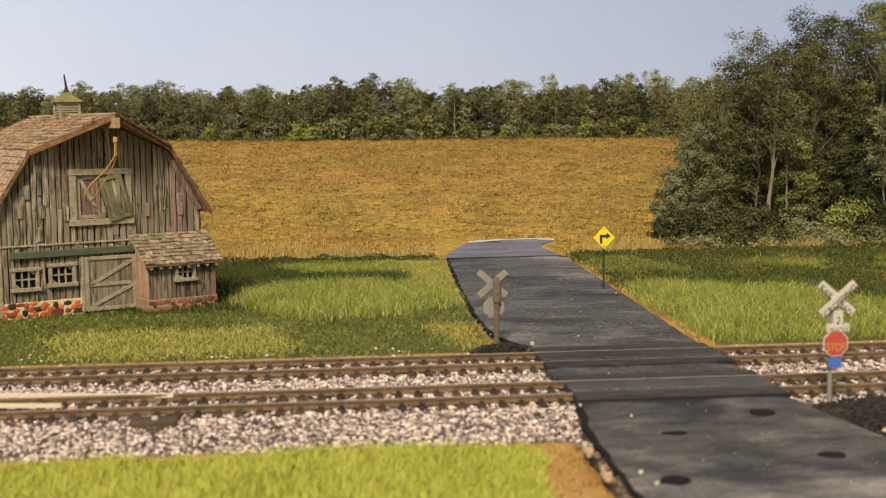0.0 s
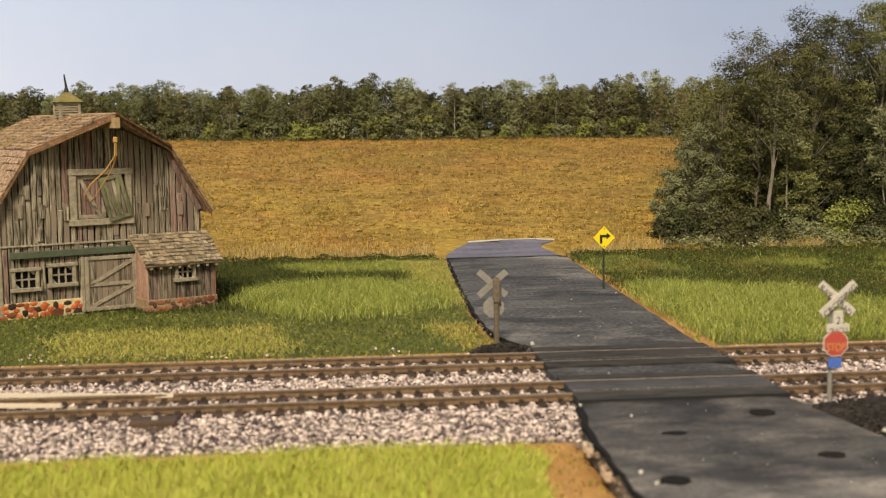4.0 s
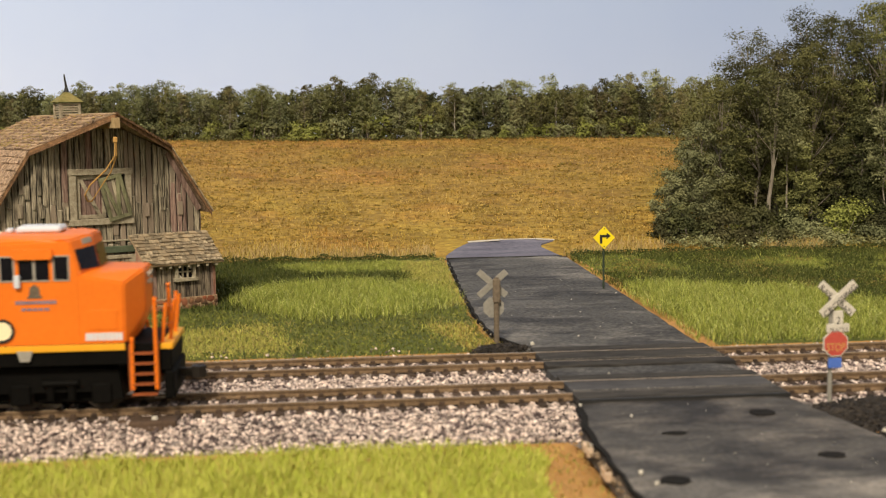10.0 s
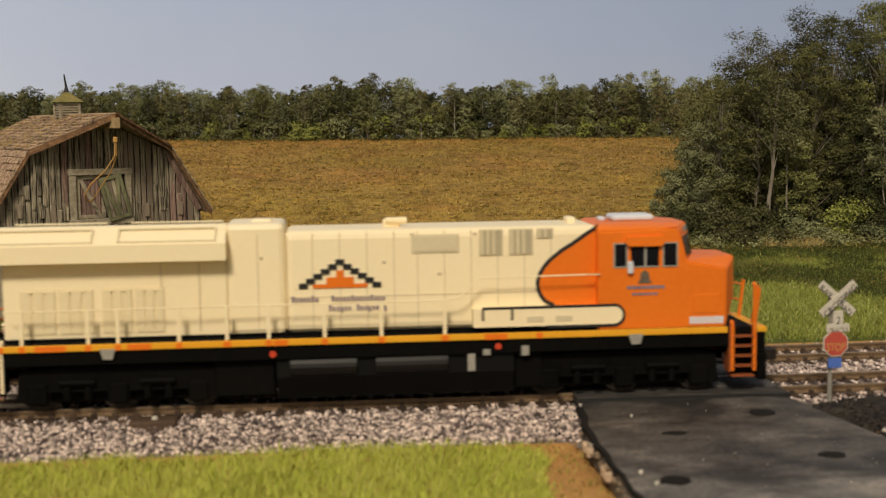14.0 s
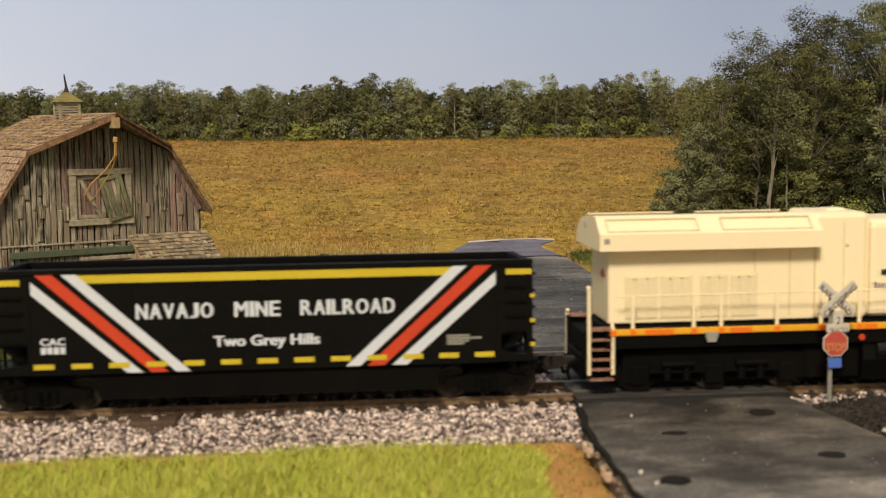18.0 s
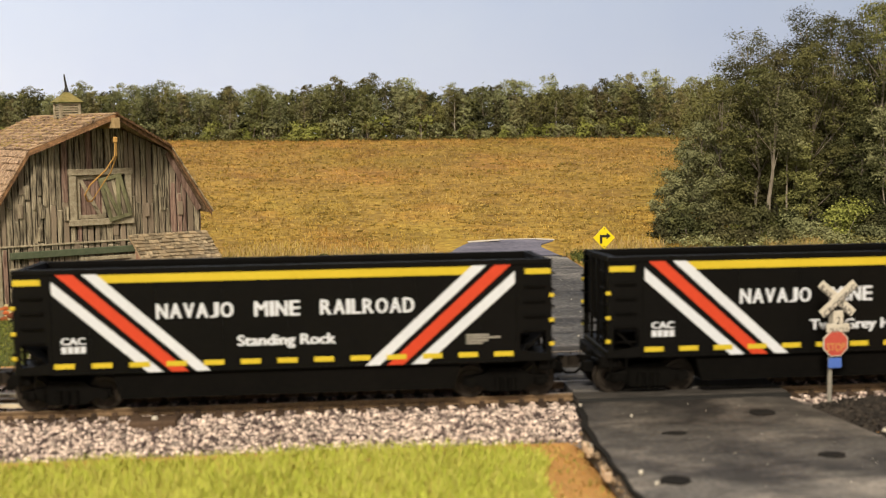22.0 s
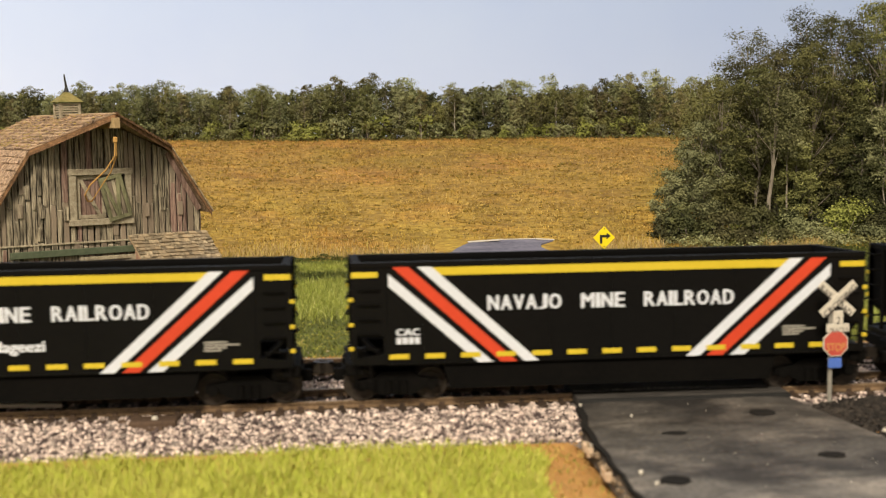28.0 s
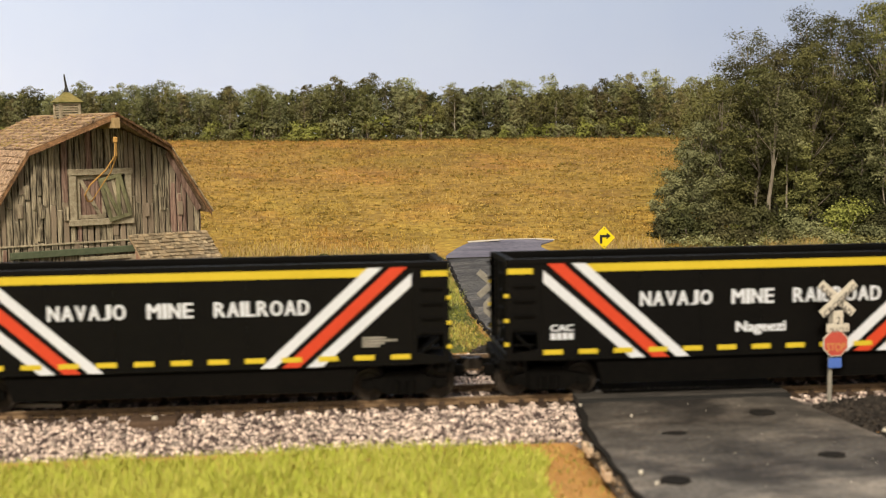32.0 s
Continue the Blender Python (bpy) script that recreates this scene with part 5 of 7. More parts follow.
def shingles(parent, quad, rows, width, seed, loose=True, m=None, lift=0.25):
    """Courses of shingles on a roof plane: quad = lower front, lower back, upper back, upper front."""
    lf, lb, ub, uf = [Vector(p) for p in quad]
    nrm = (lb - lf).cross(uf - lf).normalized()
    nrm = nrm if nrm.z > 0 else -nrm
    r = random.Random(seed)
    joined = bmesh.new()
    for i in range(rows):
        t0, t1 = i / rows, min(1.0, (i + 1.35) / rows)
        a0, b0, a1, b1 = lf.lerp(uf, t0), lb.lerp(ub, t0), lf.lerp(uf, t1), lb.lerp(ub, t1)
        ln = (b0 - a0).length
        s = -r.uniform(0, width * 0.6)
        while s < ln - 0.4:
            w = width * r.uniform(0.6, 1.3)
            u0, u1 = max(0.0, s) / ln, min(ln, s + w - 0.18) / ln
            s += w
            if u1 - u0 < 0.4 / ln:
                continue
            drop = r.uniform(-0.1, 0.2) / max(rows, 1)
            l0, l1 = a0.lerp(b0, u0), a0.lerp(b0, u1)
            h0, h1 = a1.lerp(b1, u0), a1.lerp(b1, u1)
            sag = (l0 - h0) * drop * 3
            hi = nrm * (lift + 0.55 + r.uniform(-0.25, 0.5))
            lo = nrm * lift
            bm = bmesh.new() if loose else joined
            v = [bm.verts.new(p) for p in (l0 + sag + hi * 0.4, l1 + sag + hi * 0.4, h1 + lo * 0.3, h0 + lo * 0.3, l0 + sag + hi, l1 + sag + hi, h1 + lo, h0 + lo)]
            for f in ((3, 2, 1, 0), (4, 5, 6, 7), (0, 1, 5, 4), (1, 2, 6, 5), (2, 3, 7, 6), (3, 0, 4, 7)):
                bm.faces.new([v[k] for k in f])
            if loose:
                part("shingle", bm, m or M_SHINGLE, parent)
    if not loose:
        tagged(part("shingles", joined, m or M_SHINGLE, parent), kind="stuff")


PW, OV = -22.0, -3.5     # the hay hood's tip and the rake's overhang
UL = [(-BB - 0.5, OV, BK + 1), (-BB - 0.5, BL + 2, BK + 1), (0, BL + 2, BZ + 1), (0, PW, BZ + 1)]
UR = [(BB + 0.5, OV, BK + 1), (BB + 0.5, BL + 2, BK + 1), (0.05, BL + 2, BZ + 1), (0.05, PW, BZ + 1)]
LL = [(-BW - 5, OV, BE - 3), (-BW - 5, BL + 2, BE - 3), (-BB - 0.5, BL + 2, BK + 0.8), (-BB - 0.5, OV, BK + 0.8)]
LR = [(BW + 4, OV, BE - 1.6), (BW + 4, BL + 2, BE - 1.6), (BB + 0.5, BL + 2, BK + 0.8), (BB + 0.5, OV, BK + 0.8)]
for q in (UL, UR, LL, LR):
    part("roof_deck", slab(q, 0.9), M_SHINGLE, barn)
shingles(barn, UL, 12, 3.7, 1)
shingles(barn, LL, 11, 3.8, 2, loose=False)
shingles(barn, UR, 8, 5.2, 3, loose=False)
shingles(barn, LR, 8, 5.2, 5, loose=False)
# barge boards along the rakes
for q in (UL, UR, LL, LR):
    a, b = Vector(q[0]), Vector(q[3])
    bm = bmesh.new()
    d = Vector((0, -0.4, 0))
    drop = Vector((0, 0, 2.3 if q in (UL, LL) else 1.9))
    v = [bm.verts.new(p) for p in (a + d, b + d, b + d - drop, a + d - drop, a - d, b - d, b - d - drop, a - d - drop)]
    for f in ((0, 1, 2, 3), (7, 6, 5, 4), (0, 4, 5, 1), (1, 5, 6, 2), (2, 6, 7, 3), (3, 7, 4, 0)):
        bm.faces.new([v[k] for k in f])
    part("barge_board", bm, M_RUST, barn, "rust brown ragged roof edge")
part("ridge_cap", boxes((-0.8, 0.8, PW - 0.3, BL + 2, BZ + 0.9, BZ + 1.6), bev=0.3), M_SHINGLE, barn)
M_BEAM = mat("raw_wood", (0.3, 0.2, 0.09), (0.5, 0.37, 0.2), 0.85, 500, 2000, 0.5, stretch=(1, 1, 0.2))
part("rake_board", prism(bmesh.new(), [(BB + 0.2, BK - 0.8), (BB - 1.6, BK - 2.2), (BW - 2.2, BE - 1.2), (BW, BE + 0.2)], -1.0, -0.5), M_MAROON, barn, "faded red board under the rake")
# stubby shingle ends showing along the right-hand rakes, and dry litter on the roof
r = random.Random(14)
for q in (UR, LR):
    a, b = Vector(q[0]), Vector(q[3])
    n = 15 if q is UR else 12
    for k in range(n):
        c0, c1 = a.lerp(b, k / n), a.lerp(b, (k + 0.9) / n)
        bm = bmesh.new()
        d, h = Vector((0, -1.1 - r.uniform(0, 0.9), 0)), Vector((0, 0, 0.9 + r.uniform(-0.2, 0.5)))
        v = [bm.verts.new(p) for p in (c0, c1, c1 + d, c0 + d, c0 + h, c1 + h, c1 + h + d, c0 + h + d)]
        for f in ((3, 2, 1, 0), (4, 5, 6, 7), (0, 1, 5, 4), (1, 2, 6, 5), (2, 3, 7, 6), (3, 0, 4, 7)):
            bm.faces.new([v[i] for i in f])
        part("shingle", bm, M_SHINGLE2 if q is LR else M_RUST, barn)
q = np.random.default_rng(91)
u, w = q.uniform(0.02, 0.98, 420), q.uniform(0, 1, 420) ** 0.8
lo, hi = (np.array(UL[0])[None] * (1 - w[:, None]) + np.array(UL[1])[None] * w[:, None]), (np.array(UL[3])[None] * (1 - w[:, None]) + np.array(UL[2])[None] * w[:, None])
tagged(stones("roof_litter", lo * (1 - u[:, None]) + hi * u[:, None] + np.array([0, 0, 1.0]), q.uniform(0.2, 0.5, 420), M_STRAW, barn, "straw-coloured litter on the shingles", wide=1.9), kind="stuff")
# hay hoist: beam, block and rope
part("hoist_beam", boxes((-1.5, 1.5, PW - 2.2, 2, BZ - 5.2, BZ - 0.6), bev=0.2), M_BEAM, barn, "tan hoist beam under the hood")
part("pulley", boxes((-0.9, 0.9, PW - 0.2, PW + 1.4, 75.6, 78.2), bev=0.4), M_ROPE, barn, "brass-coloured pulley block")
part("rope", tube(bmesh.new(), [(0, PW + 0.6, 77.5), (-0.4, PW + 0.8, 70), (-3.4, PW + 4, 64), (-9, PW + 9, 57.5), (-10.6, PW + 12, 53), (-8.6, PW + 15, 50), (-5, -1.6, 49.5)], 0.34, 6), M_ROPE, barn, "slack yellowish rope")
part("rope", tube(bmesh.new(), [(0.3, PW + 0.6, 77), (0.6, PW + 1.4, 70), (-0.6, PW + 6, 63), (-3.2, PW + 11, 57), (-5.6, PW + 15, 51.5), (-5, -1.6, 49.5)], 0.3, 6), M_ROPE, barn)

# loft opening
loft = part("loft_frame", boxes((-14.4, -11.4, -1.1, 0.6, 40.2, 63.4), (10.9, 13.8, -1.1, 0.6, 40.2, 63.4), (-14.9, 14.3, -1.5, 0.6, 61.2, 64.0), (-15, 14.4, -1.6, 0.6, 38.8, 41.6), bev=0.2), M_TRIM, barn)


def braced_door(x0, x1, z0, z1, m, parent, n, brace, edge=None):
    """A plank door of its own: planks, frame and braces."""
    d = part("door", boxes((x0, x1, 0.25, 0.7, z0, z1)), M_DARK, parent)
    w = (x1 - x0) / n
    for i in range(n):
        part("plank", box(bmesh.new(), x0 + i * w + 0.1, x0 + (i + 1) * w - 0.1, -0.5, 0.3, z0 + 0.1, z1 - 0.1, 0.08), m, d)
    fr = 1.7
    rails = [(x0, x1, z1 - fr, z1), (x0, x1, z0, z0 + fr), (x0, x0 + fr, z0 + fr, z1 - fr), (x1 - fr, x1, z0 + fr, z1 - fr)]
    for r in rails:
        part("frame_rail", box(bmesh.new(), r[0], r[1], -1.15, -0.5, r[2], r[3], 0.12), edge or M_TRIM, d)
    for a, b, c, e in brace:
        ln = math.hypot(c - a, e - b)
        nx, nz = -(e - b) / ln * 0.8, (c - a) / ln * 0.8
        part("brace", prism(bmesh.new(), [(a - nx, b - nz), (c - nx, e - nz), (c + nx, e + nz), (a + nx, b + nz)], -1.05, -0.5), edge or M_TRIM, d)
    return d


M_OLIVE = mat("olive_boards", (0.1, 0.105, 0.05), (0.3, 0.29, 0.17), 0.9, 700, 2600, 0.8, vary="object", amount=0.2, stretch=(1, 1, 0.14))
d = braced_door(-6.6, 6.6, -9.6, 9.6, M_MAROON, barn, 6, ((-4.6, 8, 3.6, -8),))
d.matrix_basis = at(-4.6, 1.2, 51.4)
d = braced_door(-5.4, 5.4, -10, 10, M_WOOD, barn, 6, ((-0.5, -8.6, 3.4, 8.4), (-3.4, 8.4, -0.5, -8.6)), M_OLIVE)
d.matrix_basis = at(5.6, -1.6, 51.0, 0, -14, 0)
d = braced_door(-11.8, 11.8, -12.3, 12.3, M_WOOD, barn, 9, ((-10, -0.6, 10, 9.6), (-10, -0.4, 10, -0.4), (-10, -10.6, 10, -1.6)))
d.matrix_basis = at(2.4, -1.0, 12.6)
part("door_jamb", boxes((-10.8, -9.4, -1.0, 0.6, 0, 25.4), bev=0.15), M_TRIM, barn)
part("door_track", boxes((-41.4, 14.6, -1.9, 0.2, 25.8, 28.8), bev=0.25), M_WOODG, barn, "dark green sliding door track cover")
part("ledge", boxes((-BW, 13, -0.9, 0.3, 30.9, 31.7), bev=0.15), M_TRIM, barn)
for x, z in ((-26.6, 46.5), (-36, 47), (-28, 36.5), (-30, 29.6), (6, 37.2), (-12, 29.8), (21, 45), (28.5, 47.5), (37, 45), (9, 29.4), (-33, 55), (-16, 45)):
    part("patch_board", box(bmesh.new(), x - 1.15, x + 1.15, -0.75, 0.0, z - 3.6, z + 2.6, 0.15), M_WOOD, barn)


def barn_window(x0, x1, z0, z1, y, nx, nz, parent):
    w = part("window", boxes((x0 - 1.5, x0, y - 1.2, y + 0.6, z0 - 1, z1 + 1), (x1, x1 + 1.5, y - 1.2, y + 0.6, z0 - 1, z1 + 1), (x0 - 2.2, x1 + 2.2, y - 1.6, y + 0.6, z1, z1 + 1.5),
                             (x0 - 2.2, x1 + 2.2, y - 1.9, y + 0.6, z0 - 1.6, z0), bev=0.15), M_TRIM, parent, "pale wooden window with broken panes")
    for i in range(1, nx):
        x = x0 + (x1 - x0) * i / nx
        part("muntin", box(bmesh.new(), x - 0.32, x + 0.32, y - 0.5, y + 0.3, z0, z1), M_TRIM, w)
    for i in range(1, nz):
        z = z0 + (z1 - z0) * i / nz
        part("muntin", box(bmesh.new(), x0, x1, y - 0.45, y + 0.25, z - 0.32, z + 0.32), M_TRIM, w)
    part("pane", boxes((x0, x1, y + 0.5, y + 0.7, z0, z1)), M_GLASS, w)
    part("broken_glass", prism(prism(bmesh.new(), [(x0, z0), (x0 + 2.2, z0), (x0 + 0.6, z0 + 1.9)], y + 0.3, y + 0.4), [(x1, z1), (x1 - 2.6, z1 - 0.2), (x1 - 0.3, z1 - 2.0)], y + 0.3, y + 0.4), M_SIGNW, w)
    return w


barn_window(-39.6, -30.8, 13.0, 20.4, 0, 3, 2, barn)
barn_window(-23.6, -14.6, 14.0, 21.4, 0, 3, 2, barn)


def stone_foot(parent, x0, x1, y, z1, seed, mortar=None, rock=None):
    f = part("foundation", boxes((x0, x1, y - 0.5, y + 1.4, -3, z1), bev=0.2), mortar or M_FOUND, parent, "mortared fieldstone foundation")
    r = random.Random(seed)
    laid = []
    for _ in range(900):
        sx, sz = r.uniform(1.3, 3.1), r.uniform(1.1, 2.1)
        x, cz = r.uniform(x0 + 0.5, x1 - 0.5), r.uniform(0.2, z1 - sz * 0.6)
        if any(((x - a) / (sx + c)) ** 2 + ((cz - b) / (sz + d)) ** 2 < 0.5 for a, b, c, d in laid):
            continue
        laid.append((x, cz, sx, sz))
        bm = bmesh.new()
        bmesh.ops.create_icosphere(bm, subdivisions=1, radius=1.0)
        for v in bm.verts:
            k = 1 + r.uniform(-0.34, 0.3)
            v.co = (min(x1, max(x0, x + v.co.x * sx * k)), y - 0.5 + v.co.y * 0.45, min(z1, cz + v.co.z * sz * k))
        part("fieldstone", bm, rock or M_COBBLE, f)
    return f


stone_foot(barn, -BW, -9.6, 0.0, 6.6, 3)
# corner post and lean-to shed in front
part("corner_post", boxes((-BW - 0.3, -BW + 2.2, -0.8, 1.4, 0, BE), bev=0.2), M_TRIM, barn)
S0, S1, SD, SH = 14.2, 46.4, -16.6, 21.4
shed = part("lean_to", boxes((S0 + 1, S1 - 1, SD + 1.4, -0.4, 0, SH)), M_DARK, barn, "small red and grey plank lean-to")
r = random.Random(9)
x = S0
while x < S1 - 0.5:
    w = min(r.uniform(1.9, 2.6), S1 - x)
    for z0, z1 in ((4.6, SH + 0.6),):
        if x + w > 27.6 and x < 36:
            spans = [(4.6, 13), (19.6, SH + 0.6)]
        else:
            spans = [(z0, z1)]
        for a, b in spans:
            part("plank", box(bmesh.new(), x + 0.1, x + w - 0.1, SD + r.uniform(-0.2, 0.2), SD + 1.3, a + r.uniform(-0.4, 0.2), b, 0.08), M_MAROON if r.random() < 0.15 or x > 43 else M_SHEDW, shed)
    x += w
y = SD
while y < -1:
    w = 2.3
    top = SH + 10.5 * (y - SD) / (-SD)
    part("plank", prism(bmesh.new(), [(y + 0.08, 4.6), (y + w - 0.08, 4.6), (y + w - 0.08, top + 1), (y + 0.08, top)], S0 - 0.1, S0 + 1.1, "x"), M_PINK, shed)
    part("plank", prism(bmesh.new(), [(y + 0.08, 4.6), (y + w - 0.08, 4.6), (y + w - 0.08, top + 1), (y + 0.08, top)], S1 - 1.1, S1 + 0.1, "x"), M_REDWOOD, shed)
    y += w
M_FOUNDB = mat("brown_mortar", (0.2, 0.12, 0.07), (0.42, 0.3, 0.18), 0.95, 200, 900, 0.7)
stone_foot(shed, S0 - 0.5, S1 + 0.5, SD - 0.2, 5.0, 12, M_FOUNDB, M_COBBLEB)
part("foundation", boxes((S0 - 0.6, S0 + 1.4, SD, -0.5, -3, 5.0), (S1 - 1.4, S1 + 0.6, SD, -0.5, -3, 5.0), bev=0.2), M_FOUNDB, shed)
barn_window(28.2, 35.2, 14.0, 19.4, SD, 3, 2, shed)
SQ = [(S0 - 2.6, SD - 4, SH - 0.6), (S1 + 2.6, SD - 4, SH - 0.6), (S1 + 2.6, -0.6, 33.4), (S0 - 2.6, -0.6, 33.4)]
part("roof_deck", slab(SQ, 0.8), M_SHINGLE, shed)
shingles(shed, SQ, 9, 2.7, 8, m=M_SHINGLE2)
for i in range(8):
    x = S0 + 0.8 + i * 4.4
    part("rafter_end", box(bmesh.new(), x - 0.7, x + 0.7, SD - 3.2, SD + 0.4, SH - 2.6, SH - 1.0, 0.2), M_TRIM, shed)
# cupola on the ridge
CZ = BZ - 1.2
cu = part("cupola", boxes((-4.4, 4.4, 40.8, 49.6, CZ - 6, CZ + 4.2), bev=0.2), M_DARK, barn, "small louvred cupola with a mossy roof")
for sx, sy in ((-1, 40.8), (1, 40.8), (-1, 49.6), (1, 49.6)):
    part("post", box(bmesh.new(), sx * 4.4 - 0.7, sx * 4.4 + 0.7, sy - 0.7, sy + 0.7, CZ - 5, CZ + 8, 0.15), M_TRIM, cu)
for k in range(6):
    z = CZ + 1.4 + k * 1.15
    for y0 in (40.4, 49.4):
        part("louvre", box(bmesh.new(), -3.9, 3.9, y0, y0 + 0.6, z, z + 0.75), M_TRIM, cu)
    for sx in (-4.7, 4.1):
        part("louvre", box(bmesh.new(), sx, sx + 0.6, 41.4, 49, z, z + 0.75), M_TRIM, cu)
bm = bmesh.new()
bmesh.ops.create_cone(bm, cap_ends=True, segments=4, radius1=8.8, radius2=0.9, depth=4.8, matrix=Matrix.Translation((0, 45.2, CZ + 11)) @ Matrix.Rotation(radians(45), 4, "Z"))
part("roof", bm, M_MOSS, cu, "mossy pyramid roof")
part("finial", cyl(cyl(bmesh.new(), (0, 45.2, CZ + 13.4), (0, 45.2, CZ + 15.6), 1.3, 0.7, 8), (0, 45.2, CZ + 15.4), (-0.8, 45.2, CZ + 21.6), 0.6, 0.35, 8), M_INK, cu, "dark bent finial")


# ---- signs and trackside ----
def octagon(r, cx, cz):
    return [(cx + r * math.cos(math.pi / 8 + k * math.pi / 4), cz + r * math.sin(math.pi / 8 + k * math.pi / 4)) for k in range(8)]


def crossbuck(x, y, z, rz, label, front, post_mat, cz, oz, post_top, faded):
    s = empty("crossing_sign", x, y, z, rz, label, "railway sign", "crossbuck signs")
    part("post", cyl(bmesh.new(), (0, 0, -1), (0, 0, post_top), 0.75 if not faded else 1.1, 0.7 if not faded else 0.9, 8), post_mat, s)
    for k, wd in ((1, "CROSSING"), (-1, "RAIL ROAD")):
        bl = part("blade", box(bmesh.new(), -7.0, 7.0, -0.3, 0.3, -1.25, 1.25, 0.12), M_SIGNW if front else M_SIGNB, s)
        bl.matrix_basis = at(1.4, -1.3 - 0.35 * k, cz, 0, -k * 41, 0)
        if front:
            fit_letters(wd, -6.4, 6.4, 1.7, M_FADE, bl, -0.42, 0, bold=0.03)
    if front:
        pl = part("number_plate", box(bmesh.new(), 0.1, 3.3, -1.5, -1.0, cz - 7.4, cz - 3.6, 0.1), M_SIGNW, s)
        fit_letters("2", 1.0, 2.4, 2.2, M_INK, pl, -1.55, cz - 5.6, bold=0)
        pl = part("track_plate", box(bmesh.new(), -2.0, 5.2, -1.6, -1.1, cz - 10.0, cz - 7.5, 0.1), M_SIGNW, s)
        fit_letters("TRACKS", -1.4, 4.6, 1.4, M_FADE, pl, -1.66, cz - 8.8, bold=0)
    st = part("stop_sign", prism(bmesh.new(), octagon(4.2, 1.0, oz), -1.5, -1.0), M_SIGNW if front else M_SIGNB, s)
    if front:
        part("red_face", prism(bmesh.new(), octagon(3.85, 1.0, oz), -1.62, -1.5), M_SIGNR, st)
        fit_letters("STOP", -1.9, 3.9, 2.5, M_ROPE, st, -1.68, oz, bold=0)
        part("blue_plate", box(bmesh.new(), -1.2, 3.0, -1.5, -1.0, oz - 7.4, oz - 4.4, 0.1), M_SIGNBL, s, "small blue notice")
    return s


crossbuck(98.0, -24.2, -1.0, 4, "white crossbuck over a red stop sign on a thin post", True, M_SIGNB, 30.4, 17.0, 33, False)
s = crossbuck(11.6, 84.2, 0.0, 0, "grey back of a crossbuck and stop sign on a brown post", False, M_POST, 22.0, 13.0, 24.5, True)
s.matrix_basis = at(12.6, 84.2, 0, 0, 0, 176)
part("back_batten", box(bmesh.new(), -1.4, 1.4, 0.4, 1.4, 15, 24, 0.3), M_POST, s)

ds = empty("curve_sign", 85.4, 227, -0.6, 4, "yellow diamond sign with a black right-turn arrow", "road sign")
part("post", cyl(bmesh.new(), (0, 0, -1), (0, 0, 23), 0.55, 0.55, 8), M_GPOST, ds)
pl = part("plate", prism(bmesh.new(), [(-5.5, 25.8), (0, 20.2), (5.5, 25.8), (0, 31.4)], -1.2, -0.7), M_SIGNY, ds)
bmesh_arrow = prism(bmesh.new(), [(-2.2, 22.9), (-1.0, 22.9), (-1.0, 25.9), (1.2, 25.9), (1.2, 25.0), (3.3, 26.6), (1.2, 28.2), (1.2, 27.2), (-2.2, 27.2)], -1.32, -1.2)
part("arrow", bmesh_arrow, M_INK, pl, "black turn arrow")
bm = bmesh.new()
for z in (30.2, 21.5):
    cyl(bm, (0, -1.4, z), (0, -1.2, z), 0.3, 0.3, 8)
part("bolt", bm, M_FADE, pl)


def scatter(n, x0, x1, y0, y1, z, size, m, name, label, category, seed):
    g = np.random.default_rng(seed)
    x, y = g.uniform(x0, x1, n), g.uniform(y0, y1, n)
    cx, cy = (x0 + x1) / 2, (y0 + y1) / 2
    d = ((x - cx) / (x1 - x0) * 2) ** 2 + ((y - cy) / (y1 - y0) * 2) ** 2
    k = d < g.uniform(0.5, 1.1, n)
    x, y, d = x[k], y[k], d[k]
    return tagged(stones(name, np.stack([x, y, z + np.maximum(0, 1 - d) * 2.6 + g.uniform(-0.3, 0.4, len(x))], 1), size * g.uniform(0.5, 1.2, len(x)), m), label, category, kind="stuff")


scatter(4200, 84, 150, -66, -13, -3.6, 1.3, M_COAL, "dark_rubble", "heap of dark brown rubble beside the crossing", "rubble", 3)
scatter(900, 0, 27, 66, 84, -2.4, 1.0, M_COAL, "dark_rubble", "heap of dark brown rubble at the crossing sign", "rubble", 5)
g = random.Random(21)
for x, y, z, sz in ((25.4, 79, -0.2, 1.5), (22.6, -24, -0.4, 0.9), (34.6, -37, -0.9, 0.7), (22.4, -96, -0.6, 1.1), (24, -104, -0.9, 0.9), (45.5, 92, 0, 0.6), (86.5, 205, 0.6, 0.5), (62, 190, 0.3, 0.4),
                    (18, -62, -2.4, 1.3), (99, -60, -1.8, 1.2), (110, -42, -1.0, 0.9), (41, 20, -0.2, 0.5)):
    bm = bmesh.new()
    bmesh.ops.create_icosphere(bm, subdivisions=1, radius=sz * 0.72)
    for v in bm.verts:
        v.co = Vector((x, y, z)) + v.co * g.uniform(0.7, 1.15)
    tagged(part("loose_stone", bm, M_SIGNW), "stray white ballast stone on the road", "stone", "stray stones")
M_CRUMB = mat("crumbled_edge", (0.12, 0.085, 0.055), (0.4, 0.3, 0.2), 0.9, 200, 900, 0.5)
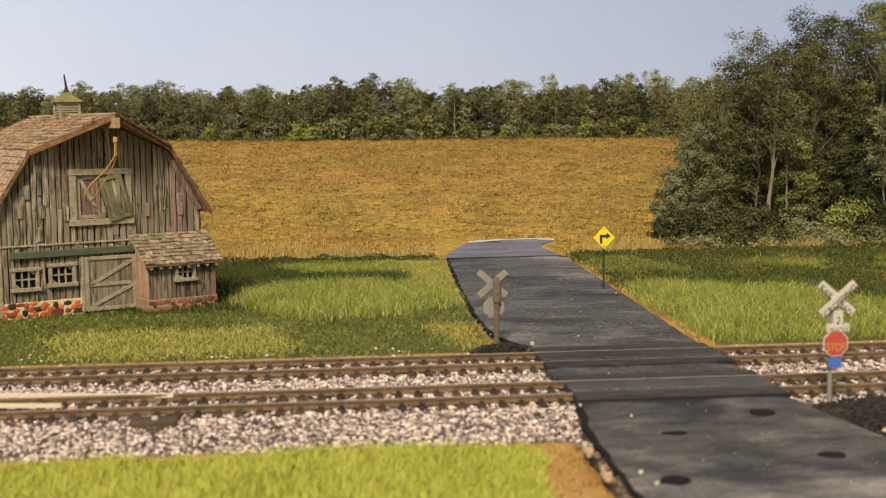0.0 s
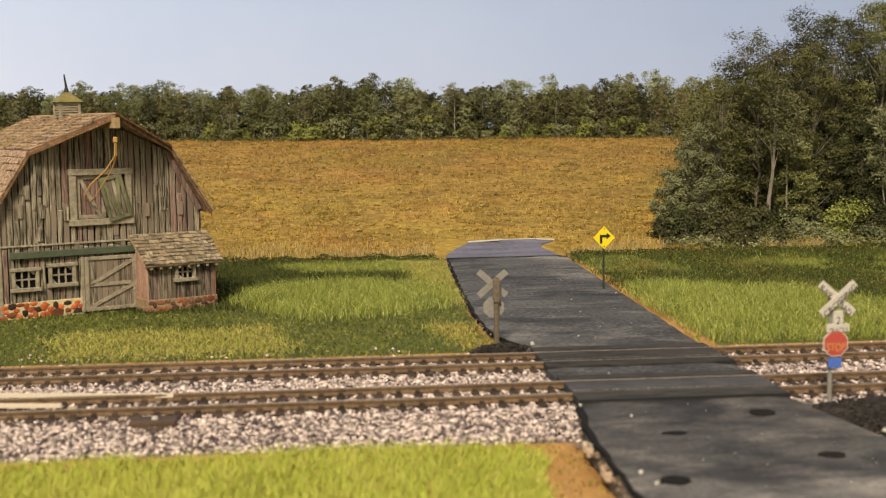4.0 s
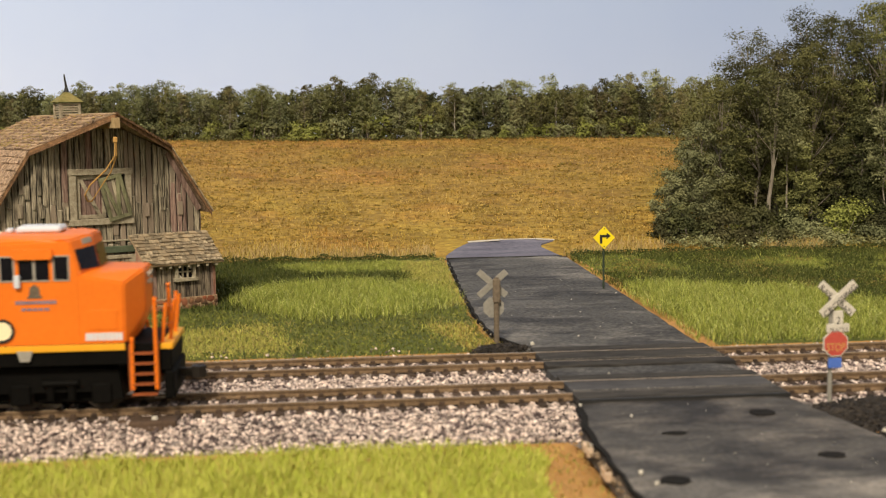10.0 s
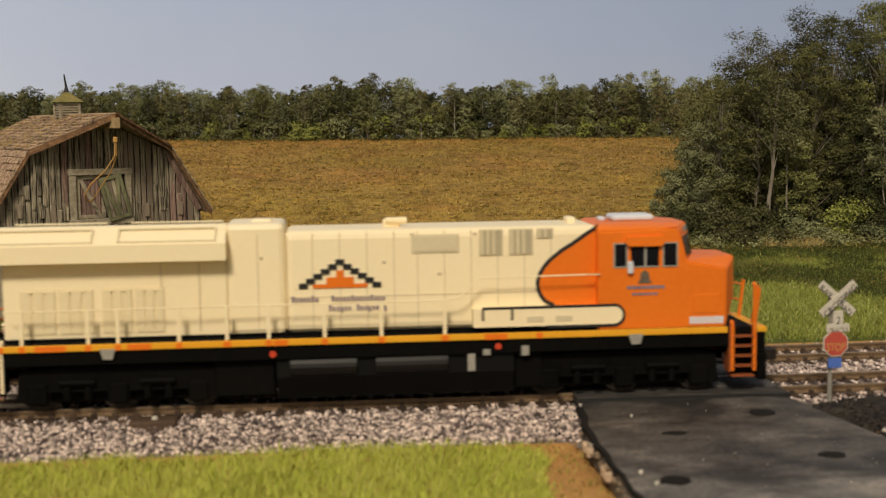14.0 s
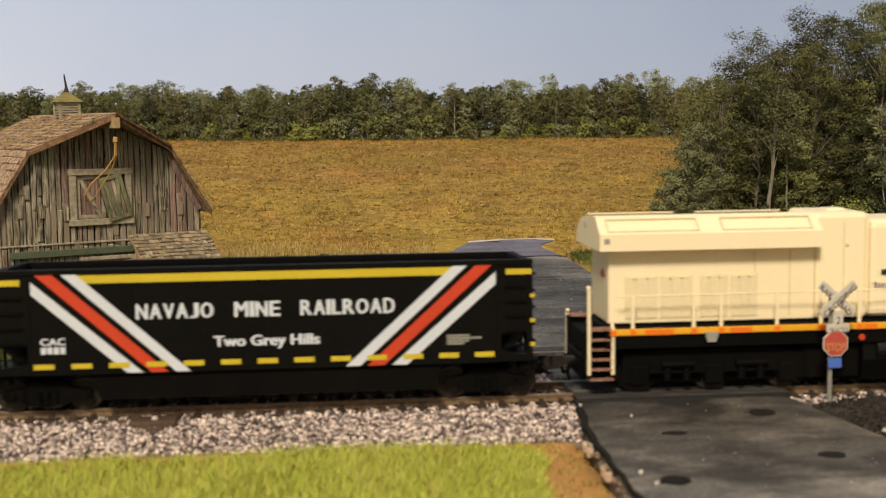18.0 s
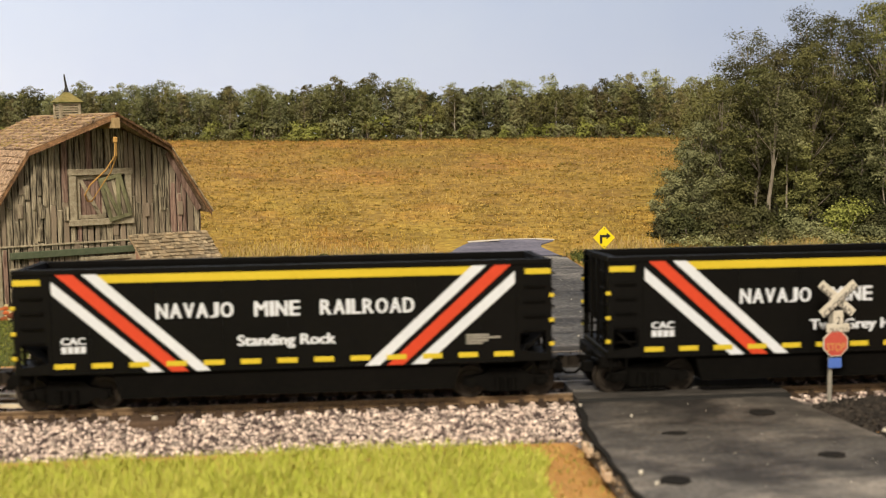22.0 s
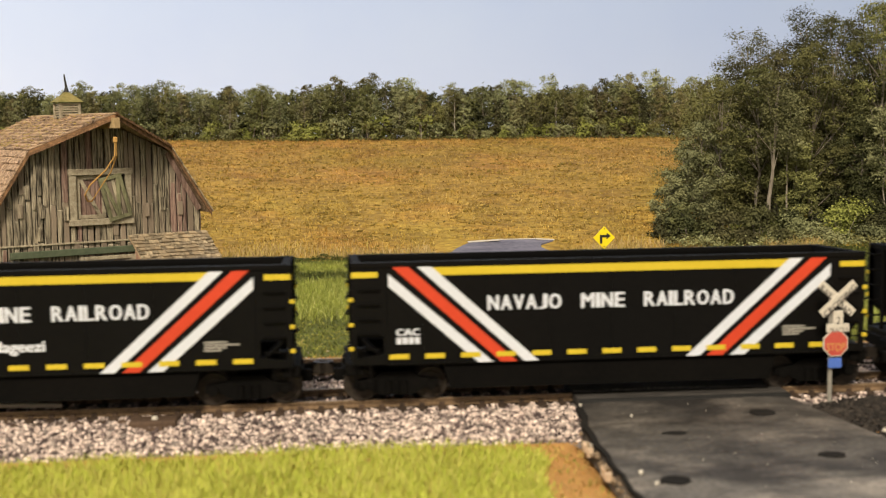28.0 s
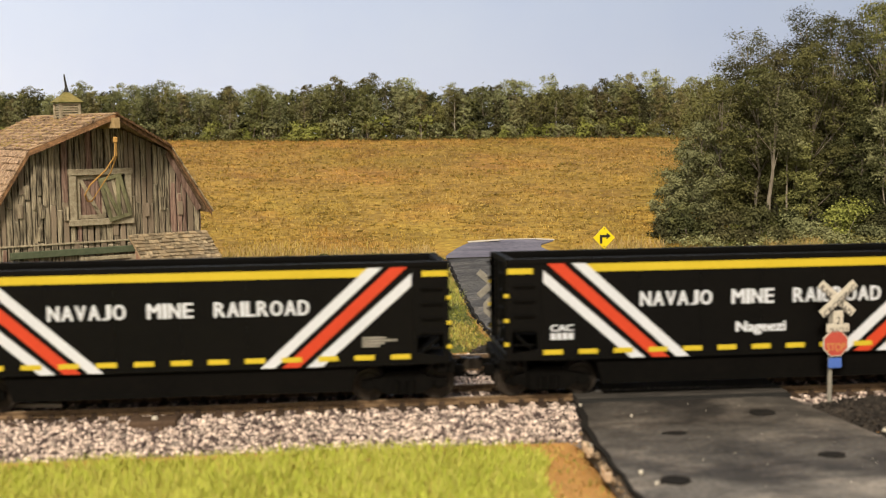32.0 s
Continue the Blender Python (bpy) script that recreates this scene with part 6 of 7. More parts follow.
# tar patches and broken kerb edge of the road
for k, (x, y, w, d) in enumerate(((72.4, -38.4, 4.2, 4.0), (73.9, -85.4, 3.6, 3.0), (29.0, -101.9, 4.0, 3.6), (41.2, -58.6, 3.2, 1.8))):
    bm = bmesh.new()
    pts = [(x + w * (1 + g.uniform(-0.2, 0.15)) * math.cos(a * math.pi / 7), y + d * (1 + g.uniform(-0.25, 0.15)) * math.sin(a * math.pi / 7)) for a in range(14)]
    prism(bm, pts, -1.5, -0.75, "z")
    part("tar_patch", bm, M_TAR, road, "black tar patch")
yy = np.array([-50 - k * 1.1 + g.uniform(-1, 1) for k in range(70)])
cc = np.stack([[along(ROAD_L, v) - 0.9 + g.uniform(-0.9, 0.7) for v in yy], yy, [-3.0 + g.uniform(-2, 1.2) for v in yy]], 1)
tagged(stones("broken_edge", cc, np.array([g.uniform(0.3, 1.1) for v in yy]), M_CRUMB, road, "crumbled pale edge of the road slab", fine=True), kind="stuff")

bm = bmesh.new()
for y, ln in ((-60, 2.6), (-65.5, 1.6), (-84, 2.4), (-88.5, 1.2)):
    x = along(ROAD_L, y) - 1.5
    prism(bm, [(x - 0.9, y - ln), (x + 0.5, y - ln * 0.8), (x + 0.9, y + ln * 0.6), (x - 0.3, y + ln), (x - 1.2, y + 0.2)], -4.5, -2.5, "z")
split("cream_chip", bm, M_CHIP, road, "cream crumbled chip at the road's edge")
q = np.random.default_rng(79)
yy = q.uniform(84, 372, 50)
tagged(stones("edge_chips", np.stack([[along(ROAD_L, v) - 0.9 + w for v, w in zip(yy, q.normal(0, 0.6, 50))], yy, np.full(50, 0.2)], 1), q.uniform(0.2, 0.5, 50), M_SIGNW, road, "pale chips along the far slab's edge"), kind="stuff")
bm = bmesh.new()
edge = [(along(ROAD_L, y) + 0.5 * math.sin(y * 0.31), y) for y in range(76, 374, 6)]
for (a, b), (c, d) in zip(edge, edge[1:]):
    prism(bm, [(a - 0.9, b), (a + 0.2 + 0.15 * math.sin(b), b), (c + 0.2 + 0.15 * math.sin(d), d), (c - 0.9, d)], -1.2, 0.55, "z")
part("tar_edge", bm, M_TAR, road, "black tarred edge of the far road slab")

# black tar along the slab's edge, and ballast strays on the lawn's rim
bm = bmesh.new()
edge = [(along(ROAD_L, y) + 0.4 * math.sin(y * 0.31), y) for y in range(-150, -22, 6)]
for (a, b), (c, d) in zip(edge, edge[1:]):
    prism(bm, [(a - 0.6, b), (a + 0.9 + 0.5 * math.sin(b), b), (c + 0.9 + 0.5 * math.sin(d), d), (c - 0.6, d)], -1.9, -0.95, "z")
part("tar_edge", bm, M_TAR, road, "black tarred edge of the road slab")
q = np.random.default_rng(77)
xx, yy = q.uniform(-175, 10, 50), 74 + np.abs(q.normal(0, 6, 50))
tagged(stones("stray_ballast", np.stack([xx, yy, [ground_z(a, b) + 0.9 for a, b in zip(xx, yy)]], 1), q.uniform(0.35, 0.8, 50), M_STONE, fine=True), "white ballast strays on the lawn's rim", "ballast", kind="stuff")

q = np.random.default_rng(78)
xx, yy = q.uniform(26, 86, 70), np.concatenate([q.uniform(-130, -20, 30), q.uniform(72, 360, 40)])
tagged(stones("road_grit", np.stack([xx, yy, np.where(yy < 0, -1.0, 0.1)], 1), q.uniform(0.12, 0.3, 70), M_SIGNW), "pale grit specks on the road", "grit", kind="stuff")

# turnout: point rails, guard strip and ground throw
to = empty("turnout", 0, 0, 0, label="turnout with bright point rails and a brown ground throw", category="track switch", kind="structure")
M_BRIGHT = mat("bright_rail", (0.78, 0.67, 0.5), (0.86, 0.76, 0.58), 0.5, 60, 800, 0.05, metal=0.2)
for pts in ([(-99, 8.6), (-115, 10.6), (-132, 13.6), (-153, 17), (-200, 24.5), (-250, 32), (-300, 38), (-360, 42)], [(-131, -0.9), (-150, 1.9), (-200, 9), (-250, 16.5), (-300, 22), (-360, 25)]):
    bm = bmesh.new()
    h = 0.55
    for (a, b), (c, d) in zip(pts, pts[1:]):
        prism(bm, [(a, b - h), (a, b + h), (c, d + 0.85), (c, d - 0.85)], -1.1, 0.05, "z")
        h = 0.85
    part("point_rail", bm, M_BRIGHT, to, "bright cream-coloured switch rail")
th = part("ground_throw", boxes((-108, -94.6, -23.5, -15.2, -4.6, -1.2, 0.4), (-104, -98, -26, -23, -4.6, -2.6, 0.3)), M_TIE, to, "rusty brown ground throw box")
part("throw_bolt", cyl(bmesh.new(), (-101, -20, -1.3), (-101, -20, -0.4), 1.0, 0.8, 10), M_SIGNW, th)
for k in range(8):
    part("head_tie", box(bmesh.new(), -112 + k * 0 - k * 6.05 - 0, -109.4 - k * 6.05, -18.4, -14.8, -4.0, -2.2, 0.2), M_TIE, to)


# ---- grass ----
M_STUB = mat("stubble", (0.34, 0.24, 0.06), (0.46, 0.34, 0.1), 0.9, 60, 300, 0, vary="island", amount=0.4, c3=(0.24, 0.23, 0.04))
M_LITTER = mat("dry_litter", (0.17, 0.12, 0.03), (0.28, 0.2, 0.055), 0.95, 60, 400, 0, vary="island", amount=0.4, c3=(0.12, 0.12, 0.02))
def zone(x, y):
    """0 dark turf, 1 long light grass, 2 yellowish short grass, 3 middling light grass, 4 deep green grass and painted
    shade, -1 none.
    """
    wob = 9 * noise.noise(Vector((x * 0.03, y * 0.03, 4))) + 4 * noise.noise(Vector((x * 0.11, y * 0.11, 8)))
    if along(ROAD_L, y) - 0.8 - max(0, wob * 0.3) < x < along(ROAD_R, y) + 2 + max(0, wob * 0.3):
        return -1
    if bare(x, y):
        gap = noise.noise(Vector((x * 0.12, y * 0.12, 6)))
        if y > 76 and x < along(ROAD_L, y) - 7:
            return 2 if gap > -0.15 else 5
        if gap < 0.12:
            return -1
    if x < 40:
        if ((x + 42) / 49) ** 2 + ((y - 214) / 60) ** 2 < 1 + wob * 0.02:
            return 1
        # shade beside the barn and behind the mound, sown as darker grass
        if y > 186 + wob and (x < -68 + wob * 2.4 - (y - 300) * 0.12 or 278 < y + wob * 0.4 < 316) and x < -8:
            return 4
        if y < 134 + wob and -150 + wob * 1.6 < x < -66 + wob * 2 and y > 80 + wob * 0.4:
            return 2
        if -6 < x - wob * 0.8 and 190 < y < 372:
            return 2
        if 320 < y + wob * 0.5 < 364 and -110 < x - wob:
            return 3
        return 0
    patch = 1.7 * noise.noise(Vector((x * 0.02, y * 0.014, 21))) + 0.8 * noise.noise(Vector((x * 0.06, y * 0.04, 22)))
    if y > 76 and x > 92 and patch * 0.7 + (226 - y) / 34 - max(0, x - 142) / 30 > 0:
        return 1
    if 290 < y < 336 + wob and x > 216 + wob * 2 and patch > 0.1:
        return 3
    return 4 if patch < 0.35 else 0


def in_view(x, y):
    return abs((x + 51) - 0.093 * (y + 385)) < 0.40 * (y + 385) + 12


def sow(n, x0, x1, y0, y1, want, seed):
    g = np.random.default_rng(seed)
    x, y = g.uniform(x0, x1, n), g.uniform(y0, y1, n)
    k = np.array([in_view(a, b) and zone(a + c, b + d) in want for a, b, c, d in zip(x, y, g.normal(0, 3.5, n), g.normal(0, 6, n))])
    k &= np.array([not along(ROAD_L, b) - 1 < a < along(ROAD_R, b) + 1 for a, b in zip(x, y)])
    return np.stack([x[k], y[k], [ground_z(a, b) - 0.2 for a, b in zip(x[k], y[k])]], 1)


tagged(blades("grass_long", sow(260000, -330, 330, 76, 382, (1,), 1), 4.6, 0.27, M_GRASSL, lean=0.52), "long light green static grass", "grass", kind="stuff")
tagged(blades("grass_pale", sow(46000, -330, 330, 76, 382, (1,), 21), 4.4, 0.2, M_GRASSP, lean=1.1), "pale bent strands over the long grass", "grass", kind="stuff")
tagged(blades("grass_pale", sow(9000, 90, 330, 130, 382, (4, 0), 22), 2.6, 0.24, M_GRASSL, lean=1.0), "thin light strands in the dark lawn", "grass", kind="stuff")
tagged(blades("grass_deep", sow(190000, -330, 330, 130, 386, (4,), 23), 2.3, 0.36, M_GRASSDD, lean=0.6), "deep green grass by the grove, darkened as shade beside the barn", "grass", kind="stuff")
tagged(blades("grass_middling", sow(80000, -330, 330, 280, 382, (3,), 11), 2.1, 0.3, M_GRASSL, lean=0.6), "light green static grass of middling height", "grass", kind="stuff")
tagged(blades("grass_short", sow(105000, -330, 330, 70, 390, (0,), 2), 1.5, 0.45, M_GRASSD, lean=0.6), "short dark green grass", "grass", kind="stuff")
tagged(blades("grass_dry", sow(170000, -260, 60, 70, 365, (2,), 3), 1.7, 0.36, M_GRASSY, lean=0.6), "short yellowish dry grass", "grass", kind="stuff")
c = sow(40000, -330, 330, 74, 390, (0,), 4)
tagged(stones("turf_clumps", c, rng.uniform(0.5, 1.3, len(c)), M_GRASSD, flat=0.8, rough=0.5), "crumbly dark green turf foam", "turf", kind="stuff")
c = sow(26000, -40, 60, 72, 140, (5,), 15)
tagged(stones("dry_litter", c, rng.uniform(0.35, 0.9, len(c)), M_LITTER, flat=0.6, rough=0.5), "dry brown litter beside the road", "litter", kind="stuff")
c = sow(5000, -260, 60, 72, 160, (2,), 14)
tagged(stones("turf_clumps", c, rng.uniform(0.4, 0.9, len(c)), M_GRASSY, flat=0.8, rough=0.5), "crumbly yellow green turf foam", "turf", kind="stuff")


def sow_front(n, seed):
    g = np.random.default_rng(seed)
    x, y = g.uniform(-190, 130, n), g.uniform(-165, -43, n)
    e = np.array([4 * noise.noise(Vector((a * 0.05, b * 0.03, 2))) for a, b in zip(x, y)])
    k = ((y < -51 + e * 1.2) & (x < 4 + e * 2 + (y + 45) * 0.06)) | ((x > 99 + e - (y + 68) * 0.2) & (y < -60 + e))
    return np.stack([x[k], y[k], [ground_z(a, b) - 0.2 for a, b in zip(x[k], y[k])]], 1)


tagged(blades("grass_front", sow_front(100000, 5), 3.6, 0.34, M_GRASSF, lean=0.45), "bright yellow-green static grass", "grass", kind="stuff")
# dry grit and stubble on the bare earth
q = np.random.default_rng(41)
gx, gy = np.concatenate([q.uniform(-6, 24, 9000), q.uniform(-60, 120, 50000), q.uniform(-170, 10, 7000)]), np.concatenate([q.uniform(-130, -44, 9000), q.uniform(70, 380, 50000), q.uniform(-54, -45, 7000)])
k = np.array([in_view(a, b) and bare(a, b) and not along(ROAD_L, b) - 1 < a < along(ROAD_R, b) + 1 for a, b in zip(gx, gy)])
gx, gy = gx[k], gy[k]
rr = np.stack([gx, gy, [ground_z(a, b) - 0.1 for a, b in zip(gx, gy)]], 1)
tagged(blades("dry_stubble", rr[::2][(rr[::2, 1] > 0) | (np.arange(len(rr[::2])) % 8 == 0)], 1.6, 0.45, M_STUB, lean=0.8), "sparse straw-coloured stubble on bare earth", "dry grass", kind="stuff")
tagged(stones("earth_grit", rr[1::2], q.uniform(0.2, 0.5, len(rr[1::2])), M_EARTH, rough=0.4), "ochre grit on bare earth", "grit", kind="stuff")
# dark hedge-like weeds where the lawn meets the field
n = 10000
g = np.random.default_rng(6)
x, y = g.uniform(-340, 420, n), g.normal(386, 3.5, n)
k = ((x < 16) | (x > 100)) & (np.array([noise.noise(Vector((a * 0.04, 0, 7))) for a in x]) > g.uniform(-0.9, 0.25, n))
x, y = x[k], y[k]
h = np.array([max(0.4, 2.4 + 2.6 * noise.noise(Vector((a * 0.07, 1, 3)))) for a in x])
tagged(stones("weed_fringe", np.stack([x, y, h * g.uniform(0, 1, len(x))], 1), g.uniform(0.35, 0.8, len(x)), M_GRASSDD, rough=0.5), "dark green weeds along the field's edge", "weeds", kind="stuff")


# ---- trees ----
def leaf_cloud(name, lobes, leaf, m, g, parent, label=""):
    """Leaves as small bent quads on the upper shells of flat sprays (x, y, z, radius, number), facing outwards."""
    pts, size, out = [], [], []
    for x, y, z, r, n in lobes:
        d = g.normal(size=(n, 3))
        d /= np.linalg.norm(d, axis=1)[:, None]
        d[:, 2] = np.where(g.uniform(0, 1, n) < 0.6, np.abs(d[:, 2]), d[:, 2])
        ragged = 1 + 0.3 * np.sin(d[:, 0] * 5 + x) * np.cos(d[:, 1] * 4 + y)
        q = d * (r * ragged * np.clip(g.normal(0.8, 0.22, n), 0.1, 1.2))[:, None] * np.array([1.15, 1.1, 0.85])
        pts.append(q + np.array([x, y, z]))
        out.append(d)
        size.append(np.full(n, leaf) * g.uniform(0.6, 1.35, n))
    pts, size, out = np.concatenate(pts), np.concatenate(size), np.concatenate(out)
    n = len(pts)
    face = out * 0.8 + g.normal(0, 0.45, (n, 3)) + np.array([0, 0, 0.35])
    a = np.cross(face, g.normal(size=(n, 3)))
    a /= np.linalg.norm(a, axis=1)[:, None]
    b = np.cross(face, a)
    b /= np.linalg.norm(b, axis=1)[:, None]
    up = np.cross(a, b) * size[:, None] * 0.12
    a, b = a * size[:, None] * 0.5, b * size[:, None] * 0.36
    v = np.stack([pts - a, pts - b + up, pts + a, pts + b + up], 1)
    return raw(name, v.reshape(-1, 3), np.arange(4 * n).reshape(n, 4), m, parent, label)


def tree(h, w, seed, m, leaf, leaves, low=0.25, label="", category="tree", group="", name="tree", lean=0.0, thick=1.0, bark=None, every=2):
    g = np.random.default_rng(seed)
    t = empty(name, 0, 0, 0, label=label, category=category, group=group)
    bm = bmesh.new()
    r0 = h * 0.012 * thick
    knots = [(g.normal(0, 0.01) * h + lean * h * k / 7, g.normal(0, 0.01) * h, h * 0.9 * k / 7) for k in range(8)]
    knots[0] = (0, 0, -1.5)
    for k in range(7):
        cyl(bm, knots[k], knots[k + 1], r0 * (1 - k * 0.125), r0 * (1 - (k + 1) * 0.125), 7)
    lobes = []
    nl = int(40 + w * 0.5)
    for i in range(nl):
        u = (i + g.uniform(0, 1)) / nl
        f = low + (1 - low) * u
        a = g.uniform(0, 2 * math.pi)
        spread = w * 0.5 * (math.sqrt(max(0.03, 1 - (max(0.0, u - 0.4) / 0.62) ** 2)) if u > 0.4 else 0.72 + 0.7 * u)
        d = spread * g.uniform(0.2, 0.9)
        c = (math.cos(a) * d + lean * h * f, math.sin(a) * d, h * f * 0.96)
        r = w * g.uniform(0.08, 0.17) * (1 - 0.25 * u)
        lobes.append((*c, r, max(20, int(leaves / nl * (r / (0.11 * w)) ** 1.6))))
        k = min(6, int(f * 6.2))
        if i % every == 0:
            cyl(bm, Vector(knots[k]), Vector(c), r0 * 0.2, r0 * 0.07, 5)
    part("trunk", bm, bark or M_BARK, t)
    leaf_cloud("crown", lobes, leaf, m, g, t)
    return t


def bush(h, w, seed, m, leaf, leaves, label, group, name="bush"):
    g = np.random.default_rng(seed)
    t = empty(name, 0, 0, 0, label=label, category="bush", group=group)
    bm = bmesh.new()
    lobes = []
    for i in range(9):
        a, d = g.uniform(0, 2 * math.pi), w * 0.5 * g.uniform(0.1, 0.8)
        c = (math.cos(a) * d, math.sin(a) * d, h * g.uniform(0.18, 0.8))
        lobes.append((*c, w * g.uniform(0.16, 0.28), leaves // 9))
        cyl(bm, (0, 0, -1), c, 0.5, 0.2, 5)
    part("stem", bm, M_BARK, t)
    leaf_cloud("foliage", lobes, leaf, m, g, t)
    return t


# the wood along the top of the field
LABELS = ("small dense dark green tree in the far wood", "small mid-green leafy tree in the far wood", "small grey-green tree in the far wood", "small bronze-tinged tree in the far wood")
protos = []
for k in range(9):
    kind = (0, 1, 2, 1, 3, 0, 1, 2, 3)[k]
    protos.append(tree(50 + 4 * (k % 3), 27 + 5 * (k % 4), 30 + k, (M_LEAFD, M_LEAF, M_LEAFG, M_LEAFB)[kind], 1.6, 2300, 0.05 + 0.09 * (k % 4), LABELS[kind], "tree", "trees of the far wood", thick=0.8, bark=M_PALE if k in (2, 4, 6) else None))
used = [False] * 9
g = random.Random(5)


def place(ob_list, k, x, y, z, s=1.0, rz=0.0):
    m = at(x, y, z, 0, 0, rz)
    if not used[k]:
        used[k] = True
        ob_list[k].matrix_basis = m @ Matrix.Scale(s, 4)
        return ob_list[k]
    ob = copy_thing(ob_list[k], m)
    ob.matrix_basis = m @ Matrix.Scale(s, 4)
    return ob


def crest_of(x):
    """Height of the wood's crown along its length."""
    return float(np.interp(x, (-390, -300, -250, -200, -150, -100, -20, 20, 62, 120, 174, 240, 290, 500), (0.93, 0.92, 0.99, 0.95, 0.98, 1.0, 1.12, 1.07, 0.96, 1.02, 1.07, 1.1, 1.02, 1.0)))


x = -390.0
while x < 500:
    crest = crest_of(x) + 0.05 * math.sin(x * 0.083)
    for row, y in ((0, 812), (1, 836)):
        k = g.choice((0, 1, 2, 3, 5, 6, 7, 8)) if row else g.randrange(9)
        yy = y + g.uniform(-9, 9)
        xx = x + g.uniform(-6, 6) + row * 8
        place(protos, k, xx, yy, field_z(xx, yy) - 0.5, crest * g.uniform(0.8, 1.04) * (0.82 if row == 0 else 1.0), g.uniform(0, 360))
    x += 9.4 + g.uniform(-2.5, 2.5)
# slim trees with pale bare trunks along the wood's front
M_BIRCH = mat("birch_bark", (0.24, 0.21, 0.17), (0.5, 0.46, 0.39), 0.95, 120, 500, 0.5, stretch=(1, 1, 0.3))
slim = [tree(46 + 4 * k, 20, 70 + k, (M_LEAFG, M_LEAFB, M_LEAF)[k], 1.6, 1300, 0.34, "slim tree with a pale bare trunk at the wood's edge", "tree", "slim trees at the wood's edge", thick=1.05, bark=M_BIRCH, every=8) for k in range(3)]
used = [False] * 9
for i, x in enumerate((-322, -255, -196, -188, -140, -104, -96, -62, -20, -9, 40, 74, 82, 128, 166, 204, 213)):
    x += g.uniform(-6, 6)
    place(slim, i % 3, x, 801, field_z(x, 801) - 0.5, g.uniform(0.8, 1.0), g.uniform(0, 360))
# depth of the wood between and behind the trunks, its shade put into the colour
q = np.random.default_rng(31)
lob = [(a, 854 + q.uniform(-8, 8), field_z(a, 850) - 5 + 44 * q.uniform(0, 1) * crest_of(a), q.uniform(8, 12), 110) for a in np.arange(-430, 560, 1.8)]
tagged(leaf_cloud("wood_depth", lob, 3.8, M_DEEP, q, None), "dense foliage deep in the far wood, coloured dark as shade", "woodland", kind="stuff")
q = np.random.default_rng(32)
x, y = q.uniform(-420, 540, 3500), q.normal(797, 3.5, 3500)
tagged(stones("wood_fringe", np.stack([x, y, [field_z(a, b) + c for a, b, c in zip(x, y, q.uniform(0, 2.4, 3500))]], 1), q.uniform(0.5, 1.3, 3500), M_LEAF, rough=0.5), "low green weeds where the field meets the wood", "weeds", kind="stuff")
# low bright shrubs along the wood's foot
sh = [bush(15, 18, 60 + k, (M_LEAFL, M_LEAF, M_LEAFG)[k], 1.5, 900, ("light green shrub at the wood's edge", "green shrub at the wood's edge", "grey-green shrub at the wood's edge")[k], "shrubs at the wood's edge") for k in range(3)]
used = [False] * 9
for i in range(110):
    x = -380 + i * 8.1 + g.uniform(-5, 5)
    y = 800 + g.uniform(-4, 6)
    place(sh, g.choice((0, 1, 1, 2, 2)) if i > 2 else i, x, y, field_z(x, y) - 1.0, g.uniform(0.5, 1.5), g.uniform(0, 360))

# dark mossy floor under the grove, and dry brown patches in the lawn beside the road
tagged(sheet("grove_floor", list(np.arange(172, 440, 8.0)), list(np.arange(392, 600, 8.0)), lambda a, b: field_z(a, b) + 0.9 * min(min(1, max(-1, (a - 190 - 0.4 * (b - 396)) / 14)), min(1, max(-1, (b - 396) / 8))), M_TURF), "dark mossy ground under the grove", "ground", kind="structure")
q = np.random.default_rng(55)
c = np.stack([q.uniform(98, 330, 16000), q.uniform(180, 384, 16000)], 1)
c = np.array([(a, b) for a, b in c if in_view(a, b) and noise.noise(Vector((a * 0.03, b * 0.014, 31))) + 0.7 * noise.noise(Vector((a * 0.13, b * 0.08, 32))) > 0.22])
tagged(stones("dry_litter", np.stack([c[:, 0], c[:, 1], [ground_z(a, b) + 0.7 for a, b in c]], 1), q.uniform(0.35, 0.8, len(c)), M_LITTER, flat=0.6, rough=0.5), "dry brown litter in the lawn", "litter", kind="stuff")
# low growth under the grove
q = np.random.default_rng(16)
for m_low, count in ((M_LEAF, 120), (M_LEAFG, 150), (M_LEAFD, 50)):
    lob = [(a, b, field_z(a, b) + q.uniform(0.2, 2.5), q.uniform(2.5, 5.5), 46) for a, b in zip(q.uniform(165, 420, count), q.normal(405, 8, count))]
    tagged(leaf_cloud("undergrowth", lob, 1.5, m_low, q, None), "low mixed green undergrowth before the grove", "undergrowth", kind="stuff")
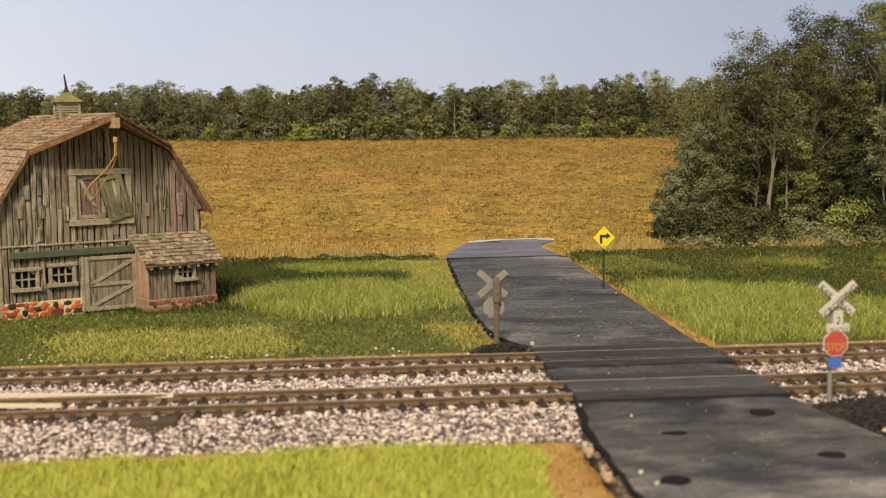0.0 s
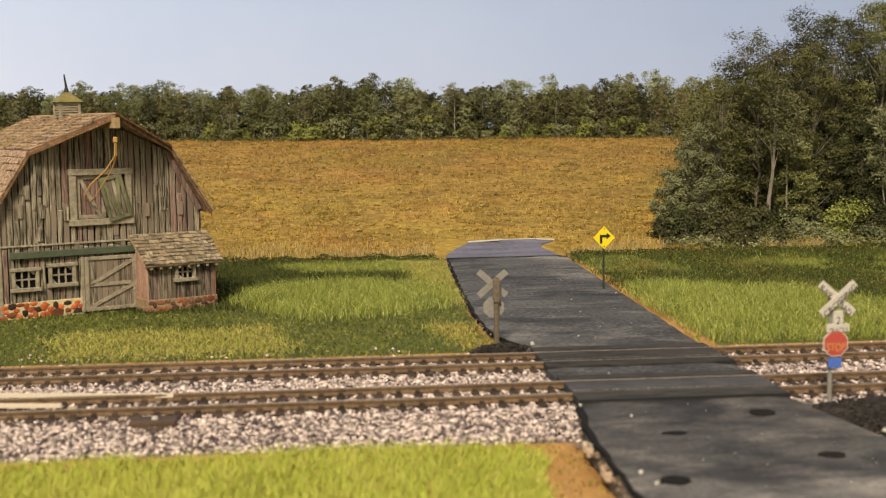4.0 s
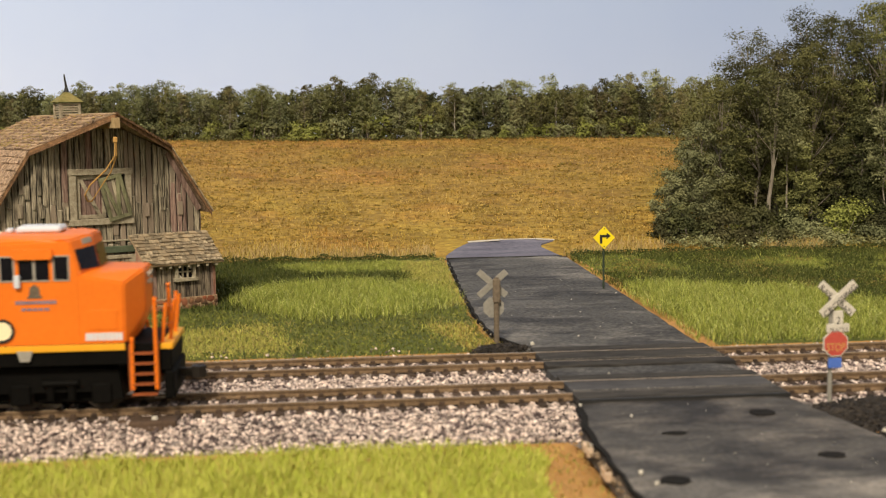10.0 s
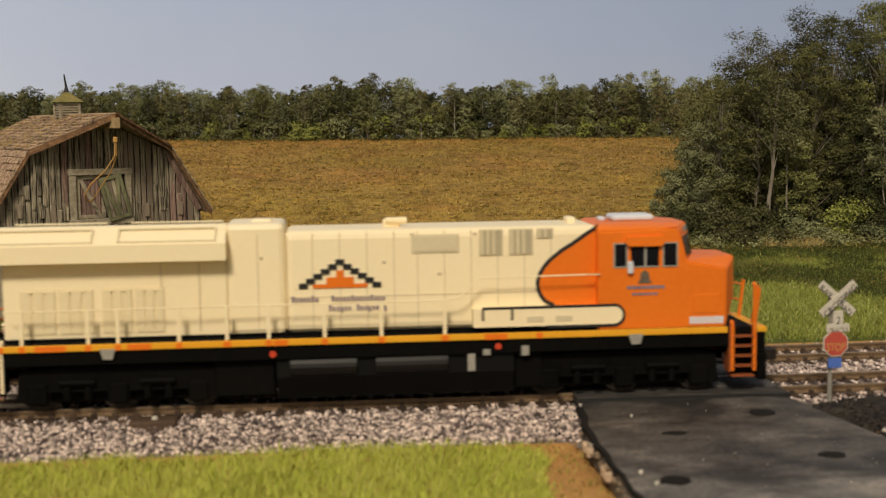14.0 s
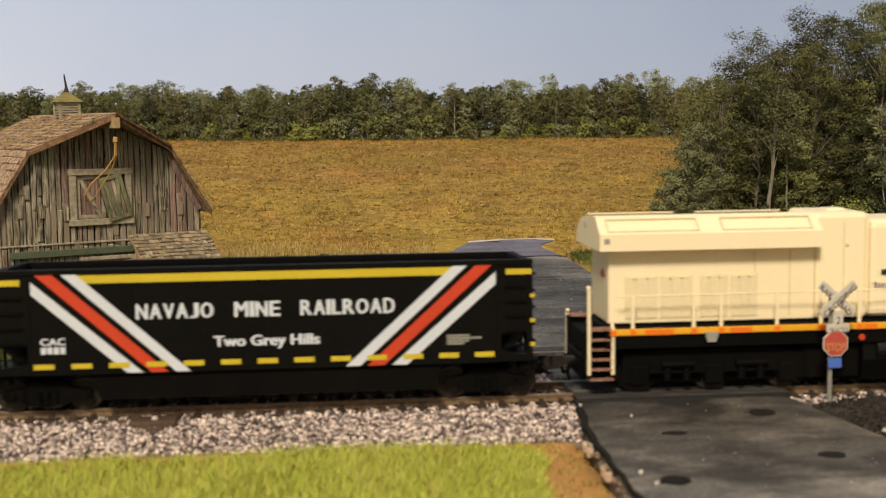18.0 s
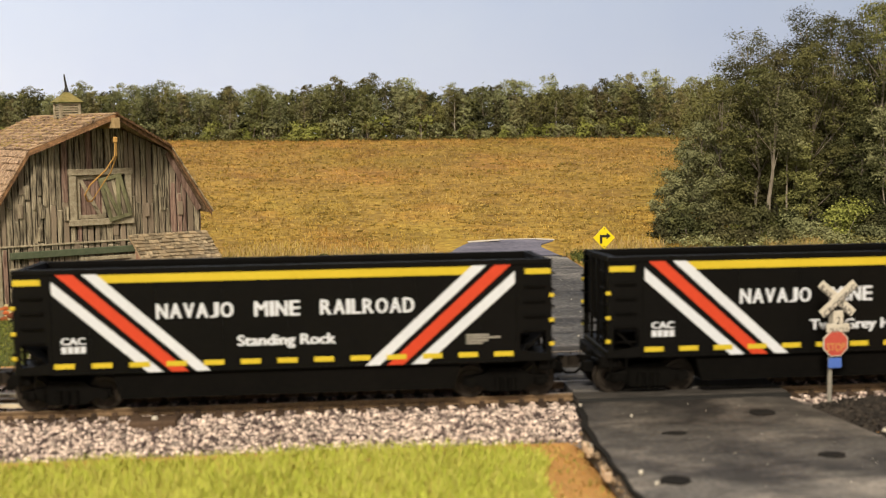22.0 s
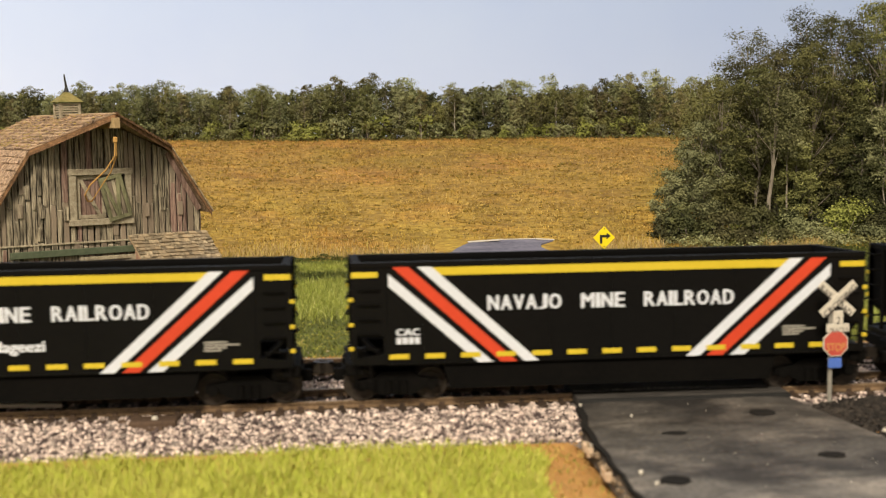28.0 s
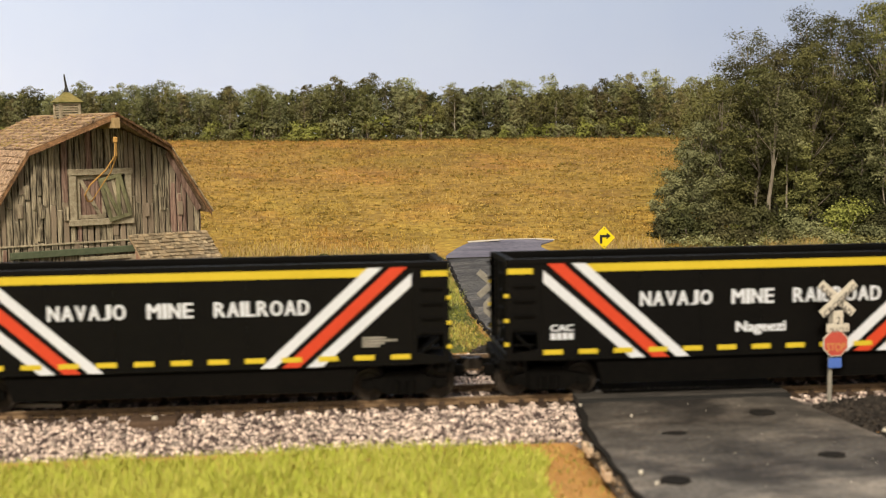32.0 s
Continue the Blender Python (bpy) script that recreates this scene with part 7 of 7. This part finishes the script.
# the tall grove beside the road
GROVE = [(186, 434, 64, 40, 2, 0.0), (202, 446, 84, 46, 2, 0.02), (175, 428, 46, 32, 2, 0.0), (218, 452, 110, 54, 1, 0.1), (240, 450, 120, 54, 1, 0.3), (258, 466, 132, 60, 0, 0.2), (246, 490, 126, 62, 0, 0.15),
         (282, 456, 138, 60, 1, 0.25), (304, 474, 156, 66, 0, 0.15), (330, 456, 164, 64, 1, 0.2), (358, 470, 170, 70, 0, 0.1), (290, 504, 142, 70, 0, 0.1), (220, 490, 104, 56, 1, 0.05), (335, 510, 158, 70, 0, 0.1),
         (385, 450, 160, 70, 1, 0.1), (374, 464, 184, 66, 0, 0.1), (262, 436, 70, 40, 1, 0.05), (310, 438, 84, 46, 0, 0.05), (345, 432, 96, 50, 1, 0.05), (262, 530, 150, 80, 0, 0.0), (310, 540, 165, 84, 0, 0.0), (360, 535, 170, 84, 0, 0.0), (225, 520, 112, 70, 1, 0.0)]
# inner foliage of the grove, with the deep shade in its colour
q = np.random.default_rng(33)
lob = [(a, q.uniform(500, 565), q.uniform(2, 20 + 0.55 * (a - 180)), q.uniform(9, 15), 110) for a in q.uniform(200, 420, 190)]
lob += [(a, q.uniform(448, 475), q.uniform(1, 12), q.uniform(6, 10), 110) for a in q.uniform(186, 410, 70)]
tagged(leaf_cloud("grove_depth", lob, 3.0, M_DEEP, q, None), "dense foliage deep in the grove, coloured dark as shade", "woodland", kind="stuff")
for i, (x, y, h, w, kind, low) in enumerate(GROVE):
    t = tree(h, w, 100 + i, (M_LEAFD, M_LEAF, M_LEAFG)[kind], 1.3, int(6000 + w * h * (1.9 if y < 480 else 0.9)), low, ("tall dark green tree in the grove", "tall mid-green tree in the grove", "low grey-green tree at the edge of the grove")[kind], "tree", "trees of the grove")
    t.matrix_basis = at(x, y, -0.5)
# two pale-trunked trees standing before the rest
for i, (x, y, h, w, low, thick) in enumerate(((242, 426, 116, 46, 0.5, 1.25), (255, 432, 104, 36, 0.55, 0.7), (322, 430, 92, 34, 0.5, 0.6))):
    t = tree(h, w, 140 + i, M_LEAFG if i else M_LEAFD, 1.45, 4200, low, "tall tree with a bare pale trunk before the grove", "tree", "trees of the grove", lean=0.02 * (1 - i), thick=thick, bark=M_PALE, every=7)
    t.matrix_basis = at(x, y, -0.5)
for i, (x, y, h, w, kind) in enumerate(((290, 424, 32, 34, 0), (257, 420, 22, 28, 2), (232, 420, 26, 30, 1), (206, 418, 26, 30, 1), (184, 414, 30, 32, 1), (272, 416, 12, 22, 2), (312, 418, 20, 28, 1), (330, 412, 16, 26, 2),
                                        (300, 408, 12, 22, 2), (240, 408, 10, 20, 1), (216, 406, 12, 20, 1), (350, 418, 26, 34, 0), (262, 430, 40, 30, 1), (172, 418, 22, 22, 1))):
    b = bush(h, w, 200 + i, (M_LEAFL, M_LEAFD, M_LEAFG)[kind], 1.6, 2600, ("light yellow-green bush at the grove", "dark green bush at the grove", "grey-green low bush at the grove")[kind], "bushes at the grove")
    b.matrix_basis = at(x, y, -0.6)


# ---- motion ----
# (seconds, way of the train in millimetres since it stood with the locomotive's own origin at x = 0)
WAY = [(0, -621.9), (6, -355.2), (12, -88.8), (18, 177.8), (22, 355.6), (25.5, 511.2), (26.5, 554.4), (27.5, 597.5), (28, 623.6), (28.5, 649.5), (29, 675.6),
       (29.5, 701.7), (30, 728.0), (30.5, 756.4), (31, 785.0), (31.5, 812.0), (32, 841.4)]


def motions():
    offs = [(LOCO, LOCO_SETS, 0.0, 5.6)] + [(c, s, -245.9 - k * PITCH, 4.9) for k, (c, s) in enumerate(CARS)]
    times = np.array([w[0] for w in WAY])
    ways = np.array([w[1] for w in WAY])
    for thing, sets, off, r in offs:
        walk(thing, [(t, at(s + off, 0, 0)) for t, s in WAY])
        turn = 2 * math.pi * r
        for ws in sets:
            rows = []
            steps = int((ways[-1] - ways[0]) / (turn * 0.22)) + 1
            z = ws.matrix_basis.translation.z / MM
            x = ws.matrix_basis.translation.x / MM
            last = -1
            for k in range(steps + 1):
                way = ways[0] + (ways[-1] - ways[0]) * k / steps
                t = float(np.interp(way, ways, times))
                if frame(t) == last:
                    continue
                last = frame(t)
                rows.append((t, at(x, 0, z, 0, math.degrees((way - ways[0]) / r), 0)))
            walk(ws, rows)


motions()
